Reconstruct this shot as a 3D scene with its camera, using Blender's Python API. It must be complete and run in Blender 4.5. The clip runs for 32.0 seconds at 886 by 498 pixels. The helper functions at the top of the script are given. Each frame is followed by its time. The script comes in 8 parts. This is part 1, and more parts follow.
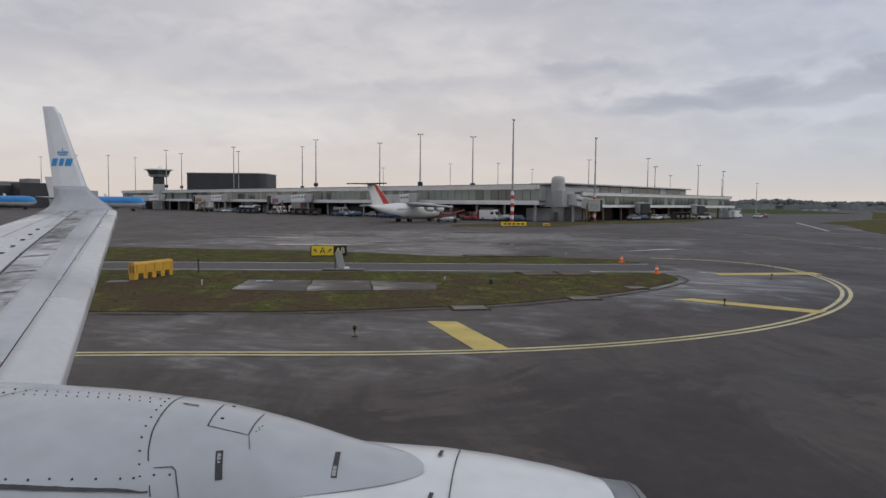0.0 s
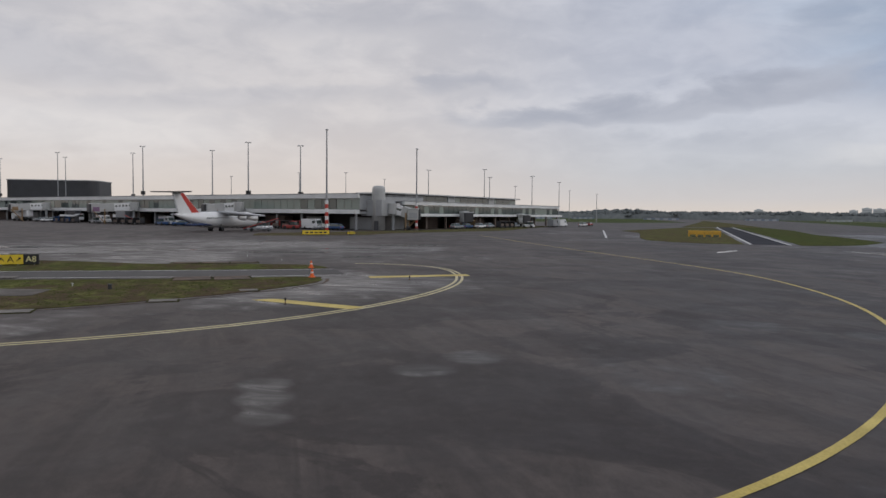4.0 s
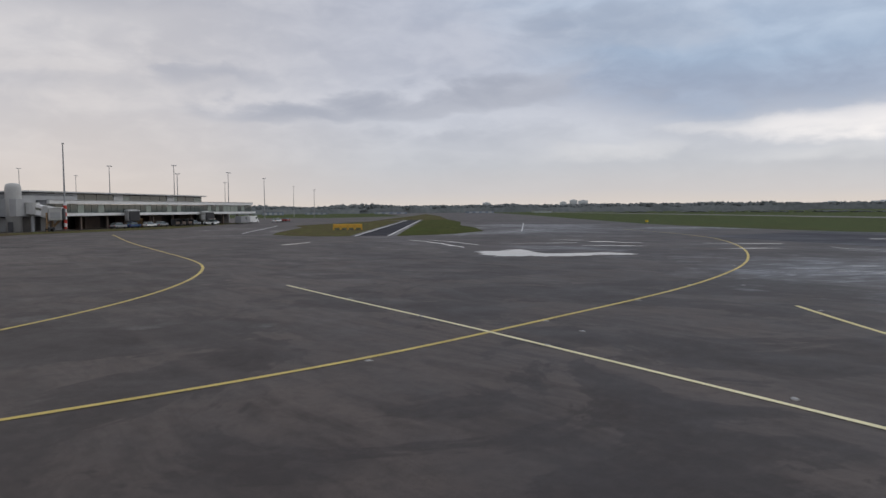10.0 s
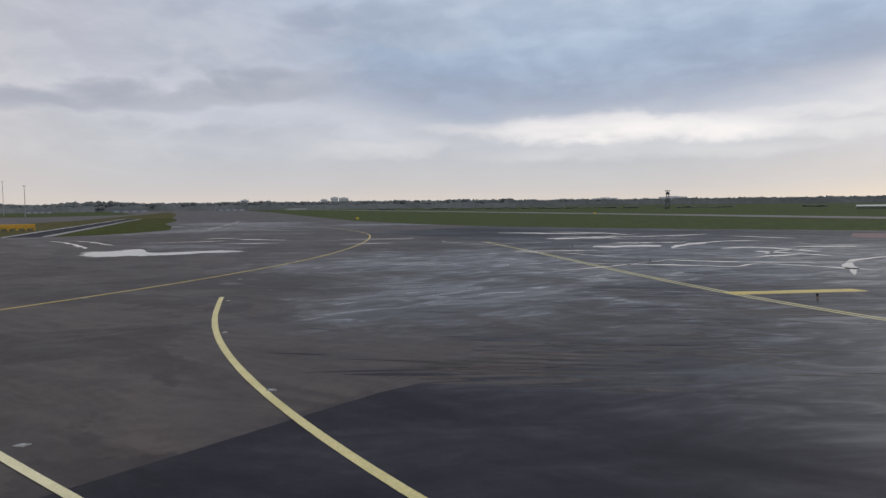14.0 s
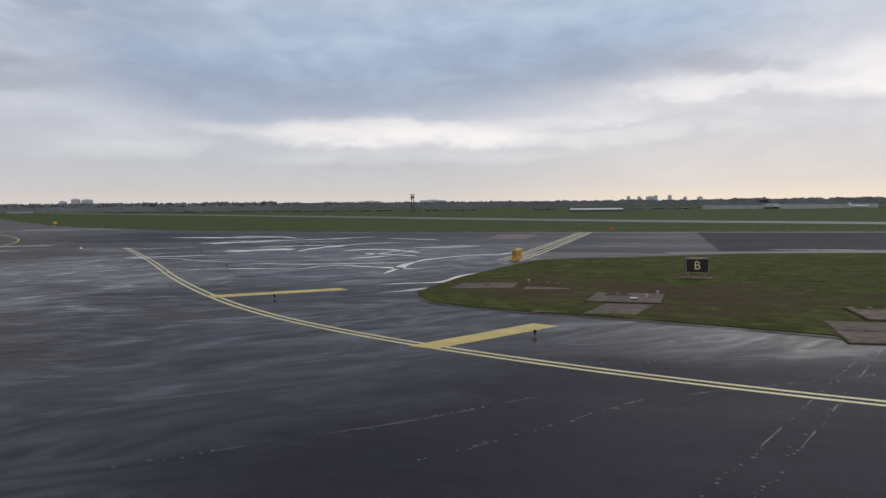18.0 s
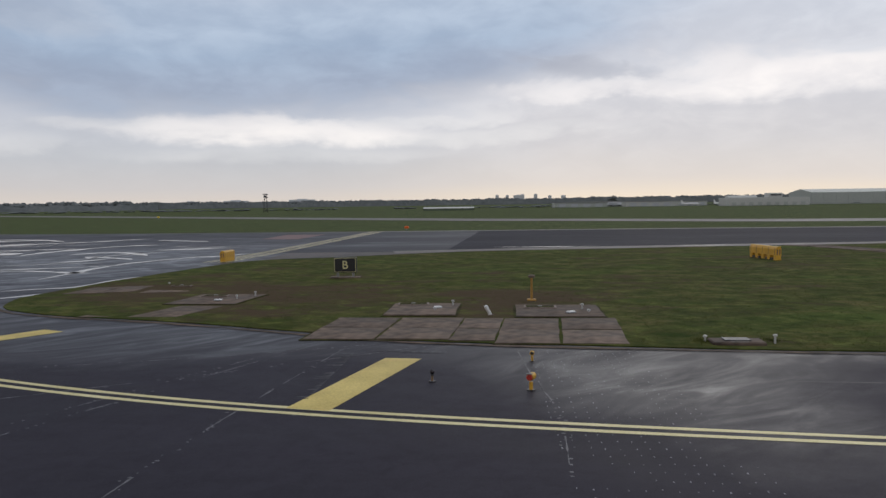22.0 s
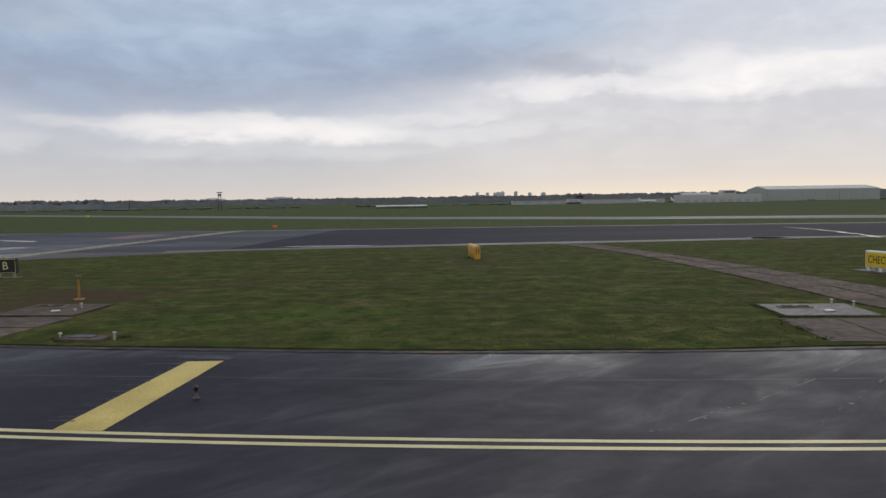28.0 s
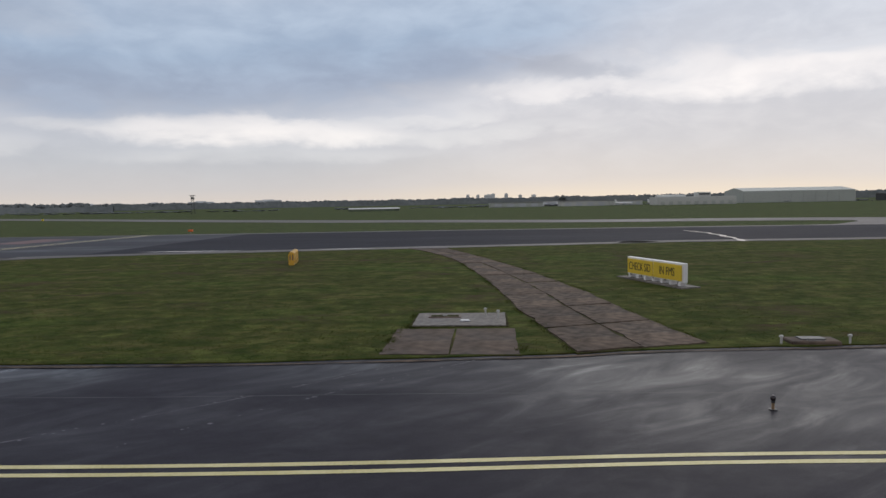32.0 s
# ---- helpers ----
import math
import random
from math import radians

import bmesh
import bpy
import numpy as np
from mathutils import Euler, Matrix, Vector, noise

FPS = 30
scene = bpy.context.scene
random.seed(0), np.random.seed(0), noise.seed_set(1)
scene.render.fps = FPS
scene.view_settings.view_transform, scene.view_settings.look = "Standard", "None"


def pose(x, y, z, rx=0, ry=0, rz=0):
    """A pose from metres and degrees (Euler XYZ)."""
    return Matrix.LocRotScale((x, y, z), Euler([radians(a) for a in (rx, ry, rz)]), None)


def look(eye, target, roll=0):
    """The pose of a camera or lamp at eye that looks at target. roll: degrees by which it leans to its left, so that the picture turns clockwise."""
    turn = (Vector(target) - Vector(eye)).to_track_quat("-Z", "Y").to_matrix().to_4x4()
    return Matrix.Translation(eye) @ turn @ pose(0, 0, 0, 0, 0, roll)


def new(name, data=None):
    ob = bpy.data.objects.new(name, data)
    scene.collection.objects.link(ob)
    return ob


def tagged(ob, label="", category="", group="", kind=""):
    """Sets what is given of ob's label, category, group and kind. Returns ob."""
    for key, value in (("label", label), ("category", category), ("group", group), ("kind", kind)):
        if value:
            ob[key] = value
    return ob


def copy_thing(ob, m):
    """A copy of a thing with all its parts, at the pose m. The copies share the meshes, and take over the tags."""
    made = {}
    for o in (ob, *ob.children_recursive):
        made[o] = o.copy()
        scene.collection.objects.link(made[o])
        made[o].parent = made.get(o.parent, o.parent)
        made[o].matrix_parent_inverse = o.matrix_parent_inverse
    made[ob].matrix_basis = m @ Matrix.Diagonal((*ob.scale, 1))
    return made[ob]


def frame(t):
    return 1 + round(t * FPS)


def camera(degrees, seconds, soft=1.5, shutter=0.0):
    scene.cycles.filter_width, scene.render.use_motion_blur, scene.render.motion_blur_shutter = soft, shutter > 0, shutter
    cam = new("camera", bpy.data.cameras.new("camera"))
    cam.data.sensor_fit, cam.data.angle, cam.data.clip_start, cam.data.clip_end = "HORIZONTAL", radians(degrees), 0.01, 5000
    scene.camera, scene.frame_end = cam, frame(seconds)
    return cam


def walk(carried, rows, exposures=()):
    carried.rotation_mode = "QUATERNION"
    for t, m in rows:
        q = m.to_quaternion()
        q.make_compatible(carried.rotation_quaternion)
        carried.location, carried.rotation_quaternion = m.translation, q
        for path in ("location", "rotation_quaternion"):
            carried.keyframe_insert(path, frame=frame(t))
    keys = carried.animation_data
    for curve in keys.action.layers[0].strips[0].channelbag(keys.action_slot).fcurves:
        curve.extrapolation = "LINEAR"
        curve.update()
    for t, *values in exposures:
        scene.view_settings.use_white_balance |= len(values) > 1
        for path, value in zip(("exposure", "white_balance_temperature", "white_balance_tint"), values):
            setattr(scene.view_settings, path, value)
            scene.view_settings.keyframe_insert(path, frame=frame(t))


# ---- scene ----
SECONDS = 32.0
cam = camera(64.0, SECONDS, soft=1.5)
# seconds, x, y, z, yaw, pitch, roll
PATH = [
    (0, -85.198, -45.468, 4.0, 81.321, -3.709, 0.525),
    (0.5, -84.941, -43.861, 4.0, 80.330, -3.728, 0.531),
    (1, -84.539, -42.296, 4.0, 78.884, -3.843, 0.822),
    (1.5, -84.001, -40.768, 4.0, 77.580, -4.060, 1.020),
    (2, -83.349, -39.261, 4.0, 76.228, -3.942, 0.924),
    (2.5, -82.612, -37.760, 4.0, 75.327, -3.247, 0.460),
    (3, -81.824, -36.256, 4.0, 73.954, -2.956, 0.530),
    (3.5, -81.008, -34.750, 4.0, 72.769, -2.913, 0.407),
    (4.5, -79.342, -31.751, 4.0, 69.956, -2.690, 0.953),
    (5.5, -77.648, -28.810, 4.0, 66.444, -2.466, 1.498),
    (6, -76.766, -27.366, 4.0, 64.384, -3.052, 1.852),
    (6.5, -75.831, -25.930, 4.0, 63.279, -4.374, 1.875),
    (7, -74.825, -24.490, 4.0, 61.867, -5.465, 1.235),
    (7.5, -73.739, -23.040, 4.0, 60.151, -4.222, 1.862),
    (8, -72.577, -21.587, 4.0, 57.089, -3.959, 1.330),
    (8.5, -71.356, -20.150, 4.0, 55.643, -3.392, 0.851),
    (9, -70.089, -18.753, 4.0, 54.462, -2.885, -0.207),
    (9.5, -68.780, -17.423, 4.0, 53.171, -2.503, -0.261),
    (10, -67.429, -16.174, 4.0, 51.851, -3.173, -0.498),
    (10.5, -66.036, -15.013, 4.0, 49.923, -3.496, -0.906),
    (11, -64.593, -13.930, 4.0, 47.941, -3.430, -0.795),
    (11.5, -63.102, -12.905, 4.0, 45.954, -3.424, -0.754),
    (12, -61.574, -11.918, 4.0, 43.519, -3.653, -0.720),
    (12.5, -60.029, -10.954, 4.0, 40.683, -3.757, -0.325),
    (13, -58.493, -10.011, 4.0, 37.858, -3.807, -0.717),
    (13.5, -56.986, -9.096, 4.0, 35.615, -3.744, -0.739),
    (14, -55.520, -8.221, 4.0, 33.289, -3.577, -0.644),
    (14.5, -54.082, -7.398, 4.0, 31.152, -3.548, -0.663),
    (15.5, -51.206, -5.933, 4.0, 26.353, -3.490, -0.689),
    (16.5, -48.249, -4.728, 4.0, 21.480, -3.432, -0.716),
    (17, -46.733, -4.237, 4.0, 19.249, -3.388, -0.701),
    (17.5, -45.198, -3.843, 4.0, 17.305, -3.420, -0.527),
    (18, -43.663, -3.553, 4.0, 15.071, -3.523, -0.520),
    (18.5, -42.155, -3.348, 4.0, 13.311, -3.530, -0.476),
    (19, -40.691, -3.176, 4.0, 11.286, -3.718, -0.324),
    (19.5, -39.263, -2.976, 4.0, 9.829, -3.704, -0.392),
    (20, -37.823, -2.730, 4.0, 7.990, -3.671, -0.587),
    (20.5, -36.336, -2.458, 4.0, 6.932, -3.637, -0.743),
    (21, -34.798, -2.195, 4.0, 6.085, -3.642, -0.698),
    (21.5, -33.241, -1.967, 4.0, 5.650, -3.747, -0.726),
    (22, -31.680, -1.794, 4.0, 5.198, -3.716, -0.762),
    (22.5, -30.121, -1.699, 4.0, 5.106, -3.640, -0.728),
    (23, -28.558, -1.690, 4.0, 4.825, -3.434, -0.603),
    (23.5, -26.996, -1.754, 4.0, 4.694, -3.487, -0.714),
    (24, -25.442, -1.853, 4.0, 4.401, -3.624, -0.864),
    (24.5, -23.911, -1.946, 4.0, 4.263, -3.658, -0.945),
    (25, -22.391, -2.015, 4.0, 4.140, -3.686, -0.474),
    (25.5, -20.860, -2.054, 4.0, 4.083, -3.745, -0.298),
    (26.5, -17.732, -2.030, 4.0, 4.270, -3.734, -0.607),
    (27.5, -14.643, -1.874, 4.0, 4.373, -3.724, -0.915),
    (28, -13.166, -1.758, 4.0, 4.209, -3.941, -0.904),
    (28.5, -11.731, -1.627, 4.0, 4.308, -3.954, -1.005),
    (29, -10.298, -1.493, 4.0, 4.121, -4.002, -0.874),
    (29.5, -8.835, -1.363, 4.0, 4.039, -4.025, -0.725),
    (30, -7.332, -1.233, 4.0, 3.903, -3.901, -0.742),
    (30.5, -5.801, -1.092, 4.0, 3.944, -3.821, -0.870),
    (31, -4.258, -0.926, 4.0, 3.878, -3.818, -1.018),
    (31.5, -2.725, -0.719, 4.0, 3.871, -3.804, -1.049),
    (32, -1.211, -0.465, 4.0, 3.838, -3.765, -1.039),
]
walk(cam, [(t, pose(x, y, z, 90 + p, 0, w) @ pose(0, 0, 0, 0, 0, r)) for t, x, y, z, w, p, r in PATH])

# ---- sky and light ----
SUN_AZ, SUN_EL = radians(72.0), radians(34.0)   # azimuth from +x towards +y
world = bpy.data.worlds.new("sky")
scene.world = world
world.use_nodes = True
wt = world.node_tree
wt.nodes.clear()


def wn(kind, **kw):
    n = wt.nodes.new(kind)
    for k, v in kw.items():
        n.inputs[k].default_value = v
    return n


def wlink(a, b):
    wt.links.new(a, b)


def wmath(op, a, b=0.0, clamp=False):
    n = wt.nodes.new("ShaderNodeMath")
    n.operation, n.use_clamp = op, clamp
    for i, v in enumerate((a, b)):
        if isinstance(v, (int, float)):
            n.inputs[i].default_value = v
        else:
            wlink(v, n.inputs[i])
    return n.outputs[0]


def wmix(fac, a, b):
    n = wt.nodes.new("ShaderNodeMix")
    n.data_type = "RGBA"
    for sock, v in ((n.inputs[0], fac), (n.inputs[6], a), (n.inputs[7], b)):
        if isinstance(v, (int, float)):
            sock.default_value = v
        elif isinstance(v, tuple):
            sock.default_value = (*v, 1)
        else:
            wlink(v, sock)
    return n.outputs[2]


def wramp(fac, *stops):
    n = wt.nodes.new("ShaderNodeValToRGB")
    n.color_ramp.interpolation = "EASE"
    while len(n.color_ramp.elements) < len(stops):
        n.color_ramp.elements.new(0.5)
    for e, (p, v) in zip(n.color_ramp.elements, stops):
        e.position, e.color = p, (v, v, v, 1)
    wlink(fac, n.inputs[0])
    return n.outputs[0]


nishita = wn("ShaderNodeTexSky")
nishita.sky_type = "NISHITA"
nishita.sun_disc = False
nishita.sun_elevation, nishita.sun_rotation = SUN_EL, radians(90) - SUN_AZ
nishita.air_density, nishita.dust_density = 1.0, 0.5
tc = wn("ShaderNodeTexCoord")
sep = wn("ShaderNodeSeparateXYZ")
wlink(tc.outputs["Generated"], sep.inputs[0])
dx, dy, dz = sep.outputs
up = wmath("MAXIMUM", dz, 0.0)


def wnoise(scale, detail, rough, off, tall=3.0, distort=0.0):
    """Cloud noise over the sky dome, flattened so that the shapes lie level."""
    m = wn("ShaderNodeMapping")
    m.inputs["Location"].default_value = off
    m.inputs["Scale"].default_value = (1, 1, tall)
    wlink(tc.outputs["Generated"], m.inputs[0])
    n = wn("ShaderNodeTexNoise", Scale=scale, Detail=detail, Roughness=rough, Distortion=distort)
    wlink(m.outputs[0], n.inputs[0])
    return wmath("SUBTRACT", n.outputs[0], 0.5)


def wcolours(fac, *stops):
    n = wt.nodes.new("ShaderNodeValToRGB")
    while len(n.color_ramp.elements) < len(stops):
        n.color_ramp.elements.new(0.5)
    for e, (p, c) in zip(n.color_ramp.elements, stops):
        e.position, e.color = p, (*c, 1)
    wlink(fac, n.inputs[0])
    return n.outputs[0]


def wsmooth(v, lo, hi, top=1.0):
    n = wn("ShaderNodeMapRange")
    n.interpolation_type = "SMOOTHSTEP"
    n.inputs["From Min"].default_value, n.inputs["From Max"].default_value = lo, hi
    n.inputs["To Max"].default_value = top
    wlink(v, n.inputs[0])
    return n.outputs[0]


big = wnoise(2.2, 4, 0.50, (3.7, 1.2, 0.4), 3.5, 0.4)
mid = wnoise(6.5, 6, 0.55, (8.1, 4.3, 2.2), 3.0, 0.5)
fine = wnoise(17.0, 6, 0.55, (1.3, 7.9, 5.5), 2.2, 0.4)
# bearing from the middle of the sky in front (120 degrees), and height, both in degrees
REF = radians(120.0)
ahead = wmath("ADD", wmath("MULTIPLY", dx, math.cos(REF)), wmath("MULTIPLY", dy, math.sin(REF)))
aside = wmath("SUBTRACT", wmath("MULTIPLY", dy, math.cos(REF)), wmath("MULTIPLY", dx, math.sin(REF)))
bearing = wmath("MULTIPLY", wmath("ARCTAN2", aside, ahead), 180 / math.pi)
rise = wmath("MULTIPLY", wmath("ARCSINE", up), 180 / math.pi)
lift = wmath("MINIMUM", wmath("MULTIPLY", rise, 0.16), 1.0)
warp_a = wmath("ADD", bearing, wmath("ADD", wmath("MULTIPLY", big, 26.0), wmath("MULTIPLY", mid, 12.0)))
warp_e = wmath("ADD", rise, wmath("MULTIPLY", lift, wmath("ADD", wmath("MULTIPLY", big, 5.0), wmath("ADD", wmath("MULTIPLY", mid, 3.4), wmath("MULTIPLY", fine, 1.3)))))
height = wmath("MULTIPLY", warp_e, 1 / 90.0)


def cloud(azimuth, el, wide, tall, slope=0.0, strength=1.0):
    """A soft ragged cloud round a bearing and a height."""
    da = wmath("SUBTRACT", warp_a, azimuth - 120.0)
    de = wmath("SUBTRACT", wmath("SUBTRACT", warp_e, el), wmath("MULTIPLY", da, slope))
    da, de = wmath("MULTIPLY", da, 1 / wide), wmath("MULTIPLY", de, 1 / tall)
    r = wmath("ADD", wmath("MULTIPLY", da, da), wmath("MULTIPLY", de, de))
    return wmath("MULTIPLY", wmath("SUBTRACT", 1.0, wsmooth(r, 0.0, 1.6)), strength)


# grey overcast: pinkish to the west, warmer and brighter to the east
west = wcolours(height, (0.0, (0.73, 0.645, 0.59)), (0.035, (0.72, 0.655, 0.625)), (0.08, (0.70, 0.665, 0.655)), (0.14, (0.655, 0.635, 0.64)), (0.20, (0.67, 0.655, 0.665)), (0.5, (0.60, 0.60, 0.63)))
middle = wcolours(height, (0.0, (0.74, 0.66, 0.60)), (0.016, (0.63, 0.605, 0.615)), (0.04, (0.57, 0.58, 0.62)), (0.08, (0.63, 0.65, 0.71)), (0.14, (0.535, 0.56, 0.635)), (0.20, (0.53, 0.565, 0.65)), (0.5, (0.53, 0.58, 0.67)))
east = wcolours(height, (0.0, (0.92, 0.79, 0.64)), (0.018, (0.75, 0.69, 0.665)), (0.05, (0.70, 0.675, 0.69)), (0.09, (0.74, 0.73, 0.75)), (0.14, (0.69, 0.715, 0.77)), (0.20, (0.65, 0.70, 0.79)), (0.5, (0.58, 0.62, 0.68)))
clouds = wmix(wsmooth(bearing, 22.0, 50.0), wmix(wsmooth(bearing, -12.0, -36.0), middle, east), west)
# bright breaks under and between the banks
GAP = (1.0, 0.955, 0.93)
for azimuth, el, wide, tall, slope, k in ((110, 5.9, 11, 1.15, 0.0, 0.95), (121, 6.2, 5, 0.7, 0.0, 0.4), (97, 7.0, 7, 0.7, 0.0, 0.4), (84, 8.4, 6, 0.8, 0.0, 0.6), (69, 8.8, 11, 1.9, 0.0, 1.0), (92, 5.4, 14, 0.7, 0.0, 0.4), (130, 4.7, 6, 0.9, 0.0, 0.3), (109, 4.0, 12, 0.8, 0.0, 0.3), (196, 6.0, 22, 2.4, 0.0, 0.30), (168, 12.6, 10, 1.4, 0.0, 0.15)):
    clouds = wmix(cloud(azimuth, el, wide, tall, slope, k), clouds, GAP if k > 0.5 else (0.88, 0.86, 0.85))
# the blue-grey bank: its base climbs to the east, frays to the west and pales overhead
base_el = wmath("ADD", 6.3, wmath("ADD", wmath("MULTIPLY", wmath("MAXIMUM", wmath("SUBTRACT", -8.0, bearing), 0.0), 0.115), wmath("MULTIPLY", wmath("MAXIMUM", wmath("SUBTRACT", bearing, 2.0), 0.0), 0.16)))
over = wmath("SUBTRACT", warp_e, base_el)
bank = wcolours(wmath("MULTIPLY", over, 0.1), (0.0, (0.42, 0.46, 0.55)), (0.22, (0.375, 0.44, 0.56)), (0.45, (0.395, 0.495, 0.635)), (0.72, (0.475, 0.57, 0.70)), (1.0, (0.53, 0.60, 0.71)))
reach = wmath("MULTIPLY", wsmooth(warp_a, 26.0, 4.0), wsmooth(warp_a, -52.0, -27.0))
clouds = wmix(wmath("MULTIPLY", wmath("MULTIPLY", wsmooth(over, -0.9, 1.8), reach), wsmooth(over, 26.0, 7.0, 0.94)), clouds, bank)
# lower grey banks
for azimuth, el, wide, tall, slope, k in ((142, 8.9, 13, 1.5, -0.16, 0.72), (152, 7.2, 6, 1.1, 0.0, 0.45), (158, 9.8, 5, 0.9, 0.0, 0.45), (141, 5.6, 4, 0.7, 0.0, 0.25), (200, 12.0, 13, 2.2, 0.08, 0.36), (180, 9.0, 14, 1.2, -0.04, 0.22), (83, 10.2, 3.6, 0.9, 0.08, 0.6), (128, 13.5, 10, 1.6, 0.0, 0.35), (165, 15.0, 16, 1.5, 0.0, 0.30)):
    clouds = wmix(cloud(azimuth, el, wide, tall, slope, k), clouds, (0.42, 0.44, 0.505))
# light and dark billows over it all
billow = wmath("ADD", wmath("MULTIPLY", mid, 0.62), wmath("ADD", wmath("MULTIPLY", fine, 0.5), wmath("MULTIPLY", big, 0.3)))
shade = wmix(wsmooth(billow, -0.17, 0.19), (0.885, 0.89, 0.925), (1.075, 1.062, 1.065))
mul = wt.nodes.new("ShaderNodeMix")
mul.data_type, mul.blend_type = "RGBA", "MULTIPLY"
wlink(wmath("MULTIPLY", up, 7.0, True), mul.inputs[0])
wlink(clouds, mul.inputs[6])
wlink(shade, mul.inputs[7])
clouds = mul.outputs[2]
# below the horizon: dull ground light
clouds = wmix(wramp(wmath("MULTIPLY", dz, -1.0), (0.0, 0.0), (0.02, 1.0)), clouds, (0.10, 0.11, 0.09))
bg_sky = wn("ShaderNodeBackground", Strength=0.06)
wlink(nishita.outputs[0], bg_sky.inputs[0])
bg_cloud = wn("ShaderNodeBackground", Strength=1.0)
wlink(clouds, bg_cloud.inputs[0])
both = wn("ShaderNodeMixShader", Fac=0.90)
wlink(bg_sky.outputs[0], both.inputs[1])
wlink(bg_cloud.outputs[0], both.inputs[2])
wout = wn("ShaderNodeOutputWorld")
wlink(both.outputs[0], wout.inputs[0])

sun = new("sun", bpy.data.lights.new("sun", "SUN"))
sun.data.energy, sun.data.angle, sun.data.color = 0.6, radians(40), (1.0, 0.94, 0.86)
sun.matrix_world = look((0, 0, 50), (-math.cos(SUN_AZ) * math.cos(SUN_EL), -math.sin(SUN_AZ) * math.cos(SUN_EL), 50 - math.sin(SUN_EL)))
scene.view_settings.exposure = 0.0


# ---- materials ----
def material(name, colour, rough=0.6, metal=0.0, vary=0.12, scale=3.0, fine=40.0, bump=0.0, spec=0.5, second=None, stretch=(1, 1, 1), rough_vary=0.0, per_object=0.0):
    """A principled surface whose colour drifts at two scales, with fine relief."""
    m = bpy.data.materials.new(name)
    m.use_nodes = True
    t = m.node_tree
    b = t.nodes["Principled BSDF"]
    b.inputs["Roughness"].default_value, b.inputs["Metallic"].default_value = rough, metal
    b.inputs["Specular IOR Level"].default_value = spec
    co = t.nodes.new("ShaderNodeTexCoord")
    mp = t.nodes.new("ShaderNodeMapping")
    mp.inputs["Scale"].default_value = stretch
    t.links.new(co.outputs["Object"], mp.inputs[0])
    n1, n2 = t.nodes.new("ShaderNodeTexNoise"), t.nodes.new("ShaderNodeTexNoise")
    n1.inputs["Scale"].default_value, n1.inputs["Detail"].default_value = scale, 5
    n2.inputs["Scale"].default_value, n2.inputs["Detail"].default_value = fine, 4
    for n in (n1, n2):
        t.links.new(mp.outputs[0], n.inputs[0])
    add = t.nodes.new("ShaderNodeMath")
    add.operation = "ADD"
    t.links.new(n1.outputs[0], add.inputs[0])
    t.links.new(n2.outputs[0], add.inputs[1])
    ramp = t.nodes.new("ShaderNodeValToRGB")
    dark = tuple(max(0.0, c * (1 - vary * 2)) for c in colour)
    light = tuple(min(1.0, c * (1 + vary)) for c in (second or colour))
    ramp.color_ramp.elements[0].position, ramp.color_ramp.elements[0].color = 0.36, (*dark, 1)
    ramp.color_ramp.elements[1].position, ramp.color_ramp.elements[1].color = 0.66, (*light, 1)
    half = t.nodes.new("ShaderNodeMath")
    half.operation = "MULTIPLY"
    half.inputs[1].default_value = 0.5
    t.links.new(add.outputs[0], half.inputs[0])
    t.links.new(half.outputs[0], ramp.inputs[0])
    colour_out = ramp.outputs[0]
    if per_object:
        info, hsv = t.nodes.new("ShaderNodeObjectInfo"), t.nodes.new("ShaderNodeHueSaturation")
        mul = t.nodes.new("ShaderNodeMapRange")
        mul.inputs["To Min"].default_value, mul.inputs["To Max"].default_value = 1 - per_object, 1 + per_object
        t.links.new(info.outputs["Random"], mul.inputs[0])
        t.links.new(mul.outputs[0], hsv.inputs["Value"])
        t.links.new(colour_out, hsv.inputs["Color"])
        colour_out = hsv.outputs[0]
    t.links.new(colour_out, b.inputs["Base Color"])
    if rough_vary:
        rr = t.nodes.new("ShaderNodeMapRange")
        rr.inputs["From Min"].default_value, rr.inputs["From Max"].default_value = 0.35, 0.65
        rr.inputs["To Min"].default_value, rr.inputs["To Max"].default_value = max(0.02, rough - rough_vary), min(1, rough + rough_vary)
        t.links.new(n1.outputs[0], rr.inputs[0])
        t.links.new(rr.outputs[0], b.inputs["Roughness"])
    if bump:
        bp = t.nodes.new("ShaderNodeBump")
        bp.inputs["Strength"].default_value, bp.inputs["Distance"].default_value = bump, 0.02
        t.links.new(n2.outputs[0], bp.inputs["Height"])
        t.links.new(bp.outputs[0], b.inputs["Normal"])
    return m



def nodes_of(name):
    m = bpy.data.materials.new(name)
    m.use_nodes = True
    t = m.node_tree
    return m, t, t.nodes["Principled BSDF"]


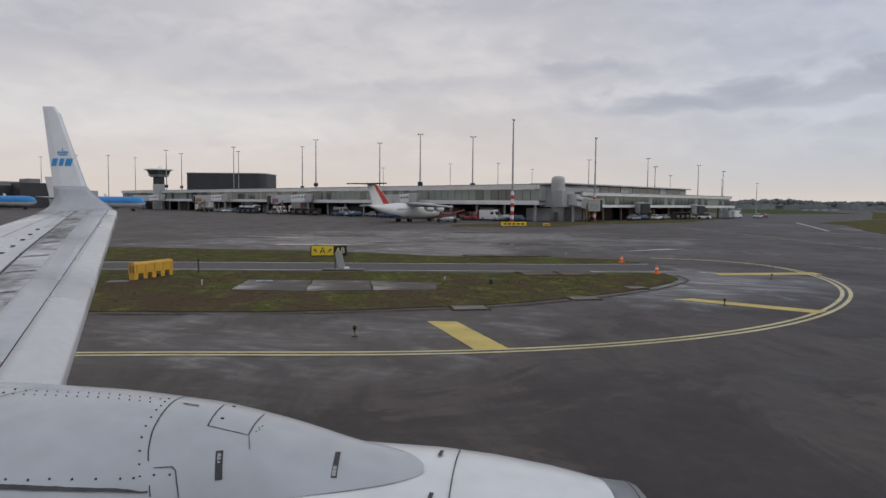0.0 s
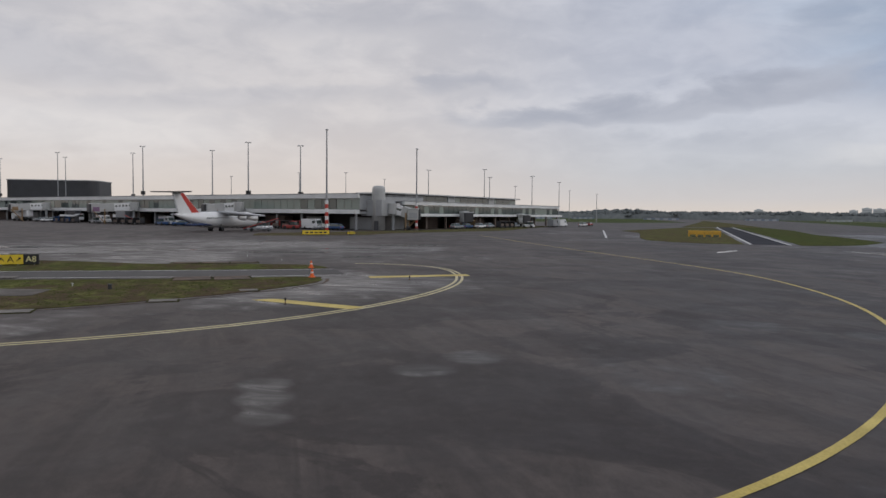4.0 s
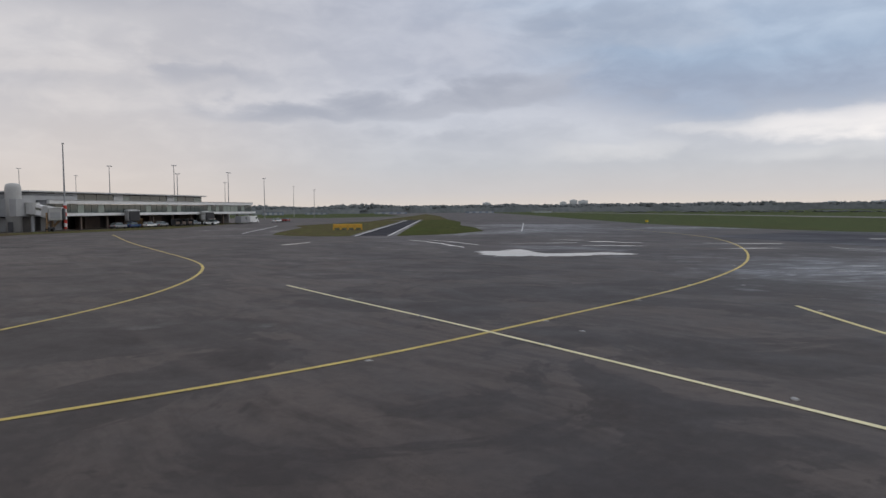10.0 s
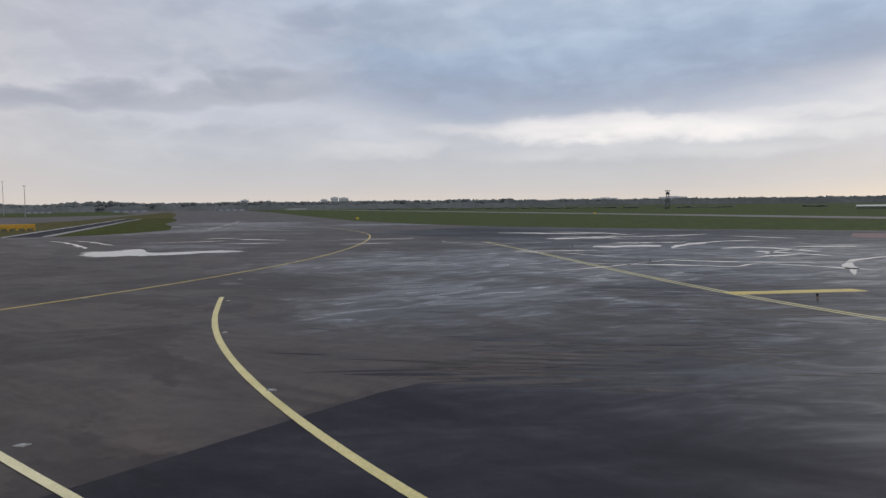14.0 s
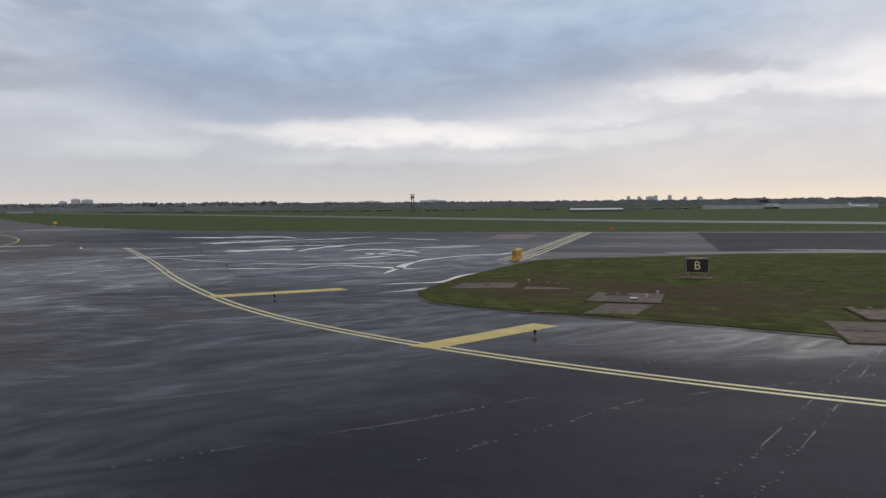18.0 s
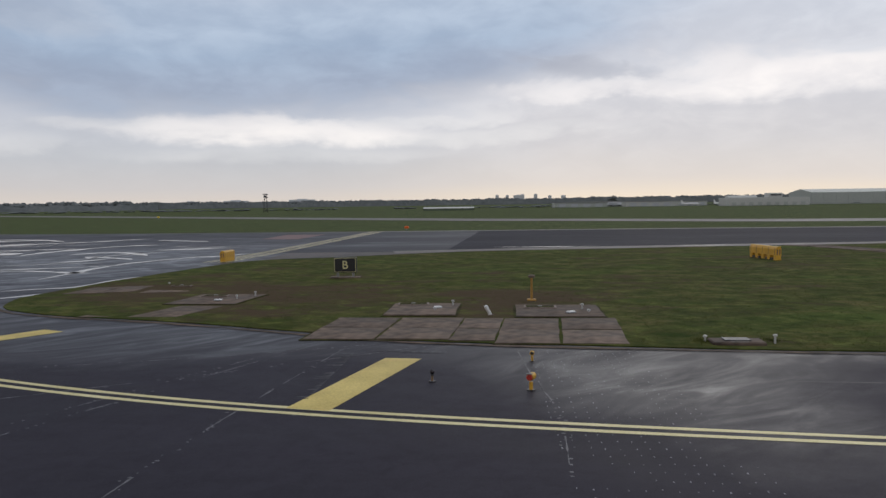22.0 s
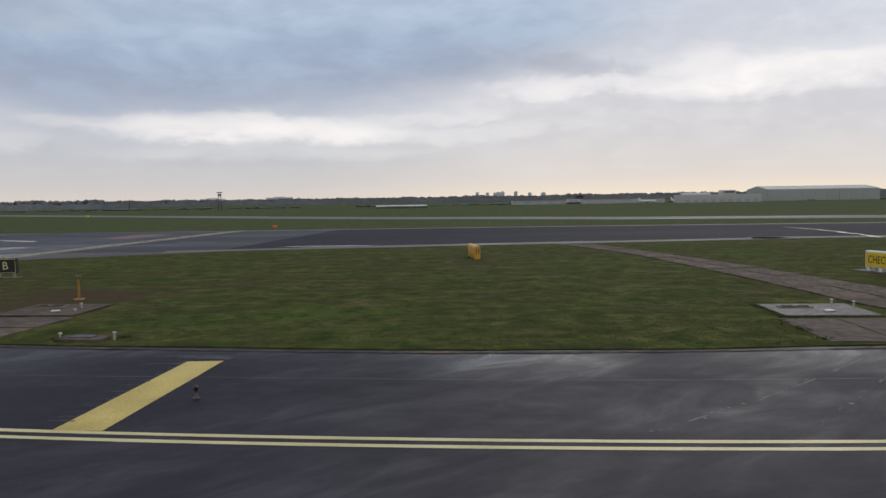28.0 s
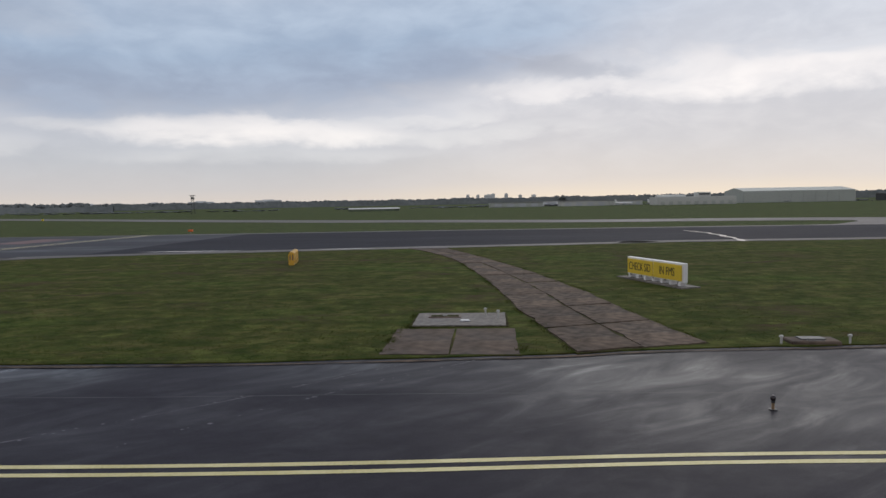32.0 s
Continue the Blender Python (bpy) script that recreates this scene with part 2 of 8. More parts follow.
def asphalt_material(name, dry, damp, wet_level, gloss=0.12, streak=(1, 1, 1), turn=0.0, pools=(), sheen=0.10, soft=0.12, cap=1.0, drift=0.0, wisp=None):
    """Worn airfield asphalt: aggregate grain, patchy drying, and films of water in streaks."""
    m, t, b = nodes_of(name)

    def node(kind, **kw):
        n = t.nodes.new(kind)
        for k, v in kw.items():
            n.inputs[k].default_value = v
        return n

    co = node("ShaderNodeTexCoord")
    mp = node("ShaderNodeMapping")
    mp.inputs["Scale"].default_value = streak
    mp.inputs["Rotation"].default_value = (0, 0, turn)
    t.links.new(co.outputs["Object"], mp.inputs[0])

    def noise(scale, detail, rough, src, distort=0.0):
        n = node("ShaderNodeTexNoise", Scale=scale, Detail=detail, Roughness=rough, Distortion=distort)
        t.links.new(src, n.inputs[0])
        return n.outputs[0]

    def ramp(fac, *stops):
        n = node("ShaderNodeValToRGB")
        while len(n.color_ramp.elements) < len(stops):
            n.color_ramp.elements.new(0.5)
        for e, (p, c) in zip(n.color_ramp.elements, stops):
            e.position, e.color = p, (*c, 1) if isinstance(c, tuple) else (c, c, c, 1)
        t.links.new(fac, n.inputs[0])
        return n.outputs[0]

    def mix(fac, a, bb, mode="MIX"):
        n = t.nodes.new("ShaderNodeMix")
        n.data_type, n.blend_type = "RGBA", mode
        for sock, v in ((n.inputs[0], fac), (n.inputs[6], a), (n.inputs[7], bb)):
            if isinstance(v, (int, float)):
                sock.default_value = v
            elif isinstance(v, tuple):
                sock.default_value = (*v, 1)
            else:
                t.links.new(v, sock)
        return n.outputs[2]

    patches = noise(0.06, 4, 0.55, mp.outputs[0], 0.3)
    stains = noise(0.34, 8, 0.68, mp.outputs[0], 0.25)
    tracks = t.nodes.new("ShaderNodeMapping")
    tracks.inputs["Scale"].default_value, tracks.inputs["Rotation"].default_value = (0.10, 0.5, 1), (0, 0, turn + 0.5)
    t.links.new(co.outputs["Object"], tracks.inputs[0])
    sweeps = noise(1.0, 6, 0.65, tracks.outputs[0], 2.0)
    mottle = noise(2.2, 8, 0.72, co.outputs["Object"], 0.4)
    grain = noise(26.0, 5, 0.7, co.outputs["Object"])
    # water lies where both the broad and the middle pattern are high
    film = t.nodes.new("ShaderNodeMath")
    film.operation = "MULTIPLY_ADD"
    t.links.new(patches, film.inputs[0])
    film.inputs[1].default_value = 0.50
    half = t.nodes.new("ShaderNodeMath")
    half.operation = "MULTIPLY"
    half.inputs[1].default_value = 0.50
    t.links.new(stains, half.inputs[0])
    t.links.new(half.outputs[0], film.inputs[2])
    level = film.outputs[0]
    # low-lying spots that hold the water longer: centre, radius, how much wetter
    for cx, cy, radius, gain in pools:
        far = t.nodes.new("ShaderNodeVectorMath")
        far.operation = "DISTANCE"
        far.inputs[1].default_value = (cx, cy, 0)
        t.links.new(co.outputs["Object"], far.inputs[0])
        fall = t.nodes.new("ShaderNodeMapRange")
        fall.interpolation_type = "SMOOTHSTEP"
        fall.inputs["From Min"].default_value, fall.inputs["From Max"].default_value = radius * 0.35, radius
        fall.inputs["To Min"].default_value, fall.inputs["To Max"].default_value = gain, 0.0
        t.links.new(far.outputs["Value"], fall.inputs[0])
        more = t.nodes.new("ShaderNodeMath")
        more.operation = "ADD"
        t.links.new(level, more.inputs[0])
        t.links.new(fall.outputs[0], more.inputs[1])
        level = more.outputs[0]
    wet = ramp(level, (wet_level, 0.0), (wet_level + soft * 0.45, 0.5 * cap), (wet_level + soft, cap))
    if wisp is None:
        broken = noise(0.55, 8, 0.66, mp.outputs[0], 0.5)
    else:
        # the film drawn out into long wisps
        drawn = t.nodes.new("ShaderNodeMapping")
        drawn.vector_type = "TEXTURE"
        drawn.inputs["Scale"].default_value, drawn.inputs["Rotation"].default_value = (3.4, 1.2, 1), (0, 0, radians(wisp))
        t.links.new(co.outputs["Object"], drawn.inputs[0])
        broken = noise(0.9, 8, 0.60, drawn.outputs[0], 1.7)
    film_on = mix(1.0, wet, ramp(broken, (0.34, 0.26), (0.50, 0.48), (0.68, 0.9)), "MULTIPLY")
    base = mix(ramp(stains, (0.40, 0.15 + 0.25 * drift), (0.50, 0.55), (0.60, 1.0)), damp, dry)
    base = mix(ramp(patches, (0.42, 0.0), (0.58, 0.4)), base, tuple(c * 1.25 for c in dry))
    base = mix(ramp(sweeps, (0.40, 0.2 + 0.5 * drift), (0.58, 0.0)), base, tuple(c * 0.75 for c in damp))
    if drift:
        # broad damp areas with frayed rims, and long pale scrubbed trails
        rims = noise(0.13, 9, 0.64, co.outputs["Object"], 0.8)
        base = mix(ramp(rims, (0.42, min(1.0, 1.25 * drift)), (0.485, drift), (0.502, 0.0)), base, tuple(c * 0.95 for c in damp))
        trail = t.nodes.new("ShaderNodeMapping")
        trail.inputs["Scale"].default_value, trail.inputs["Rotation"].default_value = (0.035, 0.42, 1), (0, 0, radians(-38))
        t.links.new(co.outputs["Object"], trail.inputs[0])
        scrub = noise(1.0, 7, 0.6, trail.outputs[0], 0.6)
        base = mix(ramp(scrub, (0.54, 0.0), (0.68, drift * 0.4)), base, tuple(c * 1.25 for c in dry))
    base = mix(ramp(mottle, (0.34, 0.35), (0.52, 0.0), (0.70, 0.0)), base, tuple(c * 0.72 for c in damp))
    base = mix(ramp(mottle, (0.50, 0.0), (0.72, 0.22)), base, tuple(c * 1.25 for c in dry))
    base = mix(ramp(grain, (0.3, 0.0), (0.7, 1.0)), mix(1.0, base, (0.72, 0.72, 0.72), "MULTIPLY"), base)
    base = mix(wet, base, tuple(c * 0.62 for c in damp))
    t.links.new(base, b.inputs["Base Color"])
    rough = mix(film_on, ramp(stains, (0.3, 0.52), (0.7, 0.72)), (gloss,) * 3)
    t.links.new(rough, b.inputs["Roughness"])
    spec = mix(film_on, (sheen,) * 3, (0.5,) * 3)
    t.links.new(spec, b.inputs["Specular IOR Level"])
    bp = t.nodes.new("ShaderNodeBump")
    bp.inputs["Distance"].default_value = 0.006
    inv = t.nodes.new("ShaderNodeMath")
    inv.operation, inv.use_clamp = "MULTIPLY_ADD", True
    inv.inputs[1].default_value, inv.inputs[2].default_value = -0.45, 0.5
    t.links.new(wet, inv.inputs[0])
    t.links.new(inv.outputs[0], bp.inputs["Strength"])
    t.links.new(grain, bp.inputs["Height"])
    t.links.new(bp.outputs[0], b.inputs["Normal"])
    return m


def grass_material(name, green, dull, soil, scale=0.22, bare=0.36, worn=()):
    m, t, b = nodes_of(name)
    co = t.nodes.new("ShaderNodeTexCoord")

    def noise(s, d, r, stretch=(1, 1, 1)):
        mp = t.nodes.new("ShaderNodeMapping")
        mp.inputs["Scale"].default_value = stretch
        t.links.new(co.outputs["Object"], mp.inputs[0])
        n = t.nodes.new("ShaderNodeTexNoise")
        n.inputs["Scale"].default_value, n.inputs["Detail"].default_value, n.inputs["Roughness"].default_value = s, d, r
        t.links.new(mp.outputs[0], n.inputs[0])
        return n.outputs[0]

    def ramp(fac, p0, p1):
        n = t.nodes.new("ShaderNodeMapRange")
        n.inputs["From Min"].default_value, n.inputs["From Max"].default_value = p0, p1
        t.links.new(fac, n.inputs[0])
        return n.outputs[0]

    def mix(fac, a, bb):
        n = t.nodes.new("ShaderNodeMix")
        n.data_type = "RGBA"
        for sock, v in ((n.inputs[0], fac), (n.inputs[6], a), (n.inputs[7], bb)):
            if isinstance(v, tuple):
                sock.default_value = (*v, 1)
            else:
                t.links.new(v, sock)
        return n.outputs[2]

    tufts, broad, blades = noise(1.5, 8, 0.72, (0.45, 1, 1)), noise(scale, 9, 0.70, (0.6, 1, 1)), noise(30, 4, 0.7)
    clumps, drifts = noise(0.95, 10, 0.76), noise(0.16, 7, 0.66, (0.5, 1, 1))
    c = mix(ramp(tufts, 0.42, 0.60), dull, green)
    c = mix(ramp(blades, 0.35, 0.7), tuple(0.55 * v for v in dull), c)
    straw = noise(0.62, 9, 0.72, (0.30, 1, 1))
    c = mix(ramp(straw, 0.53, 0.68), c, tuple(v * 1.4 for v in dull))
    c = mix(ramp(straw, 0.47, 0.34), c, tuple(0.40 * g + 0.40 * s for g, s in zip(green, soil)))
    sere = noise(0.33, 9, 0.74, (0.7, 1, 1))
    c = mix(ramp(sere, 0.53, 0.66), c, tuple(0.9 * d + 0.45 * q for d, q in zip(dull, soil)))
    c = mix(ramp(drifts, 0.52, 0.64), c, tuple(0.75 * g + 0.3 * d for g, d in zip(green, dull)))
    c = mix(ramp(clumps, 0.50, 0.39), c, tuple(0.52 * g for g in green))
    c = mix(ramp(clumps, 0.53, 0.64), c, tuple(0.55 * g + 0.85 * d for g, d in zip(green, dull)))
    level = broad
    for cx, cy, radius, gain in worn:
        far = t.nodes.new("ShaderNodeVectorMath")
        far.operation = "DISTANCE"
        far.inputs[1].default_value = (cx, cy, 0)
        t.links.new(co.outputs["Object"], far.inputs[0])
        fall = t.nodes.new("ShaderNodeMapRange")
        fall.interpolation_type = "SMOOTHSTEP"
        fall.inputs["From Min"].default_value, fall.inputs["From Max"].default_value = radius * 0.3, radius
        fall.inputs["To Min"].default_value, fall.inputs["To Max"].default_value = gain, 0.0
        t.links.new(far.outputs["Value"], fall.inputs[0])
        less = t.nodes.new("ShaderNodeMath")
        less.operation = "SUBTRACT"
        t.links.new(level, less.inputs[0])
        t.links.new(fall.outputs[0], less.inputs[1])
        level = less.outputs[0]
    frayed_level = t.nodes.new("ShaderNodeMath")
    frayed_level.operation = "MULTIPLY_ADD"
    t.links.new(clumps, frayed_level.inputs[0])
    frayed_level.inputs[1].default_value = 0.42
    t.links.new(level, frayed_level.inputs[2])
    c = mix(ramp(frayed_level.outputs[0], bare + 0.23, bare + 0.09), c, soil)
    t.links.new(c, b.inputs["Base Color"])
    b.inputs["Roughness"].default_value, b.inputs["Specular IOR Level"].default_value = 0.95, 0.03
    bp = t.nodes.new("ShaderNodeBump")
    bp.inputs["Strength"].default_value, bp.inputs["Distance"].default_value = 0.9, 0.05
    t.links.new(tufts, bp.inputs["Height"])
    t.links.new(bp.outputs[0], b.inputs["Normal"])
    return m


ASPHALT = asphalt_material("asphalt_brown", (0.106, 0.086, 0.078), (0.042, 0.034, 0.033), 0.60, 0.14, (0.8, 1, 1), 0.3, ((-82.29, 52.89, 48, 0.10), (-161.23, -37.13, 46, 0.19), (-182.21, 83.12, 75, 0.17), (-126.83, 29.98, 26, 0.09), (-117.42, -26.13, 14, 0.17), (-107.82, -46.34, 13, 0.155), (-111.85, -35.44, 9, 0.06), (-74.51, 29.72, 26, 0.11), (-67.67, 13.76, 14, 0.13), (-101.21, -14.45, 2.4, 0.11), (-97.75, -11.31, 2.4, 0.11), (-93.96, -8.83, 2.2, 0.11), (-90.57, -6.91, 2.2, 0.10), (-95.13, -22.89, 3.4, 0.08), (-97.0, -32.0, 1.1, 0.20), (-95.6, -32.1, 1.1, 0.20), (-94.2, -32.25, 1.0, 0.20), (-98.6, -26.2, 1.5, 0.15), (-97.4, -28.0, 1.3, 0.15)), 0.22, drift=0.75, wisp=62)
ASPHALT_WET = asphalt_material("asphalt_wet", (0.0380, 0.0352, 0.0480), (0.0200, 0.0184, 0.0270), 0.42, 0.14, (0.42, 0.9, 1), radians(10), ((-74.15, 53.79, 40, 0.06), (-51.55, 14.87, 18, 0.10), (-26.94, 15.64, 9, 0.04), (5.81, 16.79, 12, 0.04), (-12.59, 16.39, 3.6, 0.22), (-5.14, 17.05, 3.4, 0.09), (1.83, 17.14, 3.6, 0.08), (-40.6, 17.25, 4.5, 0.07), (-33.0, -3.0, 22, -0.18), (-40.5, 8.0, 13, -0.24), (-66.0, 46.0, 24, 0.20), (-29.6, 13.8, 3.6, 0.05), (-22.3, 13.0, 4.6, -0.13)), 0.05, 0.28, 0.84, wisp=42)
ASPHALT_BLUE = asphalt_material("asphalt_dark", (0.056, 0.056, 0.066), (0.034, 0.034, 0.042), 0.64, 0.16, (0.3, 1.0, 1), sheen=0.008)
ASPHALT_OLD = asphalt_material("asphalt_old", (0.062, 0.063, 0.074), (0.040, 0.041, 0.050), 0.52, 0.16, (0.3, 1.0, 1), sheen=0.05, soft=0.2)
ASPHALT_ROAD = asphalt_material("asphalt_grey", (0.086, 0.080, 0.080), (0.056, 0.052, 0.053), 0.64, 0.16, (0.3, 1.0, 1), sheen=0.14)
SLAB_WET = asphalt_material("wet_slab_concrete", (0.125, 0.108, 0.096), (0.066, 0.056, 0.051), 0.45, 0.08, (0.6, 0.6, 1), soft=0.1)
CONCRETE_WET = asphalt_material("concrete_edge", (0.20, 0.185, 0.18), (0.11, 0.10, 0.10), 0.55, 0.15, (0.25, 1, 1))
GRASS = grass_material("grass", (0.050, 0.086, 0.016), (0.083, 0.082, 0.026), (0.068, 0.050, 0.030), 0.30, 0.41, ((-49.58, 30.96, 9, 0.10), (-43.93, 27.82, 9, 0.09), (-32.36, 26.13, 8, 0.094), (-44.5, 34.74, 12, 0.033), (-39.39, 21.76, 8, 0.039), (-36.22, 26.68, 9, 0.061), (-38.6, 36.51, 14, 0.044), (-25.03, 38.25, 14, 0.039), (-29.33, 28.56, 6, 0.039), (-13.22, 45.73, 14, 0.044), (-1.65, 47.6, 9, 0.066), (1.04, 32.48, 5, 0.077), (-3.06, 22.64, 4, 0.044), (12, 50.01, 14, 0.039), (-18.71, 53.29, 12, 0.039)))
GRASS_ROUGH = grass_material("grass_worn", (0.090, 0.114, 0.028), (0.118, 0.108, 0.044), (0.086, 0.060, 0.041), 0.34, 0.515, ((-112.11, -45.79, 9, 0.06), (-116.74, -57.18, 12, 0.06), (-116.09, -34.84, 6, 0.05), (-207.68, -11.81, 40, 0.06)))
GRASS_FAR = grass_material("grass_field", (0.064, 0.100, 0.034), (0.086, 0.098, 0.042), (0.070, 0.066, 0.030), 0.012, 0.40)
YELLOW_LINE = material("yellow_paint", (0.53, 0.39, 0.060), 0.55, vary=0.14, scale=0.8, fine=22, second=(0.58, 0.455, 0.115))
PALE_LINE = material("faded_yellow_paint", (0.52, 0.43, 0.19), 0.5, vary=0.14, scale=0.8, fine=22, second=(0.60, 0.54, 0.32))
PALE_YELLOW = material("bright_yellow_paint", (0.66, 0.57, 0.22), 0.5, vary=0.10, scale=0.8, fine=22, second=(0.70, 0.62, 0.30))
FRESH_LINE = material("pale_yellow_paint", (0.72, 0.66, 0.36), 0.5, vary=0.10, scale=0.8, fine=22, second=(0.76, 0.70, 0.44))
CREAM_LINE = material("pale_cream_paint", (0.60, 0.52, 0.20), 0.5, vary=0.10, scale=0.8, fine=22, second=(0.62, 0.56, 0.30))
WHITE_LINE = material("white_paint", (0.62, 0.62, 0.60), 0.5, vary=0.12, scale=0.6, fine=20)
CONCRETE = material("concrete", (0.098, 0.072, 0.056), 0.88, vary=0.26, scale=0.55, fine=2.4, bump=0.12, per_object=0.22, rough_vary=0.2, spec=0.2, second=(0.140, 0.106, 0.084))
CONCRETE_PALE = material("concrete_pale", (0.155, 0.142, 0.132), 0.7, vary=0.22, scale=0.9, fine=7, bump=0.12, per_object=0.10, rough_vary=0.2, spec=0.15, second=(0.20, 0.185, 0.17))
STEEL = material("galvanised_steel", (0.33, 0.34, 0.35), 0.45, 0.7, scale=1.5)
DARK_STEEL = material("dark_steel", (0.06, 0.06, 0.065), 0.5, 0.5)
BLACK = material("black_plastic", (0.012, 0.012, 0.013), 0.5)
WHITE_PAINT = material("white_enamel", (0.72, 0.72, 0.72), 0.35, vary=0.05)
GREY_PAINT = material("grey_cladding", (0.34, 0.345, 0.35), 0.5, vary=0.07, scale=0.6, fine=6)
PALE_CLAD = material("pale_cladding", (0.44, 0.44, 0.43), 0.5, vary=0.07, scale=0.5, fine=5)
YELLOW_PAINT = material("yellow_enamel", (0.60, 0.335, 0.030), 0.5, vary=0.09, scale=1.6, fine=18)
SIGN_YELLOW = material("sign_yellow", (0.72, 0.52, 0.03), 0.5, vary=0.05)
RED = material("red_paint", (0.48, 0.035, 0.02), 0.45, vary=0.08)
ORANGE = material("orange_plastic", (0.80, 0.14, 0.02), 0.5, vary=0.06)


# ---- building blocks ----
def thing(name, at=(0, 0, 0), turn=0.0, label="", category="", group="", kind=""):
    ob = new(name)
    ob.matrix_world = pose(*at, 0, 0, turn)
    ob.empty_display_size = 0.3
    return tagged(ob, label, category, group, kind)


def part(name, bm, mat, parent=None, label="", smooth=False):
    me = bpy.data.meshes.new(name)
    bmesh.ops.recalc_face_normals(bm, faces=bm.faces)
    bm.to_mesh(me)
    bm.free()
    if smooth:
        for p in me.polygons:
            p.use_smooth = True
    me.materials.append(mat)
    ob = new(name, me)
    ob.parent = parent
    return tagged(ob, label)


def share(name, me, parent, m):
    ob = new(name, me)
    ob.parent, ob.matrix_local = parent, m
    return ob


def box(bm, c, s, turn=0.0, bevel=0.0, tilt=(0, 0)):
    m = pose(*c, tilt[0], tilt[1], turn) @ Matrix.Diagonal((*s, 1))
    made = bmesh.ops.create_cube(bm, size=1, matrix=m)
    if bevel:
        edges = list({e for v in made["verts"] for e in v.link_edges})
        bmesh.ops.bevel(bm, geom=edges, offset=bevel, segments=1, affect="EDGES")
    return bm


def tube(bm, a, b, r0, r1=None, seg=10, caps=True):
    a, b = Vector(a), Vector(b)
    turn = (b - a).to_track_quat("Z", "Y").to_matrix().to_4x4()
    m = Matrix.Translation((a + b) / 2) @ turn
    bmesh.ops.create_cone(bm, cap_ends=caps, segments=seg, radius1=r0, radius2=r0 if r1 is None else r1, depth=(b - a).length, matrix=m)
    return bm


def prism(bm, pts, z0, z1):
    """A solid from a flat outline."""
    area = sum(pts[i - 1][0] * pts[i][1] - pts[i][0] * pts[i - 1][1] for i in range(len(pts)))
    pts = pts if area > 0 else pts[::-1]
    lo = [bm.verts.new((x, y, z0)) for x, y in pts]
    hi = [bm.verts.new((x, y, z1)) for x, y in pts]
    bm.faces.new(hi)
    bm.faces.new(lo[::-1])
    for i in range(len(pts)):
        bm.faces.new((lo[i - 1], lo[i], hi[i], hi[i - 1]))
    return bm


def loft(bm, rings, close=True, caps=True):
    """Skin through rings of equal count."""
    vs = [[bm.verts.new(p) for p in ring] for ring in rings]
    n = len(vs[0])
    for a, b in zip(vs, vs[1:]):
        for i in range(n if close else n - 1):
            j = (i + 1) % n
            bm.faces.new((a[i], a[j], b[j], b[i]))
    if caps:
        bm.faces.new(vs[0][::-1])
        bm.faces.new(vs[-1])
    return bm


def curve(pts, step=1.0):
    """A smooth line through the points, evenly stepped."""
    p = [Vector((*q, 0)) for q in pts]
    p = [2 * p[0] - p[1], *p, 2 * p[-1] - p[-2]]
    out = []
    for a, b, c, d in zip(p, p[1:], p[2:], p[3:]):
        n = max(2, int((c - b).length / step))
        for k in range(n):
            t = k / n
            out.append(0.5 * (2 * b + (c - a) * t + (2 * a - 5 * b + 4 * c - d) * t * t + (3 * b - a - 3 * c + d) * t ** 3))
    out.append(p[-2])
    return [(v.x, v.y) for v in out]


def ribbon(bm, line, width, z, offset=0.0, wobble=0.0):
    prev = None
    for i, (x, y) in enumerate(line):
        a, b = line[max(0, i - 1)], line[min(len(line) - 1, i + 1)]
        d = Vector((b[0] - a[0], b[1] - a[1])).normalized()
        w = width / 2 * (1 + random.uniform(-wobble, wobble))
        pair = [bm.verts.new((x - d.y * s, y + d.x * s, z)) for s in (offset - w, offset + w)]
        if prev:
            bm.faces.new((prev[0], pair[0], pair[1], prev[1]))
        prev = pair
    return bm


def slab(name, pts, z0, z1, mat, label, category, kind="structure", parent=None):
    ob = part(name, prism(bmesh.new(), pts, z0, z1), mat, parent)
    return tagged(ob, label, category, "", kind)


def sheet(name, outline, mat, label, category, z=0.02, cell=1.5, lift=0.03, seed=0.0, kind="structure", straight=False):
    """Grassed ground inside an outline: an uneven skin whose rim drops to the pavement."""
    bm = bmesh.new()
    if straight:
        pts = [(a[0] + (b[0] - a[0]) * k / 12, a[1] + (b[1] - a[1]) * k / 12) for a, b in zip(outline, list(outline[1:]) + [outline[0]]) for k in range(12)]
    else:
        pts = curve(list(outline) + [outline[0]], cell)[:-1]
    area = sum(pts[i - 1][0] * pts[i][1] - pts[i][0] * pts[i - 1][1] for i in range(len(pts)))
    pts = pts if area > 0 else pts[::-1]
    rim = []
    for i, (x, y) in enumerate(pts):
        k = 0.13 * noise.noise(Vector((x * 0.9, y * 0.9, seed)))
        a, b = pts[i - 1], pts[(i + 1) % len(pts)]
        d = Vector((b[0] - a[0], b[1] - a[1], 0)).normalized()
        rim.append(bm.verts.new((x - d.y * k, y + d.x * k, z + lift * (0.5 + 0.5 * noise.noise(Vector((x * 0.6, y * 0.6, seed)))))))
    bm.faces.new(rim)
    low = [bm.verts.new((v.co.x, v.co.y, -0.02)) for v in rim]
    for i in range(len(rim)):
        bm.faces.new((low[i - 1], low[i], rim[i], rim[i - 1]))
    return tagged(part(name, bm, mat), label, category, "", kind)


# ---- ground ----
bm = bmesh.new()
bmesh.ops.create_grid(bm, x_segments=8, y_segments=8, size=4500, matrix=pose(-200, 200, -0.05))
tagged(part("ground", bm, GRASS_FAR), "flat green airfield grass reaching to the far treeline", "grass field", "", "structure")

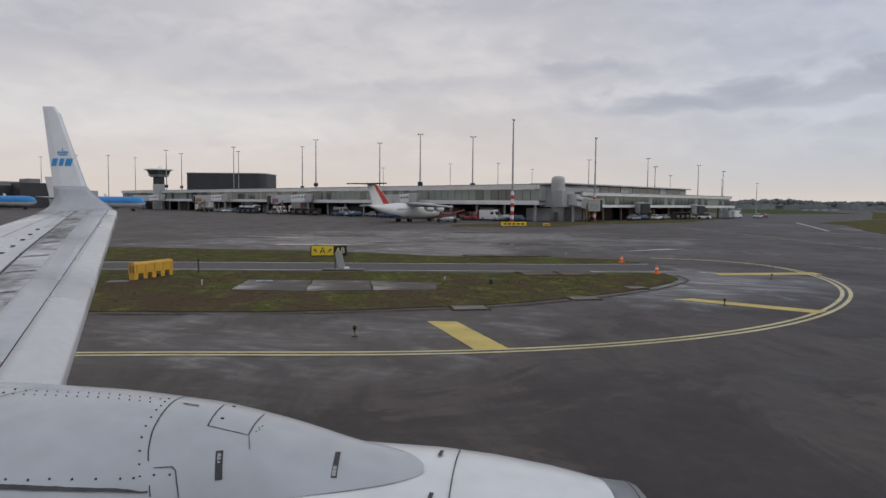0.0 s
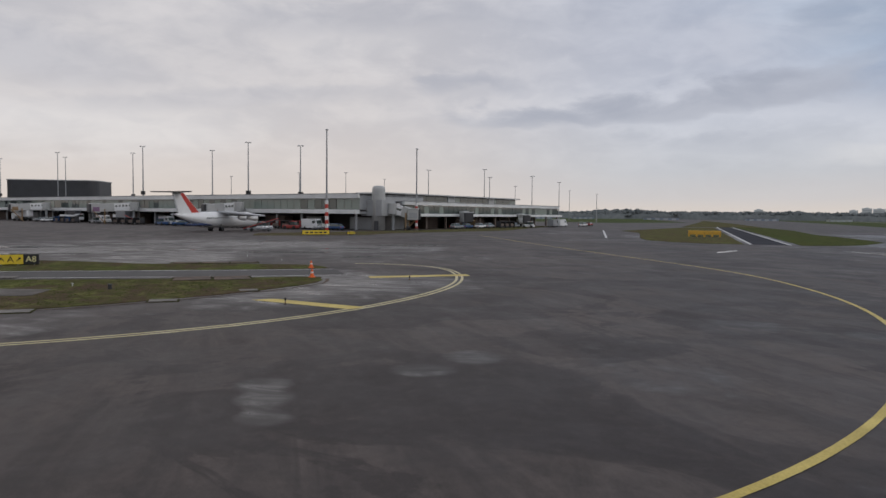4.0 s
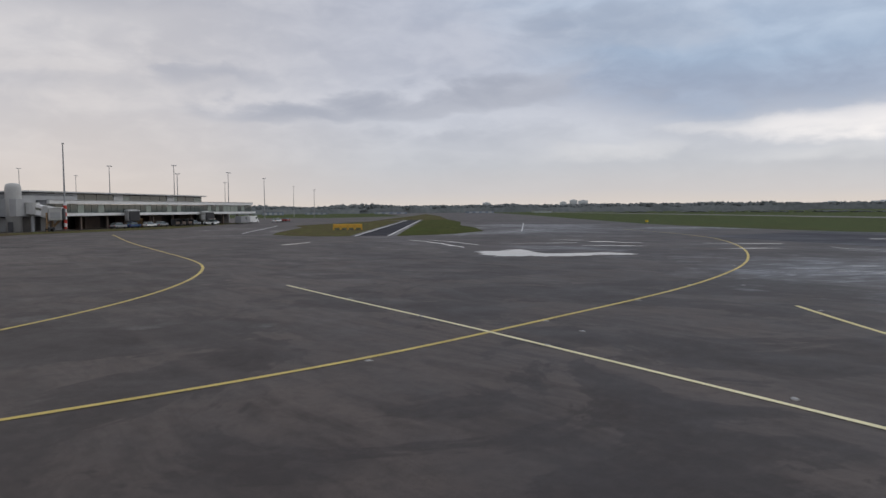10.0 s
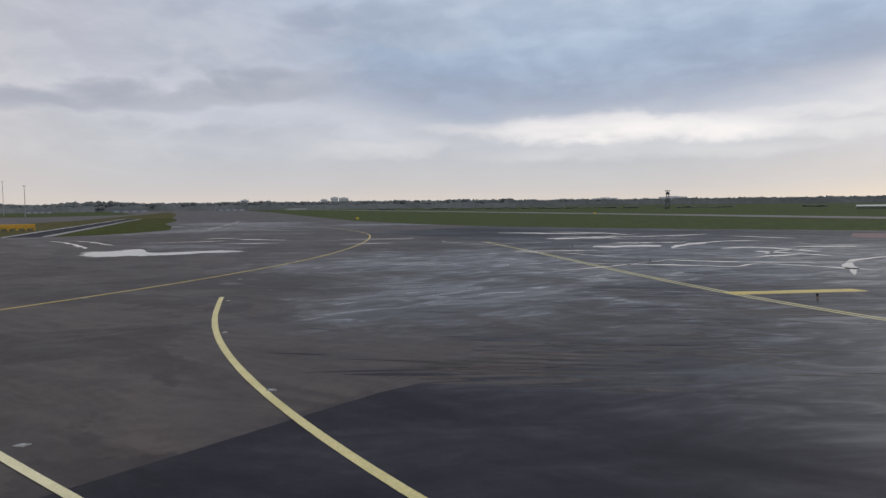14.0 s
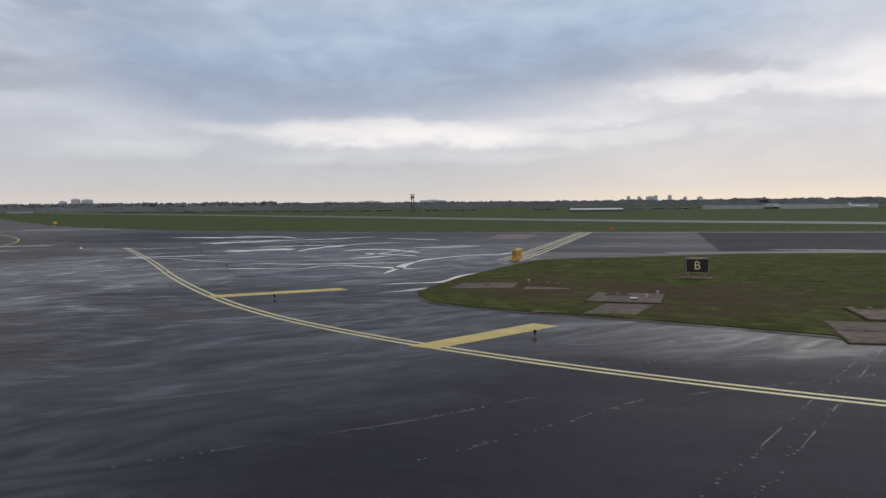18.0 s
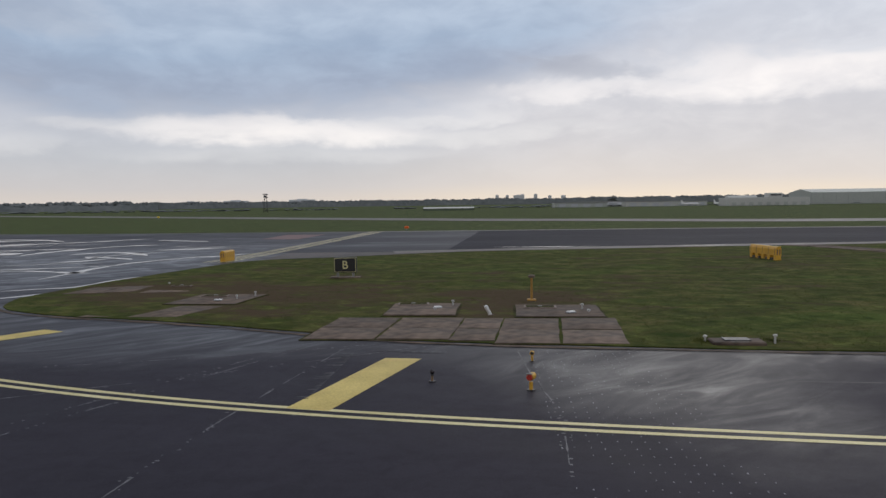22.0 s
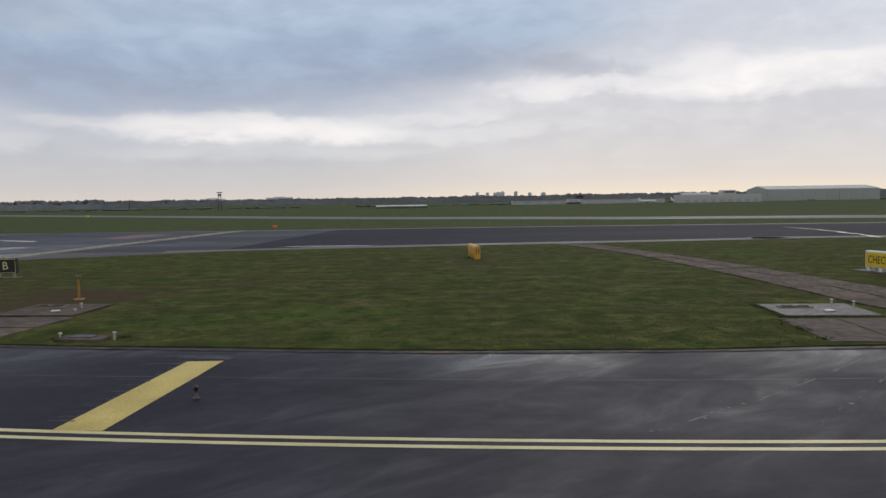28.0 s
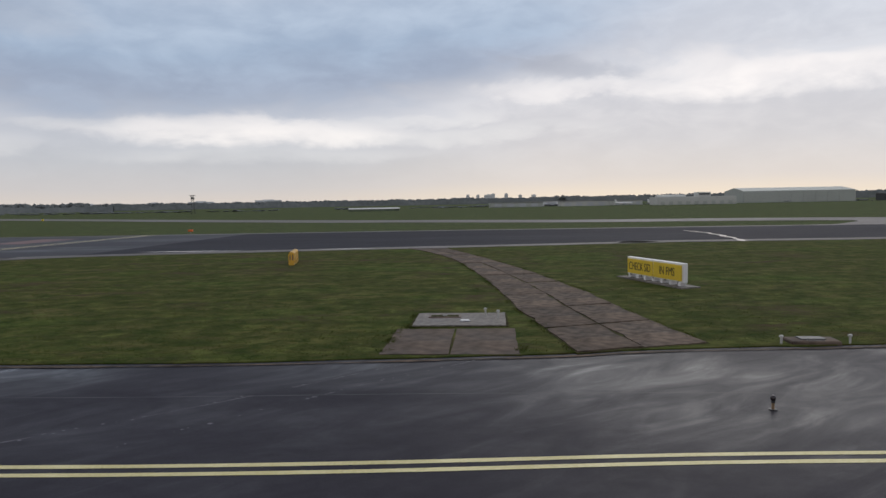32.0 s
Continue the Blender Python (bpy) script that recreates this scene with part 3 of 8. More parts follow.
NORTH_EDGE = [(420, 98), (200, 99), (100, 100), (40, 101), (-12, 101.5), (-52, 100), (-80, 100), (-98, 100.5), (-118, 103.5), (-145, 115), (-178, 136), (-272, 212), (-400, 318), (-780, 615)]
PAVED = NORTH_EDGE + [(-801.89, 458.56), (-446.92, 249.59), (-412.99, 175.13), (-873.59, -37.69), (-897.08, -370.01), (420.15, -414.23)]
slab("pavement_main", PAVED, -0.6, 0.0, ASPHALT, "wide brown-black asphalt taxiway apron, damp and patchy", "taxiway")

# taxiway alongside the grass: darker, wetter surfacing laid over the old asphalt
def frayed(a, b, reach, seed, along=(0.88, 0.47), step=0.12):
    """Points from a to b, drawn out unevenly in one direction where a surface wears away."""
    n = int(math.dist(a, b) / step)
    out = []
    for k in range(n + 1):
        u = k / n
        x, y = a[0] + (b[0] - a[0]) * u, a[1] + (b[1] - a[1]) * u
        r = reach * min(1, 5 * u, 5 * (1 - u)) * (noise.noise(Vector((x * 0.23, y * 0.23, seed))) + 0.8 * noise.noise(Vector((x * 0.9, y * 0.9, seed + 3))) + 0.5 * noise.noise(Vector((x * 2.6, y * 2.6, seed + 7))) + 0.35 * noise.noise(Vector((x * 6.5, y * 6.5, seed + 9))))
        out.append((x + along[0] * r, y + along[1] * r))
    return out


slab("pavement_wet", [(-70.2, -55.54), (-64.9, 3.5)] + frayed((-64.6, 4.6), (-60.5, 13.5), 5.5, 1.0) + frayed((-60.5, 13.7), (-64.2, 31.7), 8.0, 2.0) + frayed((-64.6, 32.0), (-93.7, 60.1), 7.0, 3.0) + [(-122.69, 73.19), (-120, 102), (-86, 98.5), (-51.9, 97), (-49.49, 47.47), (-44.73, 30.81), (-39.19, 25.74), (150.44, 24.52), (149.77, -58.55)], -0.2, 0.004, ASPHALT_WET,
     "dark wet asphalt taxiway with long glossy streaks", "taxiway")
EDGE = [(-64.6, 4.8), (-60.8, 13.6), (-64.2, 31.7), (-80, 47), (-93.7, 60.0)]
FLECK = random.Random(17)
for name, mat, z, side, label in (("worn_asphalt", ASPHALT, 0.0055, 1, "worn brown streaks showing through the dark surfacing"), ("tar_streaks", ASPHALT_WET, 0.0025, -1, "dark streaks of surfacing trailing over the brown asphalt")):
    bm = bmesh.new()
    for i in range(240 if side > 0 else 150):
        k = FLECK.choice((0, 0, 1, 1, 1, 2, 3))
        u = FLECK.random()
        off = side * abs(FLECK.gauss(0, 3.4)) - side * 1.0
        a, b = EDGE[k], EDGE[k + 1]
        x, y = a[0] + (b[0] - a[0]) * u + 0.95 * off, a[1] + (b[1] - a[1]) * u + 0.3 * off
        if y < 5.0:
            continue
        n, w, turn = FLECK.uniform(0.4, 2.6), FLECK.uniform(0.03, 0.16), radians(FLECK.gauss(26, 9))
        c, q = math.cos(turn), math.sin(turn)
        rim = [(px * n * FLECK.uniform(0.7, 1.1), py * w * FLECK.uniform(0.6, 1.3)) for px, py in ((-1, 0), (-0.5, -0.8), (0.1, -1), (0.6, -0.6), (1, 0), (0.5, 0.7), (-0.1, 1), (-0.6, 0.6))]
        bm.faces.new([bm.verts.new((x + px * c - py * q, y + px * q + py * c, z + 7e-6 * i)) for px, py in rim])
    tagged(part(name, bm, mat), label, "pavement wear", "", "stuff")
slab("pavement_c", [(-52, 56), (-50.5, 98), (-35.4, 99), (-36.8, 57)], -0.2, 0.008, ASPHALT_OLD, "older grey-blue damp asphalt with a cut joint", "taxiway")
slab("pavement_b", [(-36.8, 57), (-20, 60.5), (5, 64.5), (40, 67), (300, 68), (300, 97), (40, 99.5), (-35.4, 99)], -0.2, 0.008, ASPHALT_BLUE, "blue-black resurfaced taxiway strip", "taxiway")
for a, b in (([(-41, 56), (-30, 58.8), (-14.6, 61.6), (5, 64.6), (13, 66), (40, 67.3), (300, 68)], 1), ([(-50, 98.4), (-12, 100.2), (40, 99.6), (300, 97)], 2)):
    bm = ribbon(bmesh.new(), curve(a, 3), 2.3, 0.012, 0, 0.15)
    tagged(part(f"pavement_edge_{b}", bm, CONCRETE_WET), "pale damp concrete shoulder along the dark taxiway", "taxiway edge", "", "structure")

ISLAND_NEAR = [(-110.5, -103), (-111.8, -69), (-112, -54.5), (-111.6, -51.3), (-111.4, -46.4), (-112.1, -41), (-112.7, -38.6), (-113.9, -35.9), (-115.9, -32.5), (-118, -29.8), (-120.8, -27.2), (-123.3, -26.6), (-124.3, -27.4), (-124.6, -35.7), (-126, -45.2), (-127, -51.6), (-127.4, -58.2), (-126, -73), (-123, -103)]
ISLAND_BACK = [(-131, -24.8), (-131, -30), (-132, -41.5), (-133.3, -52.6), (-134.5, -60.3), (-133, -73), (-130, -103), (-143, -103), (-147, -80), (-148.7, -64.5), (-145.7, -54.4), (-142.6, -45.1), (-137.4, -36.8), (-135.5, -28.7), (-134, -25.6)]
sheet("island_grass", ISLAND_NEAR, GRASS_ROUGH, "worn olive grass island with bare brown soil patches", "grass verge", seed=1.0)
sheet("island_grass", ISLAND_BACK, GRASS_ROUGH, "narrow strip of worn grass behind the service road", "grass verge", seed=2.0)
MEADOW = [(-53.3, 27.6), (-52.2, 25.2), (-50.3, 23.7), (-47.1, 22.6), (-43.5, 21.7), (-40.9, 20.8), (-38.2, 19.8), (-35.3, 18.7), (-31.8, 18.1), (-28.4, 17.75), (-24, 17.4), (-20.5, 17.15), (-15.8, 16.9), (-11.4, 16.9), (-7, 17.1), (-3.3, 17.45), (0.6, 17.9), (6.3, 18.7), (30, 19.5), (150, 20), (280, 20), (280, 66), (150, 66), (31, 65), (13, 64.2), (5, 63), (-6, 61), (-14.6, 59.8), (-22, 58.4), (-30, 56.9), (-36.5, 55.1), (-43.3, 51.2), (-48, 49), (-50.2, 47.4), (-51.7, 41), (-53, 33.5)]
sheet("meadow_grass", MEADOW, GRASS, "mown green grass between the two taxiways", "grass verge", seed=3.0)
WEST_A = [(-163.6, 40.7), (-166.8, 36.6), (-172, 34.9), (-180, 35.5), (-190, 41), (-222, 62.5), (-242, 70.5), (-262, 95), (-277, 112), (-286, 124), (-288, 137.5)]
WEST_B = [(-158.6, 46.2), (-157.5, 52), (-158.5, 58), (-161, 62), (-166, 70.8), (-184, 84.5), (-207.5, 99.5), (-243.5, 129.5), (-270, 148), (-291, 162), (-293, 151.2)]
WEST_C = [(-291.81, 126.61), (-297.42, 142.24), (-291.37, 162.34), (-409, 250.27), (-613.04, 392.44), (-477.99, 282.46)]
sheet("island_grass", WEST_A, GRASS_ROUGH, "low grass wedge beside a dark service road", "grass verge", seed=4.0, straight=True)
sheet("island_grass", WEST_B, GRASS, "green grass wedge beside a dark service road", "grass verge", seed=5.0, straight=True)
sheet("island_grass", WEST_C, GRASS_ROUGH, "far grass wedge between two taxiways", "grass verge", seed=7.0, straight=True)
APRON_STRIP = [(-204.53, -25.58), (-204.41, -15.36), (-208.25, -4.7), (-220, 4.84), (-240.85, 35.77), (-255.27, 46.75), (-285.08, 68.43), (-305.78, 84.77), (-300.37, 69.91), (-275.79, 49.04), (-257.91, 32.84), (-237.95, 10.07), (-227.74, -5.09), (-217, -22.7)]
sheet("apron_grass", APRON_STRIP, GRASS_ROUGH, "thin dull grass strip in front of the terminal apron", "grass verge", seed=6.0)

# service roads
ROAD_1 = [(-126.4, -103), (-129.4, -73), (-130.9, -59.5), (-130.1, -49), (-128.9, -39), (-127.9, -30), (-127.8, -24.6)]
tagged(part("road_service", ribbon(bmesh.new(), curve(ROAD_1, 2), 5.4, 0.012), ASPHALT_ROAD), "narrow dark asphalt service road through the grass island", "service road", "", "structure")
for off in (-2.45, 2.45):
    tagged(part("road_line", ribbon(bmesh.new(), curve(ROAD_1, 2), 0.18, 0.017, off), WHITE_LINE), "worn white edge line of the service road", "road marking", "", "structure")
ROAD_2 = [(-161.4, 43.5), (-195, 69.8), (-230, 97.2), (-265, 124.5), (-302, 153.5)]
tagged(part("road_service", ribbon(bmesh.new(), curve(ROAD_2, 4), 5.6, 0.012), ASPHALT_BLUE), "straight blue-black service road between grass wedges", "service road", "", "structure")
for off in (-2.6, 2.6):
    tagged(part("road_line", ribbon(bmesh.new(), curve(ROAD_2, 4), 0.42, 0.017, off), WHITE_LINE), "bold white edge line of the service road", "road marking", "", "structure")

RUNWAY = [(-637.2, 590.75), (-208.44, 287.64), (-60.76, 179.03), (-10.97, 150.89), (14.66, 137.36), (55.73, 126.34), (88, 101.36), (112.44, 85.03)]
tagged(part("road_perimeter", ribbon(bmesh.new(), curve(RUNWAY, 10), 17, 0.0), CONCRETE_WET), "pale wet concrete taxiway crossing the far grass", "taxiway", "", "structure")


slab("pavement_far", [(52.94, 131.31), (58.66, 125.95), (55.71, 113.16), (47.98, 102.8), (36.14, 92.45), (29.65, 86.55), (130.56, 80.44), (130.55, 89.01), (89.87, 109.39)], -0.2, 0.005, CONCRETE_WET, "pale wet pavement where two far taxiways join", "taxiway")


# painted lines
def line(pts, width, mat, label, offsets=(0.0,), z=0.010):
    c = curve(pts, 0.8)
    for _ in range(30):
        c = [c[0]] + [((p[0] + 2 * q[0] + r[0]) / 4, (p[1] + 2 * q[1] + r[1]) / 4) for p, q, r in zip(c, c[1:], c[2:])] + [c[-1]]
    for o in offsets:
        tagged(part("taxiway_line", ribbon(bmesh.new(), c, width, z, o, 0.06), mat), label, "taxiway marking", "painted taxiway lines", "structure")


DOUBLE = "one of a pair of painted yellow taxiway edge lines"
line([(-103.5, -75), (-104.7, -58), (-104.5, -50), (-103.9, -46), (-103.5, -42.5), (-103.9, -38.5), (-104.7, -35.2), (-106.1, -31.5), (-108, -28.5), (-110.6, -25.5), (-114.4, -22), (-118.6, -19.3), (-124, -17.3), (-128.5, -16.4), (-132.5, -16.8), (-134.6, -18.8), (-135.5, -22)], 0.17, PALE_LINE, DOUBLE, (-0.17, 0.17))
line([(-93.3, 57.3), (-84.7, 48.4), (-77.1, 40.4), (-69.1, 31.5), (-61.5, 23.9), (-57.2, 20.2), (-54.3, 18.2), (-50.2, 15.9), (-47.4, 14.7), (-44.2, 13.5), (-41, 12.5), (-38.5, 11.8), (-36.3, 11.4), (-33.5, 11.0), (-31, 10.75), (-28.5, 10.45), (-25.6, 10.2), (-22, 9.9), (-18, 9.7), (-13, 9.6), (-8, 9.65), (-3.3, 9.9), (1, 10.3), (6, 10.6), (60, 11), (140, 11)], 0.15, CREAM_LINE, DOUBLE, (-0.17, 0.17))
CENTRE = "single curved yellow taxiway guide line on brown asphalt"
line([(-86.6, -36), (-87.6, -28), (-88.9, -23.7), (-90.5, -20.4), (-92.2, -17.7), (-94.8, -14.4), (-97.5, -11.2), (-101.5, -7.4), (-107.5, -3.2), (-113.6, -0.1), (-120, 2.4), (-129, 4.1), (-142, 5.8), (-160, 8.2), (-175, 10.6), (-205, 16)], 0.20, YELLOW_LINE, CENTRE)
line([(-83.6, -30), (-83.5, -18), (-83.3, -13.2), (-83.4, -9), (-83.7, -4.9), (-84.5, -1), (-85.2, 2.4), (-86, 7), (-87.8, 15.3), (-91, 25.2), (-95.5, 35.5), (-104.4, 50.6), (-117.3, 67.5), (-131, 79.6), (-154, 96)], 0.20, YELLOW_LINE, CENTRE, z=0.0105)
line([(-102.5, 0.7), (-95, 0), (-89, -0.4), (-84.5, -0.8), (-80, -1.3), (-74.4, -1.95), (-69.1, -2.6), (-60, -3.5), (-40, -4.3), (0, -4), (60, -4)], 0.17, FRESH_LINE, "long straight pale yellow taxiway guide line", z=0.0125)
line([(-81.0, 12.6), (-78.3, 10.1), (-75.8, 7.8), (-72.8, 5.6), (-70.9, 4.3), (-68.2, 2.7), (-66.4, 1.8), (-63.8, 0.55), (-61.9, -0.3), (-56, -2.3), (-45, -4), (-30, -4.3)], 0.20, PALE_YELLOW, "bright pale yellow taxiway guide line with a hooked end", z=0.0115)


def stripe(a, b, c, d, label="broad yellow painted shoulder stripe across the taxiway edge", mat=YELLOW_LINE):
    bm = bmesh.new()
    bm.faces.new([bm.verts.new((*p, 0.011)) for p in (a, b, c, d)])
    bmesh.ops.subdivide_edges(bm, edges=bm.edges[:], cuts=6, use_grid_fill=True)
    tagged(part("shoulder_stripe", bm, mat), label, "taxiway marking", "yellow shoulder stripes", "structure")


stripe((-108.8, -42.4), (-108.6, -41.4), (-103.9, -40.7), (-104.0, -41.7))
stripe((-113.3, -31.3), (-113.5, -30.3), (-109.6, -26.8), (-109.1, -27.6))
stripe((-123.94, -23.51), (-122.77, -23.67), (-122.96, -17.01), (-124.15, -16.84))
stripe((-62.42, 24.57), (-61.58, 23.92), (-56.82, 27.83), (-57.56, 28.46))
stripe((-49.84, 15.5), (-49.0, 15.25), (-46.0, 19.7), (-46.9, 20.1))
stripe((-34.85, 16.15), (-33.9, 16.1), (-35.15, 11.45), (-36.05, 11.6))
stripe((-21.0, 15.5), (-20.08, 15.6), (-20.15, 10.1), (-21.1, 10.1))
for o in (-0.8, -0.3, 0.3, 0.8):
    line([(-52.3, 46.5), (-51.4, 62), (-50.2, 99)], 0.20, PALE_LINE, "pale yellow holding-position line across the taxiway", (o,), 0.014)
stripe((-190.5, 34.2), (-190.4, 34.6), (-243.9, 66.4), (-244.0, 66.0), "worn pale painted line on the far taxiway", WHITE_LINE)
stripe((-213.0, 127.4), (-212.6, 127.35), (-159.2, 74.2), (-159.6, 74.25), "worn pale painted line on the far taxiway", WHITE_LINE)
RED_PATCH = material("reddish_concrete", (0.20, 0.135, 0.13), 0.7, vary=0.12, scale=0.4, fine=6, spec=0.1)
slab("pavement_patch", [(-60.7, 79.7), (-61.1, 90.8), (-55.9, 91), (-56, 78.6)], -0.1, 0.012, RED_PATCH, "faded reddish concrete patch by the holding line", "taxiway")

# ---- terminal ----
GLASS = bpy.data.materials.new("window_glass")
GLASS.use_nodes = True
_g = GLASS.node_tree.nodes["Principled BSDF"]
_g.inputs["Base Color"].default_value = (0.060, 0.076, 0.072, 1)
_g.inputs["Roughness"].default_value, _g.inputs["Specular IOR Level"].default_value = 0.06, 0.8
# paler glass: the lit lounge behind is painted into the pane colour
GLASS_PALE = bpy.data.materials.new("lit_window_glass")
GLASS_PALE.use_nodes = True
_g = GLASS_PALE.node_tree.nodes["Principled BSDF"]
_g.inputs["Base Color"].default_value = (0.21, 0.245, 0.22, 1)
_g.inputs["Roughness"].default_value, _g.inputs["Specular IOR Level"].default_value = 0.12, 0.6
# undercroft shade is put into this dark wall colour
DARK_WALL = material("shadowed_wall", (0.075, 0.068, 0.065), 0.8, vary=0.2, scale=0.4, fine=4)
BROWN_WALL = material("brown_panel", (0.16, 0.12, 0.10), 0.7, vary=0.2, scale=0.3, fine=3)
DARK_CLAD = material("charcoal_cladding", (0.035, 0.036, 0.040), 0.5, vary=0.12, scale=0.4, fine=4)
ROOF_GREY = material("roof_felt", (0.22, 0.22, 0.225), 0.8, vary=0.12, scale=0.3, fine=5)


def pane_row(parent, x0, x1, n, y, z0, z1, depth, mats, name="window", gap=0.16, pick=(0, 1, 1)):
    """A row of window panes, each its own mesh, set in a dark frame line."""
    w = (x1 - x0) / n
    me = {}
    for m in mats:
        bm = box(bmesh.new(), (0, 0, 0), (w - gap, depth, z1 - z0 - 0.1))
        ob = part(name, bm, m, parent)
        me[m] = ob.data
        bpy.data.objects.remove(ob)
    for i in range(n):
        m = mats[random.choice(pick) if len(mats) > 1 else 0]
        share(name, me[m], parent, pose(x0 + (i + 0.5) * w, y, (z0 + z1) / 2))


BAND = material("pale_band_cladding", (0.70, 0.705, 0.70), 0.45, vary=0.08, scale=0.25, fine=3)


def pier(name, at, turn, length, out, panes, upper=0.0, top=8.4, slab0=3.8, slab1=4.9, glass1=7.1, label="", deep=24):
    """A two-storey boarding pier: open undercroft on columns, a projecting floor band, a glazed lounge and a deep fascia. out: +1 or -1, the side that faces the apron."""
    t = thing(name, at, turn, label, "terminal building")
    s = out
    part("roof", box(bmesh.new(), (length / 2, -s * deep / 2, top - 0.25), (length, deep, 0.5)), ROOF_GREY, t)
    part("fascia", box(bmesh.new(), (length / 2, s * 0.35, (glass1 + top) / 2), (length, 0.7, top - glass1), 0, 0.06), BAND, t, "pale grey metal roof fascia")
    part("coping", box(bmesh.new(), (length / 2, s * 0.35, top + 0.06), (length + 0.2, 0.95, 0.12)), GREY_PAINT, t)
    part("floor_band", box(bmesh.new(), (length / 2, s * 0.9, (slab0 + slab1) / 2), (length, 1.8, slab1 - slab0), 0, 0.05), BAND, t, "pale concrete floor band")
    part("floor", box(bmesh.new(), (length / 2, -s * deep / 2, slab0 + 0.3), (length, deep - 0.1, 0.6)), GREY_PAINT, t)
    part("lounge_wall", box(bmesh.new(), (length / 2, -s * 6, (slab1 + glass1) / 2), (length, 0.3, glass1 - slab1)), BROWN_WALL, t)
    pane_row(t, 0, length, panes, 0.0, slab1, glass1, 0.08, (GLASS, GLASS_PALE), pick=(0, 0, 0, 0, 1) if upper else (0, 1, 1))
    part("back_wall", box(bmesh.new(), (length / 2, -s * 9, slab0 / 2), (length, 0.3, slab0)), DARK_WALL, t, "recessed ground-floor wall with the undercroft shade in its colour")
    for e in (0.15, length - 0.15):
        part("end_wall", box(bmesh.new(), (e, -s * deep / 2, (slab1 + top) / 2), (0.3, deep, top - slab1)), GREY_PAINT, t)
    col = part("column", box(bmesh.new(), (0, 0, slab0 / 2), (0.5, 0.5, slab0), 0, 0.05), BROWN_WALL if upper else GREY_PAINT, t)
    col.matrix_local = pose(1.0, s * 0.2, 0)
    n = int(length // 9)
    for i in range(1, n + 1):
        share("column", col.data, t, pose(1.0 + i * (length - 2) / n, s * 0.2, 0))
    for i in range(int(length // 14)):
        x = 5 + i * 14 + random.uniform(-2, 2)
        m = random.choice((BROWN_WALL, GREY_PAINT, DARK_CLAD))
        part("store_front", box(bmesh.new(), (x, -s * 5.5, 1.5), (random.uniform(4, 8), 3, 3.0), 0, 0.05), m, t)
    if upper:
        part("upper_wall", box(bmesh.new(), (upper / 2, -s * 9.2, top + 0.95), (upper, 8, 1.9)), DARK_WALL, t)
        pane_row(t, 0.3, upper - 0.3, int(upper / 4.2), -s * 5.1, top + 0.1, top + 1.7, 0.08, (GLASS, GLASS_PALE), "upper_window", pick=(0, 0, 0, 1))
        part("upper_roof", box(bmesh.new(), (upper / 2, -s * 9, top + 2.05), (upper + 1.5, 10.4, 0.34), 0, 0.04), PALE_CLAD, t)
        for k in (0.14, 0.43, 0.76):
            part("stair_head", box(bmesh.new(), (upper * k, -s * 5.2, top + 1.0), (3.6, 0.6, 1.9)), PALE_CLAD, t)
    return t


TURN_A = math.degrees(math.atan2(-0.5768, -0.8169))
pier("terminal_pier", (-243.54, 0.98, 0), TURN_A, 260, 1, 104, top=8.5, slab0=3.75, slab1=4.75, glass1=7.4, label="long pale grey airport pier with glazed lounge over a dark undercroft")
TURN_B = math.degrees(math.atan2(0.7798, -0.6260))
pier("terminal_pier", (-248.18, 12.50, 0), TURN_B, 94, -1, 40, upper=71, top=6.95, slab0=3.25, slab1=3.95, glass1=6.1, deep=18,
              label="low white-banded airport pier with a set-back glazed upper deck")

# rounded stair tower at the joint of the two piers
t = thing("stair_tower", (-243.88, 5.55, 0), -7.2, "pale concrete round stair tower with a domed top", "stair tower")
rings = []
for z, r in ((0, 1.5), (9.4, 1.5), (9.9, 1.42), (10.3, 1.15), (10.45, 0.6)):
    rings.append([(r * math.cos(a), r * math.sin(a) * 1.05, z) for a in np.linspace(0, 2 * math.pi, 24, endpoint=False)])
part("shaft", loft(bmesh.new(), rings), PALE_CLAD, t, smooth=True)
part("door", box(bmesh.new(), (1.7, -0.7, 1.1), (0.2, 1.0, 2.2), 0, 0.03), DARK_STEEL, t, "dark steel service door")
t = thing("link_block", (-246.25, 3.33, 0), TURN_A, "grey blank wall block between pier and stair tower", "building block")
part("wall", box(bmesh.new(), (-2.2, -1.5, 5.2), (6.5, 5, 3.8), 0, 0.05), GREY_PAINT, t)
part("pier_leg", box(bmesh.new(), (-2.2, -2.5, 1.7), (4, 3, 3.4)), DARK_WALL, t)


PURPLE_PANEL = material("purple_cab_panel", (0.20, 0.11, 0.20), 0.5, vary=0.1)
RUST = material("ochre_lift_frame", (0.26, 0.17, 0.09), 0.7, vary=0.2, scale=1, fine=8)


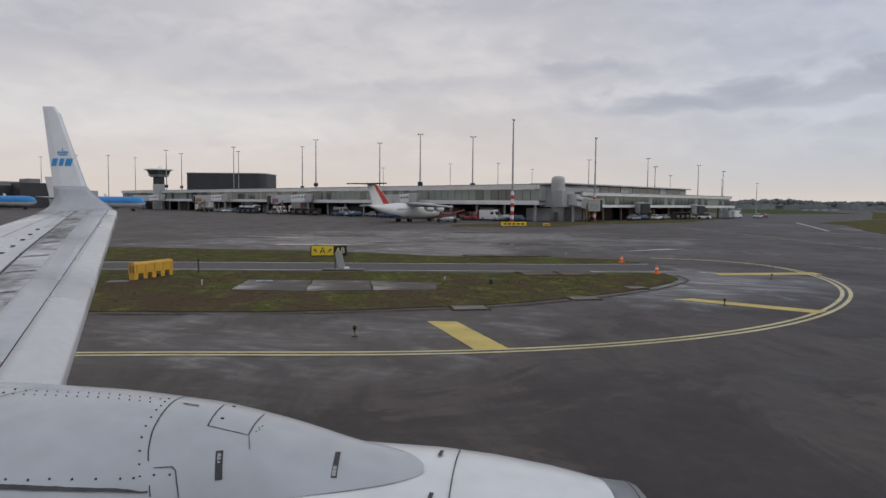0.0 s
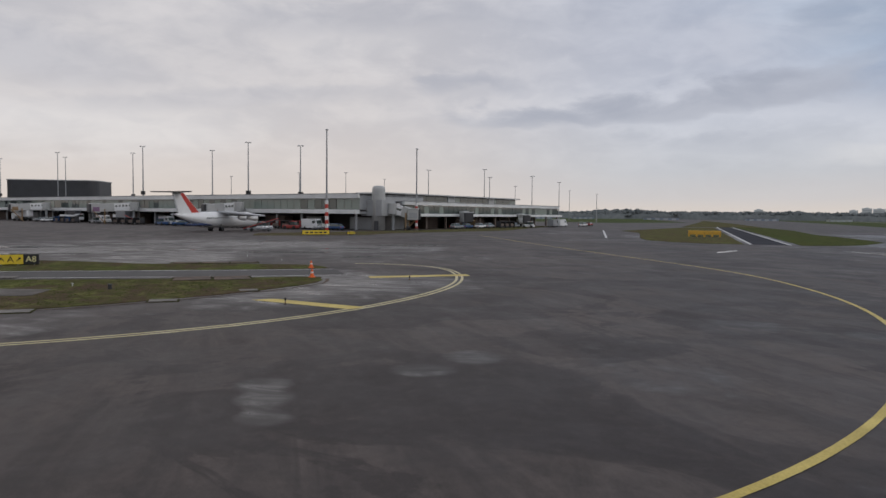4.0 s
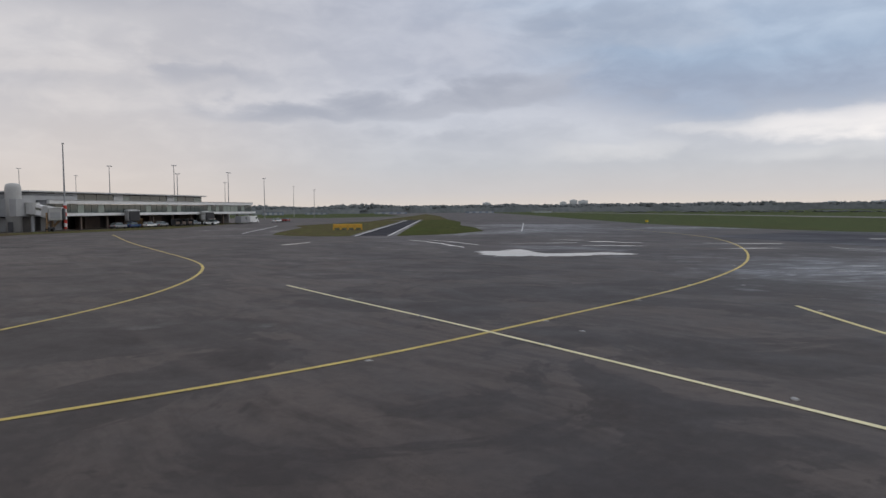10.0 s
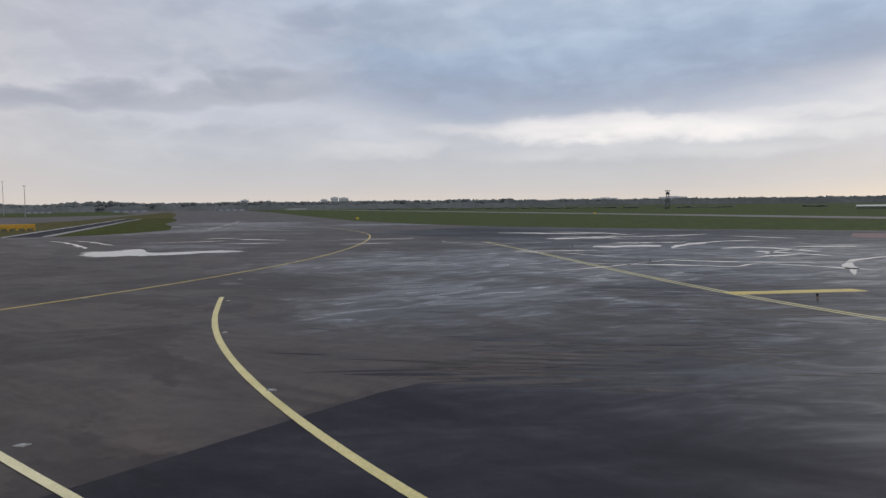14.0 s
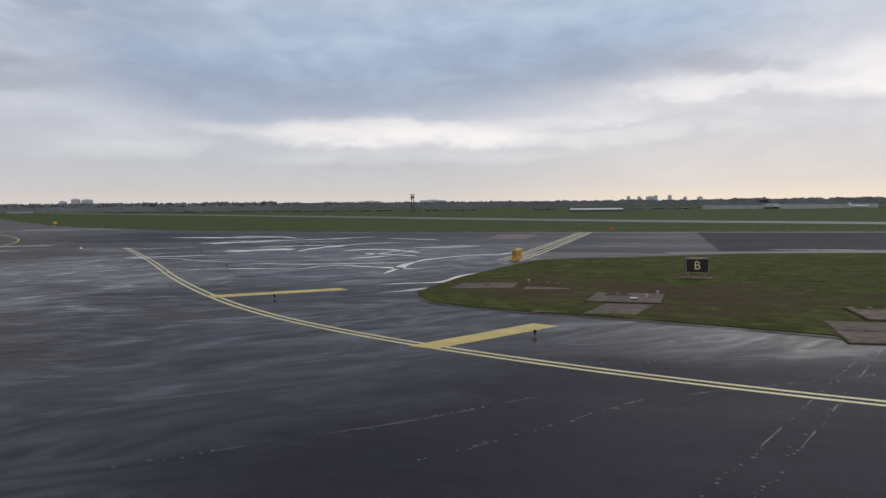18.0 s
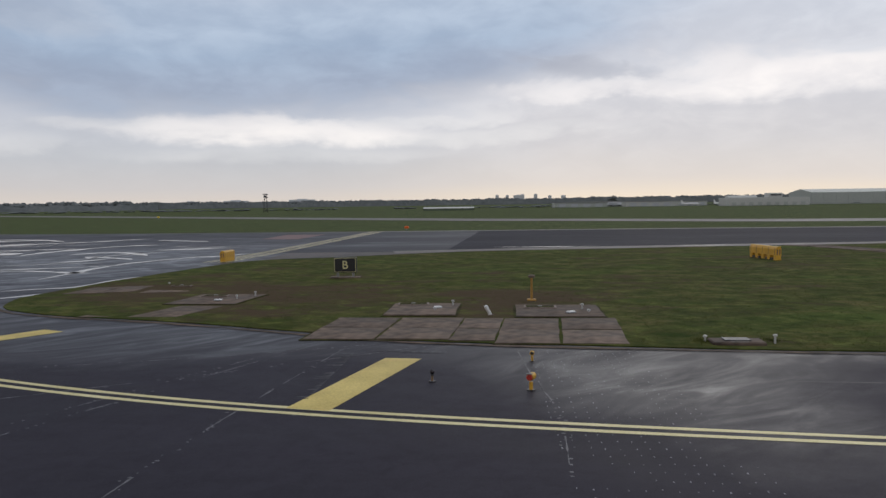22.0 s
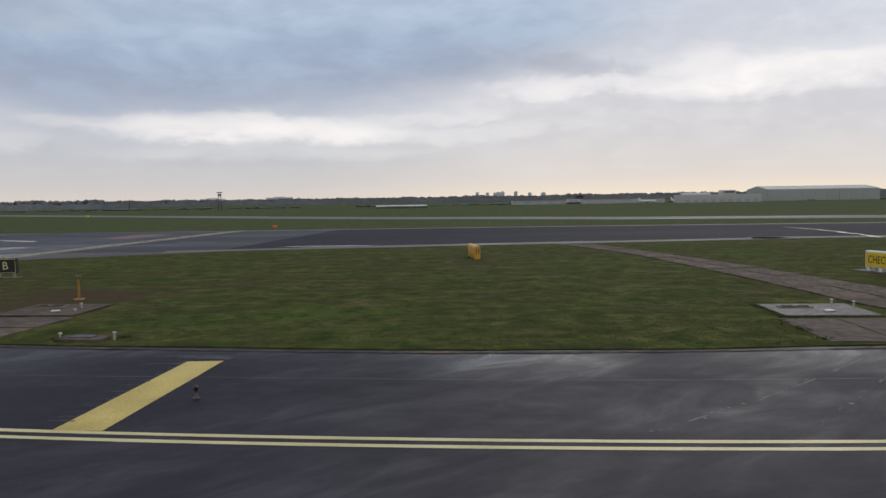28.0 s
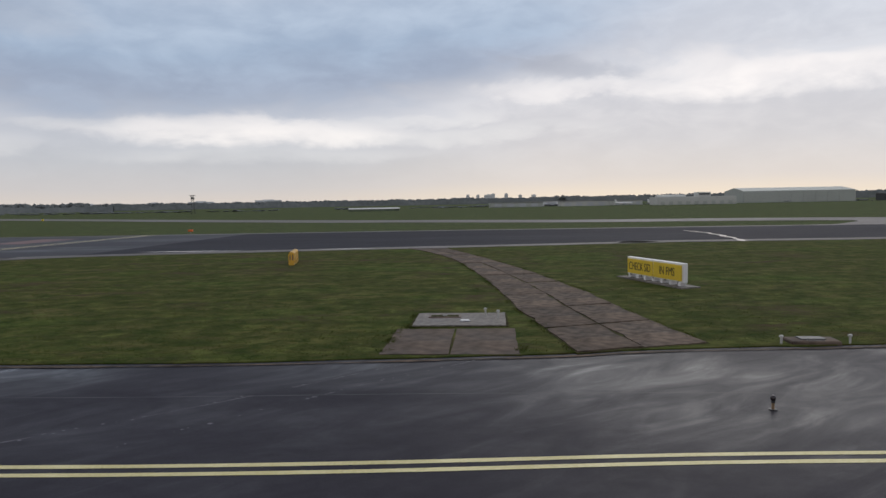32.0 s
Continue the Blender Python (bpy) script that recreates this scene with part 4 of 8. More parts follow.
def bridge(at, turn, length, label, lift=4.3, cab=GREY_PAINT, drop=0.6):
    """A boarding bridge: rotunda leg, sloping windowed tunnel, wheeled lift frame and cab."""
    t = thing("boarding_bridge", at, turn, label, "boarding bridge", "boarding bridges")
    slope = math.degrees(math.atan2(drop, length))
    part("rotunda", tube(bmesh.new(), (0, 0, lift - 0.2), (0, 0, lift + 2.3), 1.5, seg=14), PALE_CLAD, t)
    part("leg", tube(bmesh.new(), (0, 0, 0), (0, 0, lift - 0.1), 0.4, seg=12), GREY_PAINT, t)
    part("tunnel", box(bmesh.new(), (length * 0.3, 0, lift + 1.05 - drop * 0.3), (length * 0.62, 1.9, 2.2), 0, 0.06, (0, slope)), WHITE_PAINT, t)
    part("tunnel", box(bmesh.new(), (length * 0.72, 0, lift + 1.0 - drop * 0.72), (length * 0.42, 2.3, 2.5), 0, 0.06, (0, slope)), PALE_CLAD, t)
    n = max(4, int(length * 0.55 / 1.1))
    for s in (-1, 1):
        for i in range(n):
            x = length * (0.06 + 0.44 * (i + 0.5) / n)
            part("window", box(bmesh.new(), (x, s * 0.97, lift + 1.3 - drop * x / length), (0.5, 0.06, 0.5)), GLASS, t)
    part("cab", box(bmesh.new(), (length + 0.2, 0, lift + 0.85 - drop), (2.6, 2.9, 2.7), 18, 0.12), PALE_CLAD, t)
    for s in (-1, 1):
        part("cab_panel", box(bmesh.new(), (length + 0.2 - s * 0.46, s * 1.42, lift + 0.6 - drop), (1.9, 0.06, 1.3), 18), cab, t, "coloured side panel")
    part("bellows", box(bmesh.new(), (length + 1.6, 0.4, lift + 0.85 - drop), (0.7, 2.6, 2.5), 18, 0.1), DARK_STEEL, t, "black folding canopy")
    part("roof_trim", box(bmesh.new(), (length + 0.2, 0, lift + 2.25 - drop), (2.8, 3.1, 0.14), 18, 0.03), WHITE_PAINT, t)
    for s in (-1, 1):
        part("lift_column", box(bmesh.new(), (length * 0.76, s * 1.35, lift * 0.5), (0.32, 0.32, lift + 0.2)), RUST, t)
        part("wheel", tube(bmesh.new(), (length * 0.76 - 0.35, s * 1.1, 0.45), (length * 0.76 + 0.35, s * 1.1, 0.45), 0.45, seg=14), BLACK, t)
    part("service_stair", box(bmesh.new(), (length * 0.9, 2.0, lift * 0.46), (lift * 1.25, 0.9, 0.22), 0, 0, (0, -48)), RUST, t, "ochre service stair")
    part("axle_beam", box(bmesh.new(), (length * 0.76, 0, 0.75), (0.5, 3.0, 0.4)), DARK_STEEL, t)
    part("cross_brace", box(bmesh.new(), (length * 0.76, 0, lift * 0.55), (0.14, 3.0, 0.14), 0, 0, (32, 0)), RUST, t)
    return t


nA = (0.5768, -0.8169)
uA = (-0.8169, -0.5768)
for k, ln, turn, lab, cab in ((38.6, 7, -89, "white boarding bridge with square windows standing behind the regional jet", PALE_CLAD), (86.9, 10.5, -83, "white boarding bridge ending in a purple-panelled cab", PURPLE_PANEL),
                              (140.7, 9.5, -85, "white boarding bridge with square windows and an ochre lift frame", RUST), (197, 10, -81, "pale boarding bridge reaching out to a blue airliner", PALE_CLAD)):
    bridge((-243.54 + uA[0] * 1.040 * k + nA[0] * 3.4, 0.98 + uA[1] * 1.040 * k + nA[1] * 3.4, 0), turn, ln, lab, 4.3, cab)
bridge((-243.04, 8.95, 0), 56.9, 4.6, "short white boarding bridge sloping down beside the stair tower", 4.0, GREY_PAINT, 1.1)
bridge((-265.26, 34.83, 0), -10.9, 4.2, "compact white-roofed boarding bridge on ochre legs", 2.5, PALE_CLAD, 0.3)
bridge((-286.75, 61.68, 0), -5.7, 4.0, "compact white boarding bridge near the end of the low pier", 2.0, WHITE_PAINT, 0.3)


# ---- lamp masts ----
def mast(at, h, label, box_at=None, banded=False, heads=2):
    t = thing("lamp_mast", at, 0, label, "light mast", "apron light masts")
    if banded:
        n = 8
        for i in range(n):
            part("band", tube(bmesh.new(), (0, 0, i * 0.82), (0, 0, (i + 1) * 0.82), 0.36, 0.36, 12), WHITE_PAINT if i % 2 else RED, t, "white band" if i % 2 else "red band")
        part("pole", tube(bmesh.new(), (0, 0, n * 0.82), (0, 0, h), 0.20, 0.13, 10), STEEL, t)
        part("base", tube(bmesh.new(), (0, 0, 0), (0, 0, 0.35), 0.7, 0.6, 12), CONCRETE, t)
    else:
        part("pole", tube(bmesh.new(), (0, 0, 0), (0, 0, h), 0.22, 0.11, 8), STEEL, t)
    part("crossarm", box(bmesh.new(), (0, 0, h), (0.1, 1.6 if heads > 1 else 0.6, 0.1)), STEEL, t)
    for i in range(heads):
        y = (i - (heads - 1) / 2) * 1.1
        part("floodlight", box(bmesh.new(), (0.25, y, h - 0.05), (0.55, 0.5, 0.22), 0, 0.04, (0, 20)), GREY_PAINT, t)
    if box_at is not None:
        part("guidance_box", box(bmesh.new(), (0.3, 0, max(0.5, box_at)), (0.7, 1.3, 1.1), -40, 0.05), BLACK, t, "black docking guidance box")
    return t


mast((-228.15, -9.25, 0), 21.18, "tall grey mast with a red and white banded foot", None, True, 1)
mast((-248.74, 16.28, 0), 19.87, "tall grey mast with a red and white banded foot", None, True, 1)
for x, y, h, b in ((-282.65, -21.97, 23.03, 9.27), (-272.10, -9.11, 21.68, 8.85), (-318.20, -31.01, 23.33, 8.43), (-320.80, -51.60, 24.10, 9.59), (-354.32, -57.42, 24.36, 9.27), (-386.76, -112.82, 24.26, 9.80), (-406.53, -110.96, 24.27, 9.80)):
    mast((x, y, 8.3), h - 8.3, "slim grey roof mast with a black guidance box", b - 8.3)
for x, y, h in ((-375.85, -84.99, 25.26), (-395.56, -85.7, 24.9), (-393.06, -149.06, 22), (-411.89, -142.47, 23.27), (-327.49, 65.79, 20.67), (-316.4, 63.37, 17.15), (-450.63, 186.84, 16.56), (-332.51, 45.45, 20.13), (-419.5, 119.98, 18.76), (-330.67, 86.98, 18.78), (-365.32, 116.95, 18.52), (-423.72, 9.4, 22.89), (-457.52, -20.57, 22), (-396.72, 26.66, 22), (-450.02, 57.5, 22.18), (-484.0, -150.33, 26.54), (-444.94, -182.08, 24), (-542.64, 218.87, 22)):
    mast((x, y, 0), h, "slim grey apron light mast with a twin lamp head")

# ---- buildings behind the pier ----
t = thing("arena_hall", (-419.44, -91.36, 0), 79.8, "long windowless charcoal hall with rounded corners behind the pier", "hall")
bm = bmesh.new()
out = []
for cx, cy, a0 in ((14.6, 7, 0), (-14.6, 7, 90), (-14.6, -7, 180), (14.6, -7, 270)):
    out += [(cx + 3.2 * math.cos(radians(a0 + k * 15)), cy + 5 * math.sin(radians(a0 + k * 15))) for k in range(7)]
part("wall", prism(bm, out, 0, 16.0), DARK_CLAD, t)
part("roof_rim", prism(bmesh.new(), [(x * 1.01, y * 1.01) for x, y in out], 16.0, 16.35), GREY_PAINT, t, "pale roof edge")

t = thing("apron_tower", (-418.64, -123.22, 0), 12, "grey apron control tower with an overhanging glazed cabin", "control tower")
part("shaft", box(bmesh.new(), (0, 0, 5.6), (5, 5, 11.2), 0, 0.1), PALE_CLAD, t)
part("dark_band", box(bmesh.new(), (0, 0, 12.6), (4.6, 4.6, 3.6), 0, 0.1), DARK_CLAD, t)
rings = [[(r * math.cos(a), r * math.sin(a), z) for a in np.linspace(0, 2 * math.pi, 12, endpoint=False)] for z, r in ((14.4, 3.4), (15.0, 4.2), (15.4, 4.4))]
part("gallery", loft(bmesh.new(), rings), GREY_PAINT, t)
rings = [[(r * math.cos(a), r * math.sin(a), z) for a in np.linspace(0, 2 * math.pi, 12, endpoint=False)] for z, r in ((15.4, 4.2), (17.4, 5.1))]
part("cabin_glazing", loft(bmesh.new(), rings), GLASS, t)
part("cabin_roof", tube(bmesh.new(), (0, 0, 17.4), (0, 0, 17.9), 6.2, 5.8, 12), PALE_CLAD, t)
for k in range(3):
    part("aerial", tube(bmesh.new(), (k - 1, 0.5 * k, 17.9), (k - 1, 0.5 * k, 19.4), 0.05, seg=6), STEEL, t)
for x, y, w, d, h, m in ((-465.56, -208.38, 46, 20, 10.4, DARK_CLAD), (-445.74, -187.48, 16, 12, 11.6, DARK_CLAD), (-495.07, -242.7, 40, 20, 11.6, ROOF_GREY), (-482.89, -190.43, 60, 24, 8.6, PALE_CLAD)):
    t = thing("terminal_block", (x, y, 0), TURN_A, "flat-roofed dark terminal block with plant rooms on top", "building")
    part("wall", box(bmesh.new(), (0, 0, h / 2), (w, d, h), 0, 0.1), m, t)
    for k in range(3):
        part("plant_room", box(bmesh.new(), ((k - 1) * w * 0.3, 0, h + 1.0), (w * 0.14, d * 0.5, 2.0), 0, 0.1), ROOF_GREY, t)
    for k in range(8):
        part("window", box(bmesh.new(), ((k - 3.5) * w * 0.115, d / 2, h * 0.6), (w * 0.09, 0.1, 1.6)), GLASS, t)


# ---- aircraft on stand ----
def fuselage(parent, length, radius, zc, top_mat, low_mat, nose=0.12, tail=0.32):
    """Upper and lower skins of a jet body; the nose lies at +x."""
    xs = np.linspace(0, 1, 22)
    n = 16

    def section(u):
        r = 1.0
        z = 0.0
        if u < nose:
            k = 1 - u / nose
            r = math.sqrt(max(0.0, 1 - k ** 2.1)) * 0.98 + 0.02
            z = -0.16 * k * k
        elif u > 1 - tail:
            k = (u - 1 + tail) / tail
            r = 1 - 0.9 * k ** 1.5
            z = 0.62 * k ** 1.6
        return r * radius, zc + z * radius

    for name, a0, a1, m in (("upper_skin", -12, 192, top_mat), ("lower_skin", 192, 348, low_mat)):
        rings = []
        for u in xs:
            r, z = section(u)
            rings.append([(length * (0.5 - u), r * math.cos(radians(a)), z + r * math.sin(radians(a))) for a in np.linspace(a0, a1, n)])
        part(name, loft(bmesh.new(), rings, close=False, caps=False), m, parent, smooth=True)


def slab_wing(points, thick):
    bm = bmesh.new()
    lo = [bm.verts.new((x, y, z - thick / 2)) for x, y, z in points]
    hi = [bm.verts.new((x, y, z + thick / 2)) for x, y, z in points]
    bm.faces.new(hi)
    bm.faces.new(lo[::-1])
    for i in range(len(points)):
        bm.faces.new((lo[i - 1], lo[i], hi[i], hi[i - 1]))
    bmesh.ops.bevel(bm, geom=bm.edges[:], offset=thick * 0.3, segments=1, affect="EDGES")
    return bm


def engine(parent, x, y, z, length, r, m, name="engine"):
    rings = [[(x + length * (0.5 - u), y + r * k * math.cos(a), z + r * k * math.sin(a)) for a in np.linspace(0, 2 * math.pi, 14, endpoint=False)] for u, k in ((0.0, 0.82), (0.04, 0.98), (0.35, 1.0), (0.75, 0.8), (1.0, 0.5))]
    e = part(name, loft(bmesh.new(), rings), m, parent, smooth=True)
    part("inlet", tube(bmesh.new(), (x + length * 0.5 + 0.01, y, z), (x + length * 0.5 - 0.2, y, z), r * 0.74, seg=14), BLACK, e)
    return e


def undercarriage(parent, places, r, top):
    for x, y in places:
        leg = part("landing_gear", tube(bmesh.new(), (x, y, r), (x, y, top), 0.1, seg=8), STEEL, parent)
        for s in (-0.3, 0.3):
            part("wheel", tube(bmesh.new(), (x, y + s - 0.13, r), (x, y + s + 0.13, r), r, seg=14), BLACK, leg)


def windows(parent, x0, x1, n, radius, zc):
    bm = box(bmesh.new(), (0, 0, 0), (0.26, 0.05, 0.36))
    ob = part("cabin_window", bm, BLACK, parent)
    me = ob.data
    bpy.data.objects.remove(ob)
    for s in (-1, 1):
        for i in range(n):
            share("cabin_window", me, parent, pose(x0 + (x1 - x0) * i / (n - 1), s * radius * 0.975, zc + 0.32))


FUSE_WHITE = material("white_aircraft_paint", (0.72, 0.72, 0.72), 0.3, vary=0.04, scale=0.5, fine=3)
FUSE_GREY = material("grey_aircraft_paint", (0.42, 0.43, 0.45), 0.35, vary=0.05)
FUSE_BLUE = material("sky_blue_aircraft_paint", (0.03, 0.24, 0.58), 0.3, vary=0.05, scale=0.5, fine=3)
DARK_BLUE = material("navy_aircraft_paint", (0.02, 0.04, 0.12), 0.35, vary=0.05)

t = thing("regional_jet", (-234.48, -30.55, 0), 137.5, "white high-wing regional jet with a red-striped T-tail, nose to the pier", "airplane")
t.scale = (0.90,) * 3
fuselage(t, 27, 1.78, 2.6, FUSE_WHITE, FUSE_WHITE, 0.16, 0.42)
part("fin", loft(bmesh.new(), [[(-12.4, -0.2, 3.6), (-6.4, -0.2, 4.0), (-6.4, 0.2, 4.0), (-12.4, 0.2, 3.6)], [(-14.2, -0.12, 8.4), (-11.0, -0.12, 8.4), (-11.0, 0.12, 8.4), (-14.2, 0.12, 8.4)]]), FUSE_WHITE, t)
part("fin_stripe", loft(bmesh.new(), [[(-8.6, -0.22, 3.9), (-6.5, -0.22, 4.05), (-6.5, 0.22, 4.05), (-8.6, 0.22, 3.9)], [(-12.2, -0.14, 8.3), (-11.1, -0.14, 8.3), (-11.1, 0.14, 8.3), (-12.2, 0.14, 8.3)]]), RED, t, "red leading-edge stripe")
part("tailplane", slab_wing([(-15.2, -5.2, 8.55), (-13.9, -5.2, 8.55), (-11.6, 0, 8.5), (-13.9, 5.2, 8.55), (-15.2, 5.2, 8.55), (-14.4, 0, 8.5)], 0.22), DARK_STEEL, t, "dark-edged tailplane")
part("wing", slab_wing([(-1.8, -13, 3.6), (0.2, -13, 3.6), (3.4, 0, 4.5), (0.2, 13, 3.6), (-1.8, 13, 3.6), (-1.2, 0, 4.5)], 0.35), FUSE_GREY, t)
for y, x in ((-4.2, 3.2), (4.2, 3.2), (-7.6, 2.2), (7.6, 2.2)):
    engine(t, x, y, 3.1, 3.0, 0.72, FUSE_WHITE)
windows(t, -5.5, 9.0, 24, 1.76, 2.6)
undercarriage(t, ((9.5, 0), (-1.0, -1.6), (-1.0, 1.6)), 0.45, 1.6)
part("belly_stripe", box(bmesh.new(), (-5.0, 0, 1.5), (9, 2.4, 0.5), 0, 0.15), DARK_BLUE, t, "navy belly panel")


def airliner(at, turn, label):
    t = thing("airliner", at, turn, label, "airplane", "blue airliners")
    fuselage(t, 36, 2.0, 3.3, FUSE_BLUE, FUSE_WHITE)
    part("fin", loft(bmesh.new(), [[(-17.5, -0.22, 4.8), (-10.5, -0.22, 5.1), (-10.5, 0.22, 5.1), (-17.5, 0.22, 4.8)], [(-19.2, -0.1, 12.2), (-16.6, -0.1, 12.2), (-16.6, 0.1, 12.2), (-19.2, 0.1, 12.2)]]), FUSE_WHITE, t)
    part("tailplane", slab_wing([(-18.6, -7, 5.0), (-17, -7, 5.0), (-13.5, 0, 4.5), (-17, 7, 5.0), (-18.6, 7, 5.0), (-17.2, 0, 4.5)], 0.2), FUSE_GREY, t)
    for s in (-1, 1):
        part("wing", slab_wing([(-5.5, s * 16.5, 4.0), (-4.0, s * 16.5, 4.0), (4.8, s * 1.8, 2.5), (-3.4, s * 1.8, 2.5)], 0.4), FUSE_GREY, t)
        part("winglet", loft(bmesh.new(), [[(-5.6, s * 16.4, 4.0), (-4.0, s * 16.4, 4.0), (-4.0, s * 16.55, 4.0), (-5.6, s * 16.55, 4.0)], [(-6.6, s * 17.0, 6.4), (-5.9, s * 17.0, 6.4), (-5.9, s * 17.1, 6.4), (-6.6, s * 17.1, 6.4)]]), FUSE_WHITE, t)
        engine(t, 3.6, s * 4.9, 1.7, 4.2, 1.0, FUSE_GREY)
    windows(t, -9.5, 13.0, 34, 1.99, 3.3)
    undercarriage(t, ((13.2, 0), (-1.5, -2.7), (-1.5, 2.7)), 0.55, 2.2)
    part("window_band", box(bmesh.new(), (17.2 - 1.2, 0, 3.75), (0.9, 2.3, 0.5), 0, 0.1), BLACK, t, "dark cockpit windows")
    return t


airliner((-358.1, -130.49, 0), 79.1, "sky-blue and white twin-jet airliner parked along the apron")
airliner((-384.96, -177.56, 0), 80, "sky-blue and white twin-jet airliner parked along the apron")


# ---- vehicles and carts on the apron ----
def car(at, turn, mat, label, kind="car", size=(4.3, 1.75, 1.45)):
    L, W, H = size
    t = thing(kind, at, turn, label, kind, "apron vehicles")
    part("body", box(bmesh.new(), (0, 0, 0.32 + H * 0.22), (L, W, H * 0.44), 0, 0.16), mat, t)
    cab = [[(x, y * W / 2, 0.3 + H * 0.42) for x, y in ((-L * 0.42, -0.94), (L * 0.24, -0.94), (L * 0.24, 0.94), (-L * 0.42, 0.94))], [(x, y * W / 2, H) for x, y in ((-L * 0.32, -0.8), (L * 0.08, -0.8), (L * 0.08, 0.8), (-L * 0.32, 0.8))]]
    part("cabin_glass", loft(bmesh.new(), cab), GLASS, t)
    part("roof", box(bmesh.new(), (-L * 0.12, 0, H + 0.01), (L * 0.42, W * 0.8, 0.06), 0, 0.02), mat, t)
    for x in (-L * 0.31, L * 0.31):
        for s in (-1, 1):
            part("wheel", tube(bmesh.new(), (x, s * W * 0.5, 0.32), (x, s * W * 0.38, 0.32), 0.32, seg=12), BLACK, t)
    for s in (-1, 1):
        part("headlight", box(bmesh.new(), (L * 0.5, s * W * 0.34, 0.68), (0.06, 0.32, 0.16)), WHITE_PAINT, t)
        part("tail_light", box(bmesh.new(), (-L * 0.5, s * W * 0.36, 0.75), (0.06, 0.24, 0.2)), RED, t)
    return t


def van(at, turn, mat, label, size=(5.4, 2.0, 2.5)):
    L, W, H = size
    t = thing("van", at, turn, label, "van", "apron vehicles")
    prof = [(-L / 2, 0.35), (L / 2, 0.35), (L / 2, 0.95), (L * 0.40, 1.15), (L * 0.27, H), (-L / 2, H)]
    part("body", loft(bmesh.new(), [[(x, -W / 2, z) for x, z in prof], [(x, W / 2, z) for x, z in prof]]), mat, t)
    part("windscreen", box(bmesh.new(), (L * 0.345, 0, 1.72), (0.06, W * 0.86, 0.95), 0, 0, (0, -24)), GLASS, t)
    for s in (-1, 1):
        part("side_window", box(bmesh.new(), (L * 0.2, s * W * 0.5, 1.75), (0.9, 0.05, 0.6)), GLASS, t)
        for x in (-L * 0.3, L * 0.3):
            part("wheel", tube(bmesh.new(), (x, s * W * 0.5, 0.36), (x, s * W * 0.36, 0.36), 0.36, seg=12), BLACK, t)
    return t


def truck(at, turn, mat, label, lift=0.6):
    t = thing("service_truck", at, turn, label, "truck", "apron vehicles")
    part("chassis", box(bmesh.new(), (0, 0, 0.75), (7.4, 1.5, 0.3)), DARK_STEEL, t)
    part("cab", box(bmesh.new(), (2.9, 0, 1.75), (1.7, 2.2, 2.0), 0, 0.15), WHITE_PAINT, t)
    part("windscreen", box(bmesh.new(), (3.76, 0, 2.15), (0.05, 1.9, 0.8)), GLASS, t)
    part("box_body", box(bmesh.new(), (-0.9, 0, 1.1 + lift + 1.0), (5.4, 2.4, 2.3), 0, 0.06), mat, t)
    for x in (-2.4, 2.5):
        for s in (-1, 1):
            part("wheel", tube(bmesh.new(), (x, s * 1.1, 0.48), (x, s * 0.8, 0.48), 0.48, seg=12), BLACK, t)
    return t


def dolly(at, turn, mat, label):
    t = thing("baggage_cart", at, turn, label, "baggage cart", "baggage carts")
    part("deck", box(bmesh.new(), (0, 0, 0.5), (2.8, 1.5, 0.12), 0, 0.02), DARK_STEEL, t)
    part("canopy", box(bmesh.new(), (0, 0, 1.95), (2.8, 1.5, 0.08), 0, 0.02), mat, t)
    for x in (-1.35, 1.35):
        part("end_panel", box(bmesh.new(), (x, 0, 1.2), (0.06, 1.45, 1.5)), mat, t)
    for x in (-1.0, 1.0):
        for s in (-1, 1):
            part("wheel", tube(bmesh.new(), (x, s * 0.72, 0.22), (x, s * 0.58, 0.22), 0.22, seg=10), BLACK, t)
    part("load", box(bmesh.new(), (0.1, 0, 0.95), (2.0, 1.1, 0.75), 4, 0.1), BROWN_WALL, t, "stacked brown bags")
    return t


CAR_WHITE = WHITE_PAINT
CAR_BLUE = material("blue_car_paint", (0.025, 0.07, 0.18), 0.35, vary=0.04)
CAR_GREY = material("silver_car_paint", (0.30, 0.31, 0.33), 0.3, 0.4, vary=0.04)
CAR_RED = material("red_car_paint", (0.28, 0.03, 0.025), 0.35, vary=0.04)
# in front of the glazed pier: k metres along it, d metres out
k_d = lambda k, d: (-243.54 + uA[0] * 1.040 * k + nA[0] * d, 0.98 + uA[1] * 1.040 * k + nA[1] * d, 0)
car(k_d(6, 3), TURN_A + 4, CAR_BLUE, "blue station car with a white roof rack beside the pier")
van(k_d(10, 5), TURN_A + 186, CAR_WHITE, "white crew van parked by the undercroft")
for i, (k, d, m) in enumerate(((14, 6, CAR_RED), (17.5, 6.2, DARK_STEEL), (21, 6.1, CAR_RED), (24.5, 6.3, DARK_STEEL), (29, 8, CAR_GREY))):
    dolly(k_d(k, d), TURN_A + 3 * i, m, "canopied baggage cart loaded with dark bags")
truck(k_d(44, 5), TURN_A + 175, CAR_GREY, "grey box-bodied catering truck under the pier")
car(k_d(52, 6), TURN_A + 5, CAR_GREY, "silver estate car parked on the apron")
car(k_d(60, 7), TURN_A - 4, CAR_WHITE, "white hatchback parked on the apron")
van(k_d(66, 6), TURN_A + 182, CAR_GREY, "grey van parked between bridge legs")
for i in range(4):
    dolly(k_d(73 + 3.4 * i, 10 + 0.3 * i), TURN_A + 2, DARK_STEEL, "empty canopied baggage cart in a parked train")
truck(k_d(92, 4), TURN_A, CAR_GREY, "grey box-bodied service truck by the bridge")
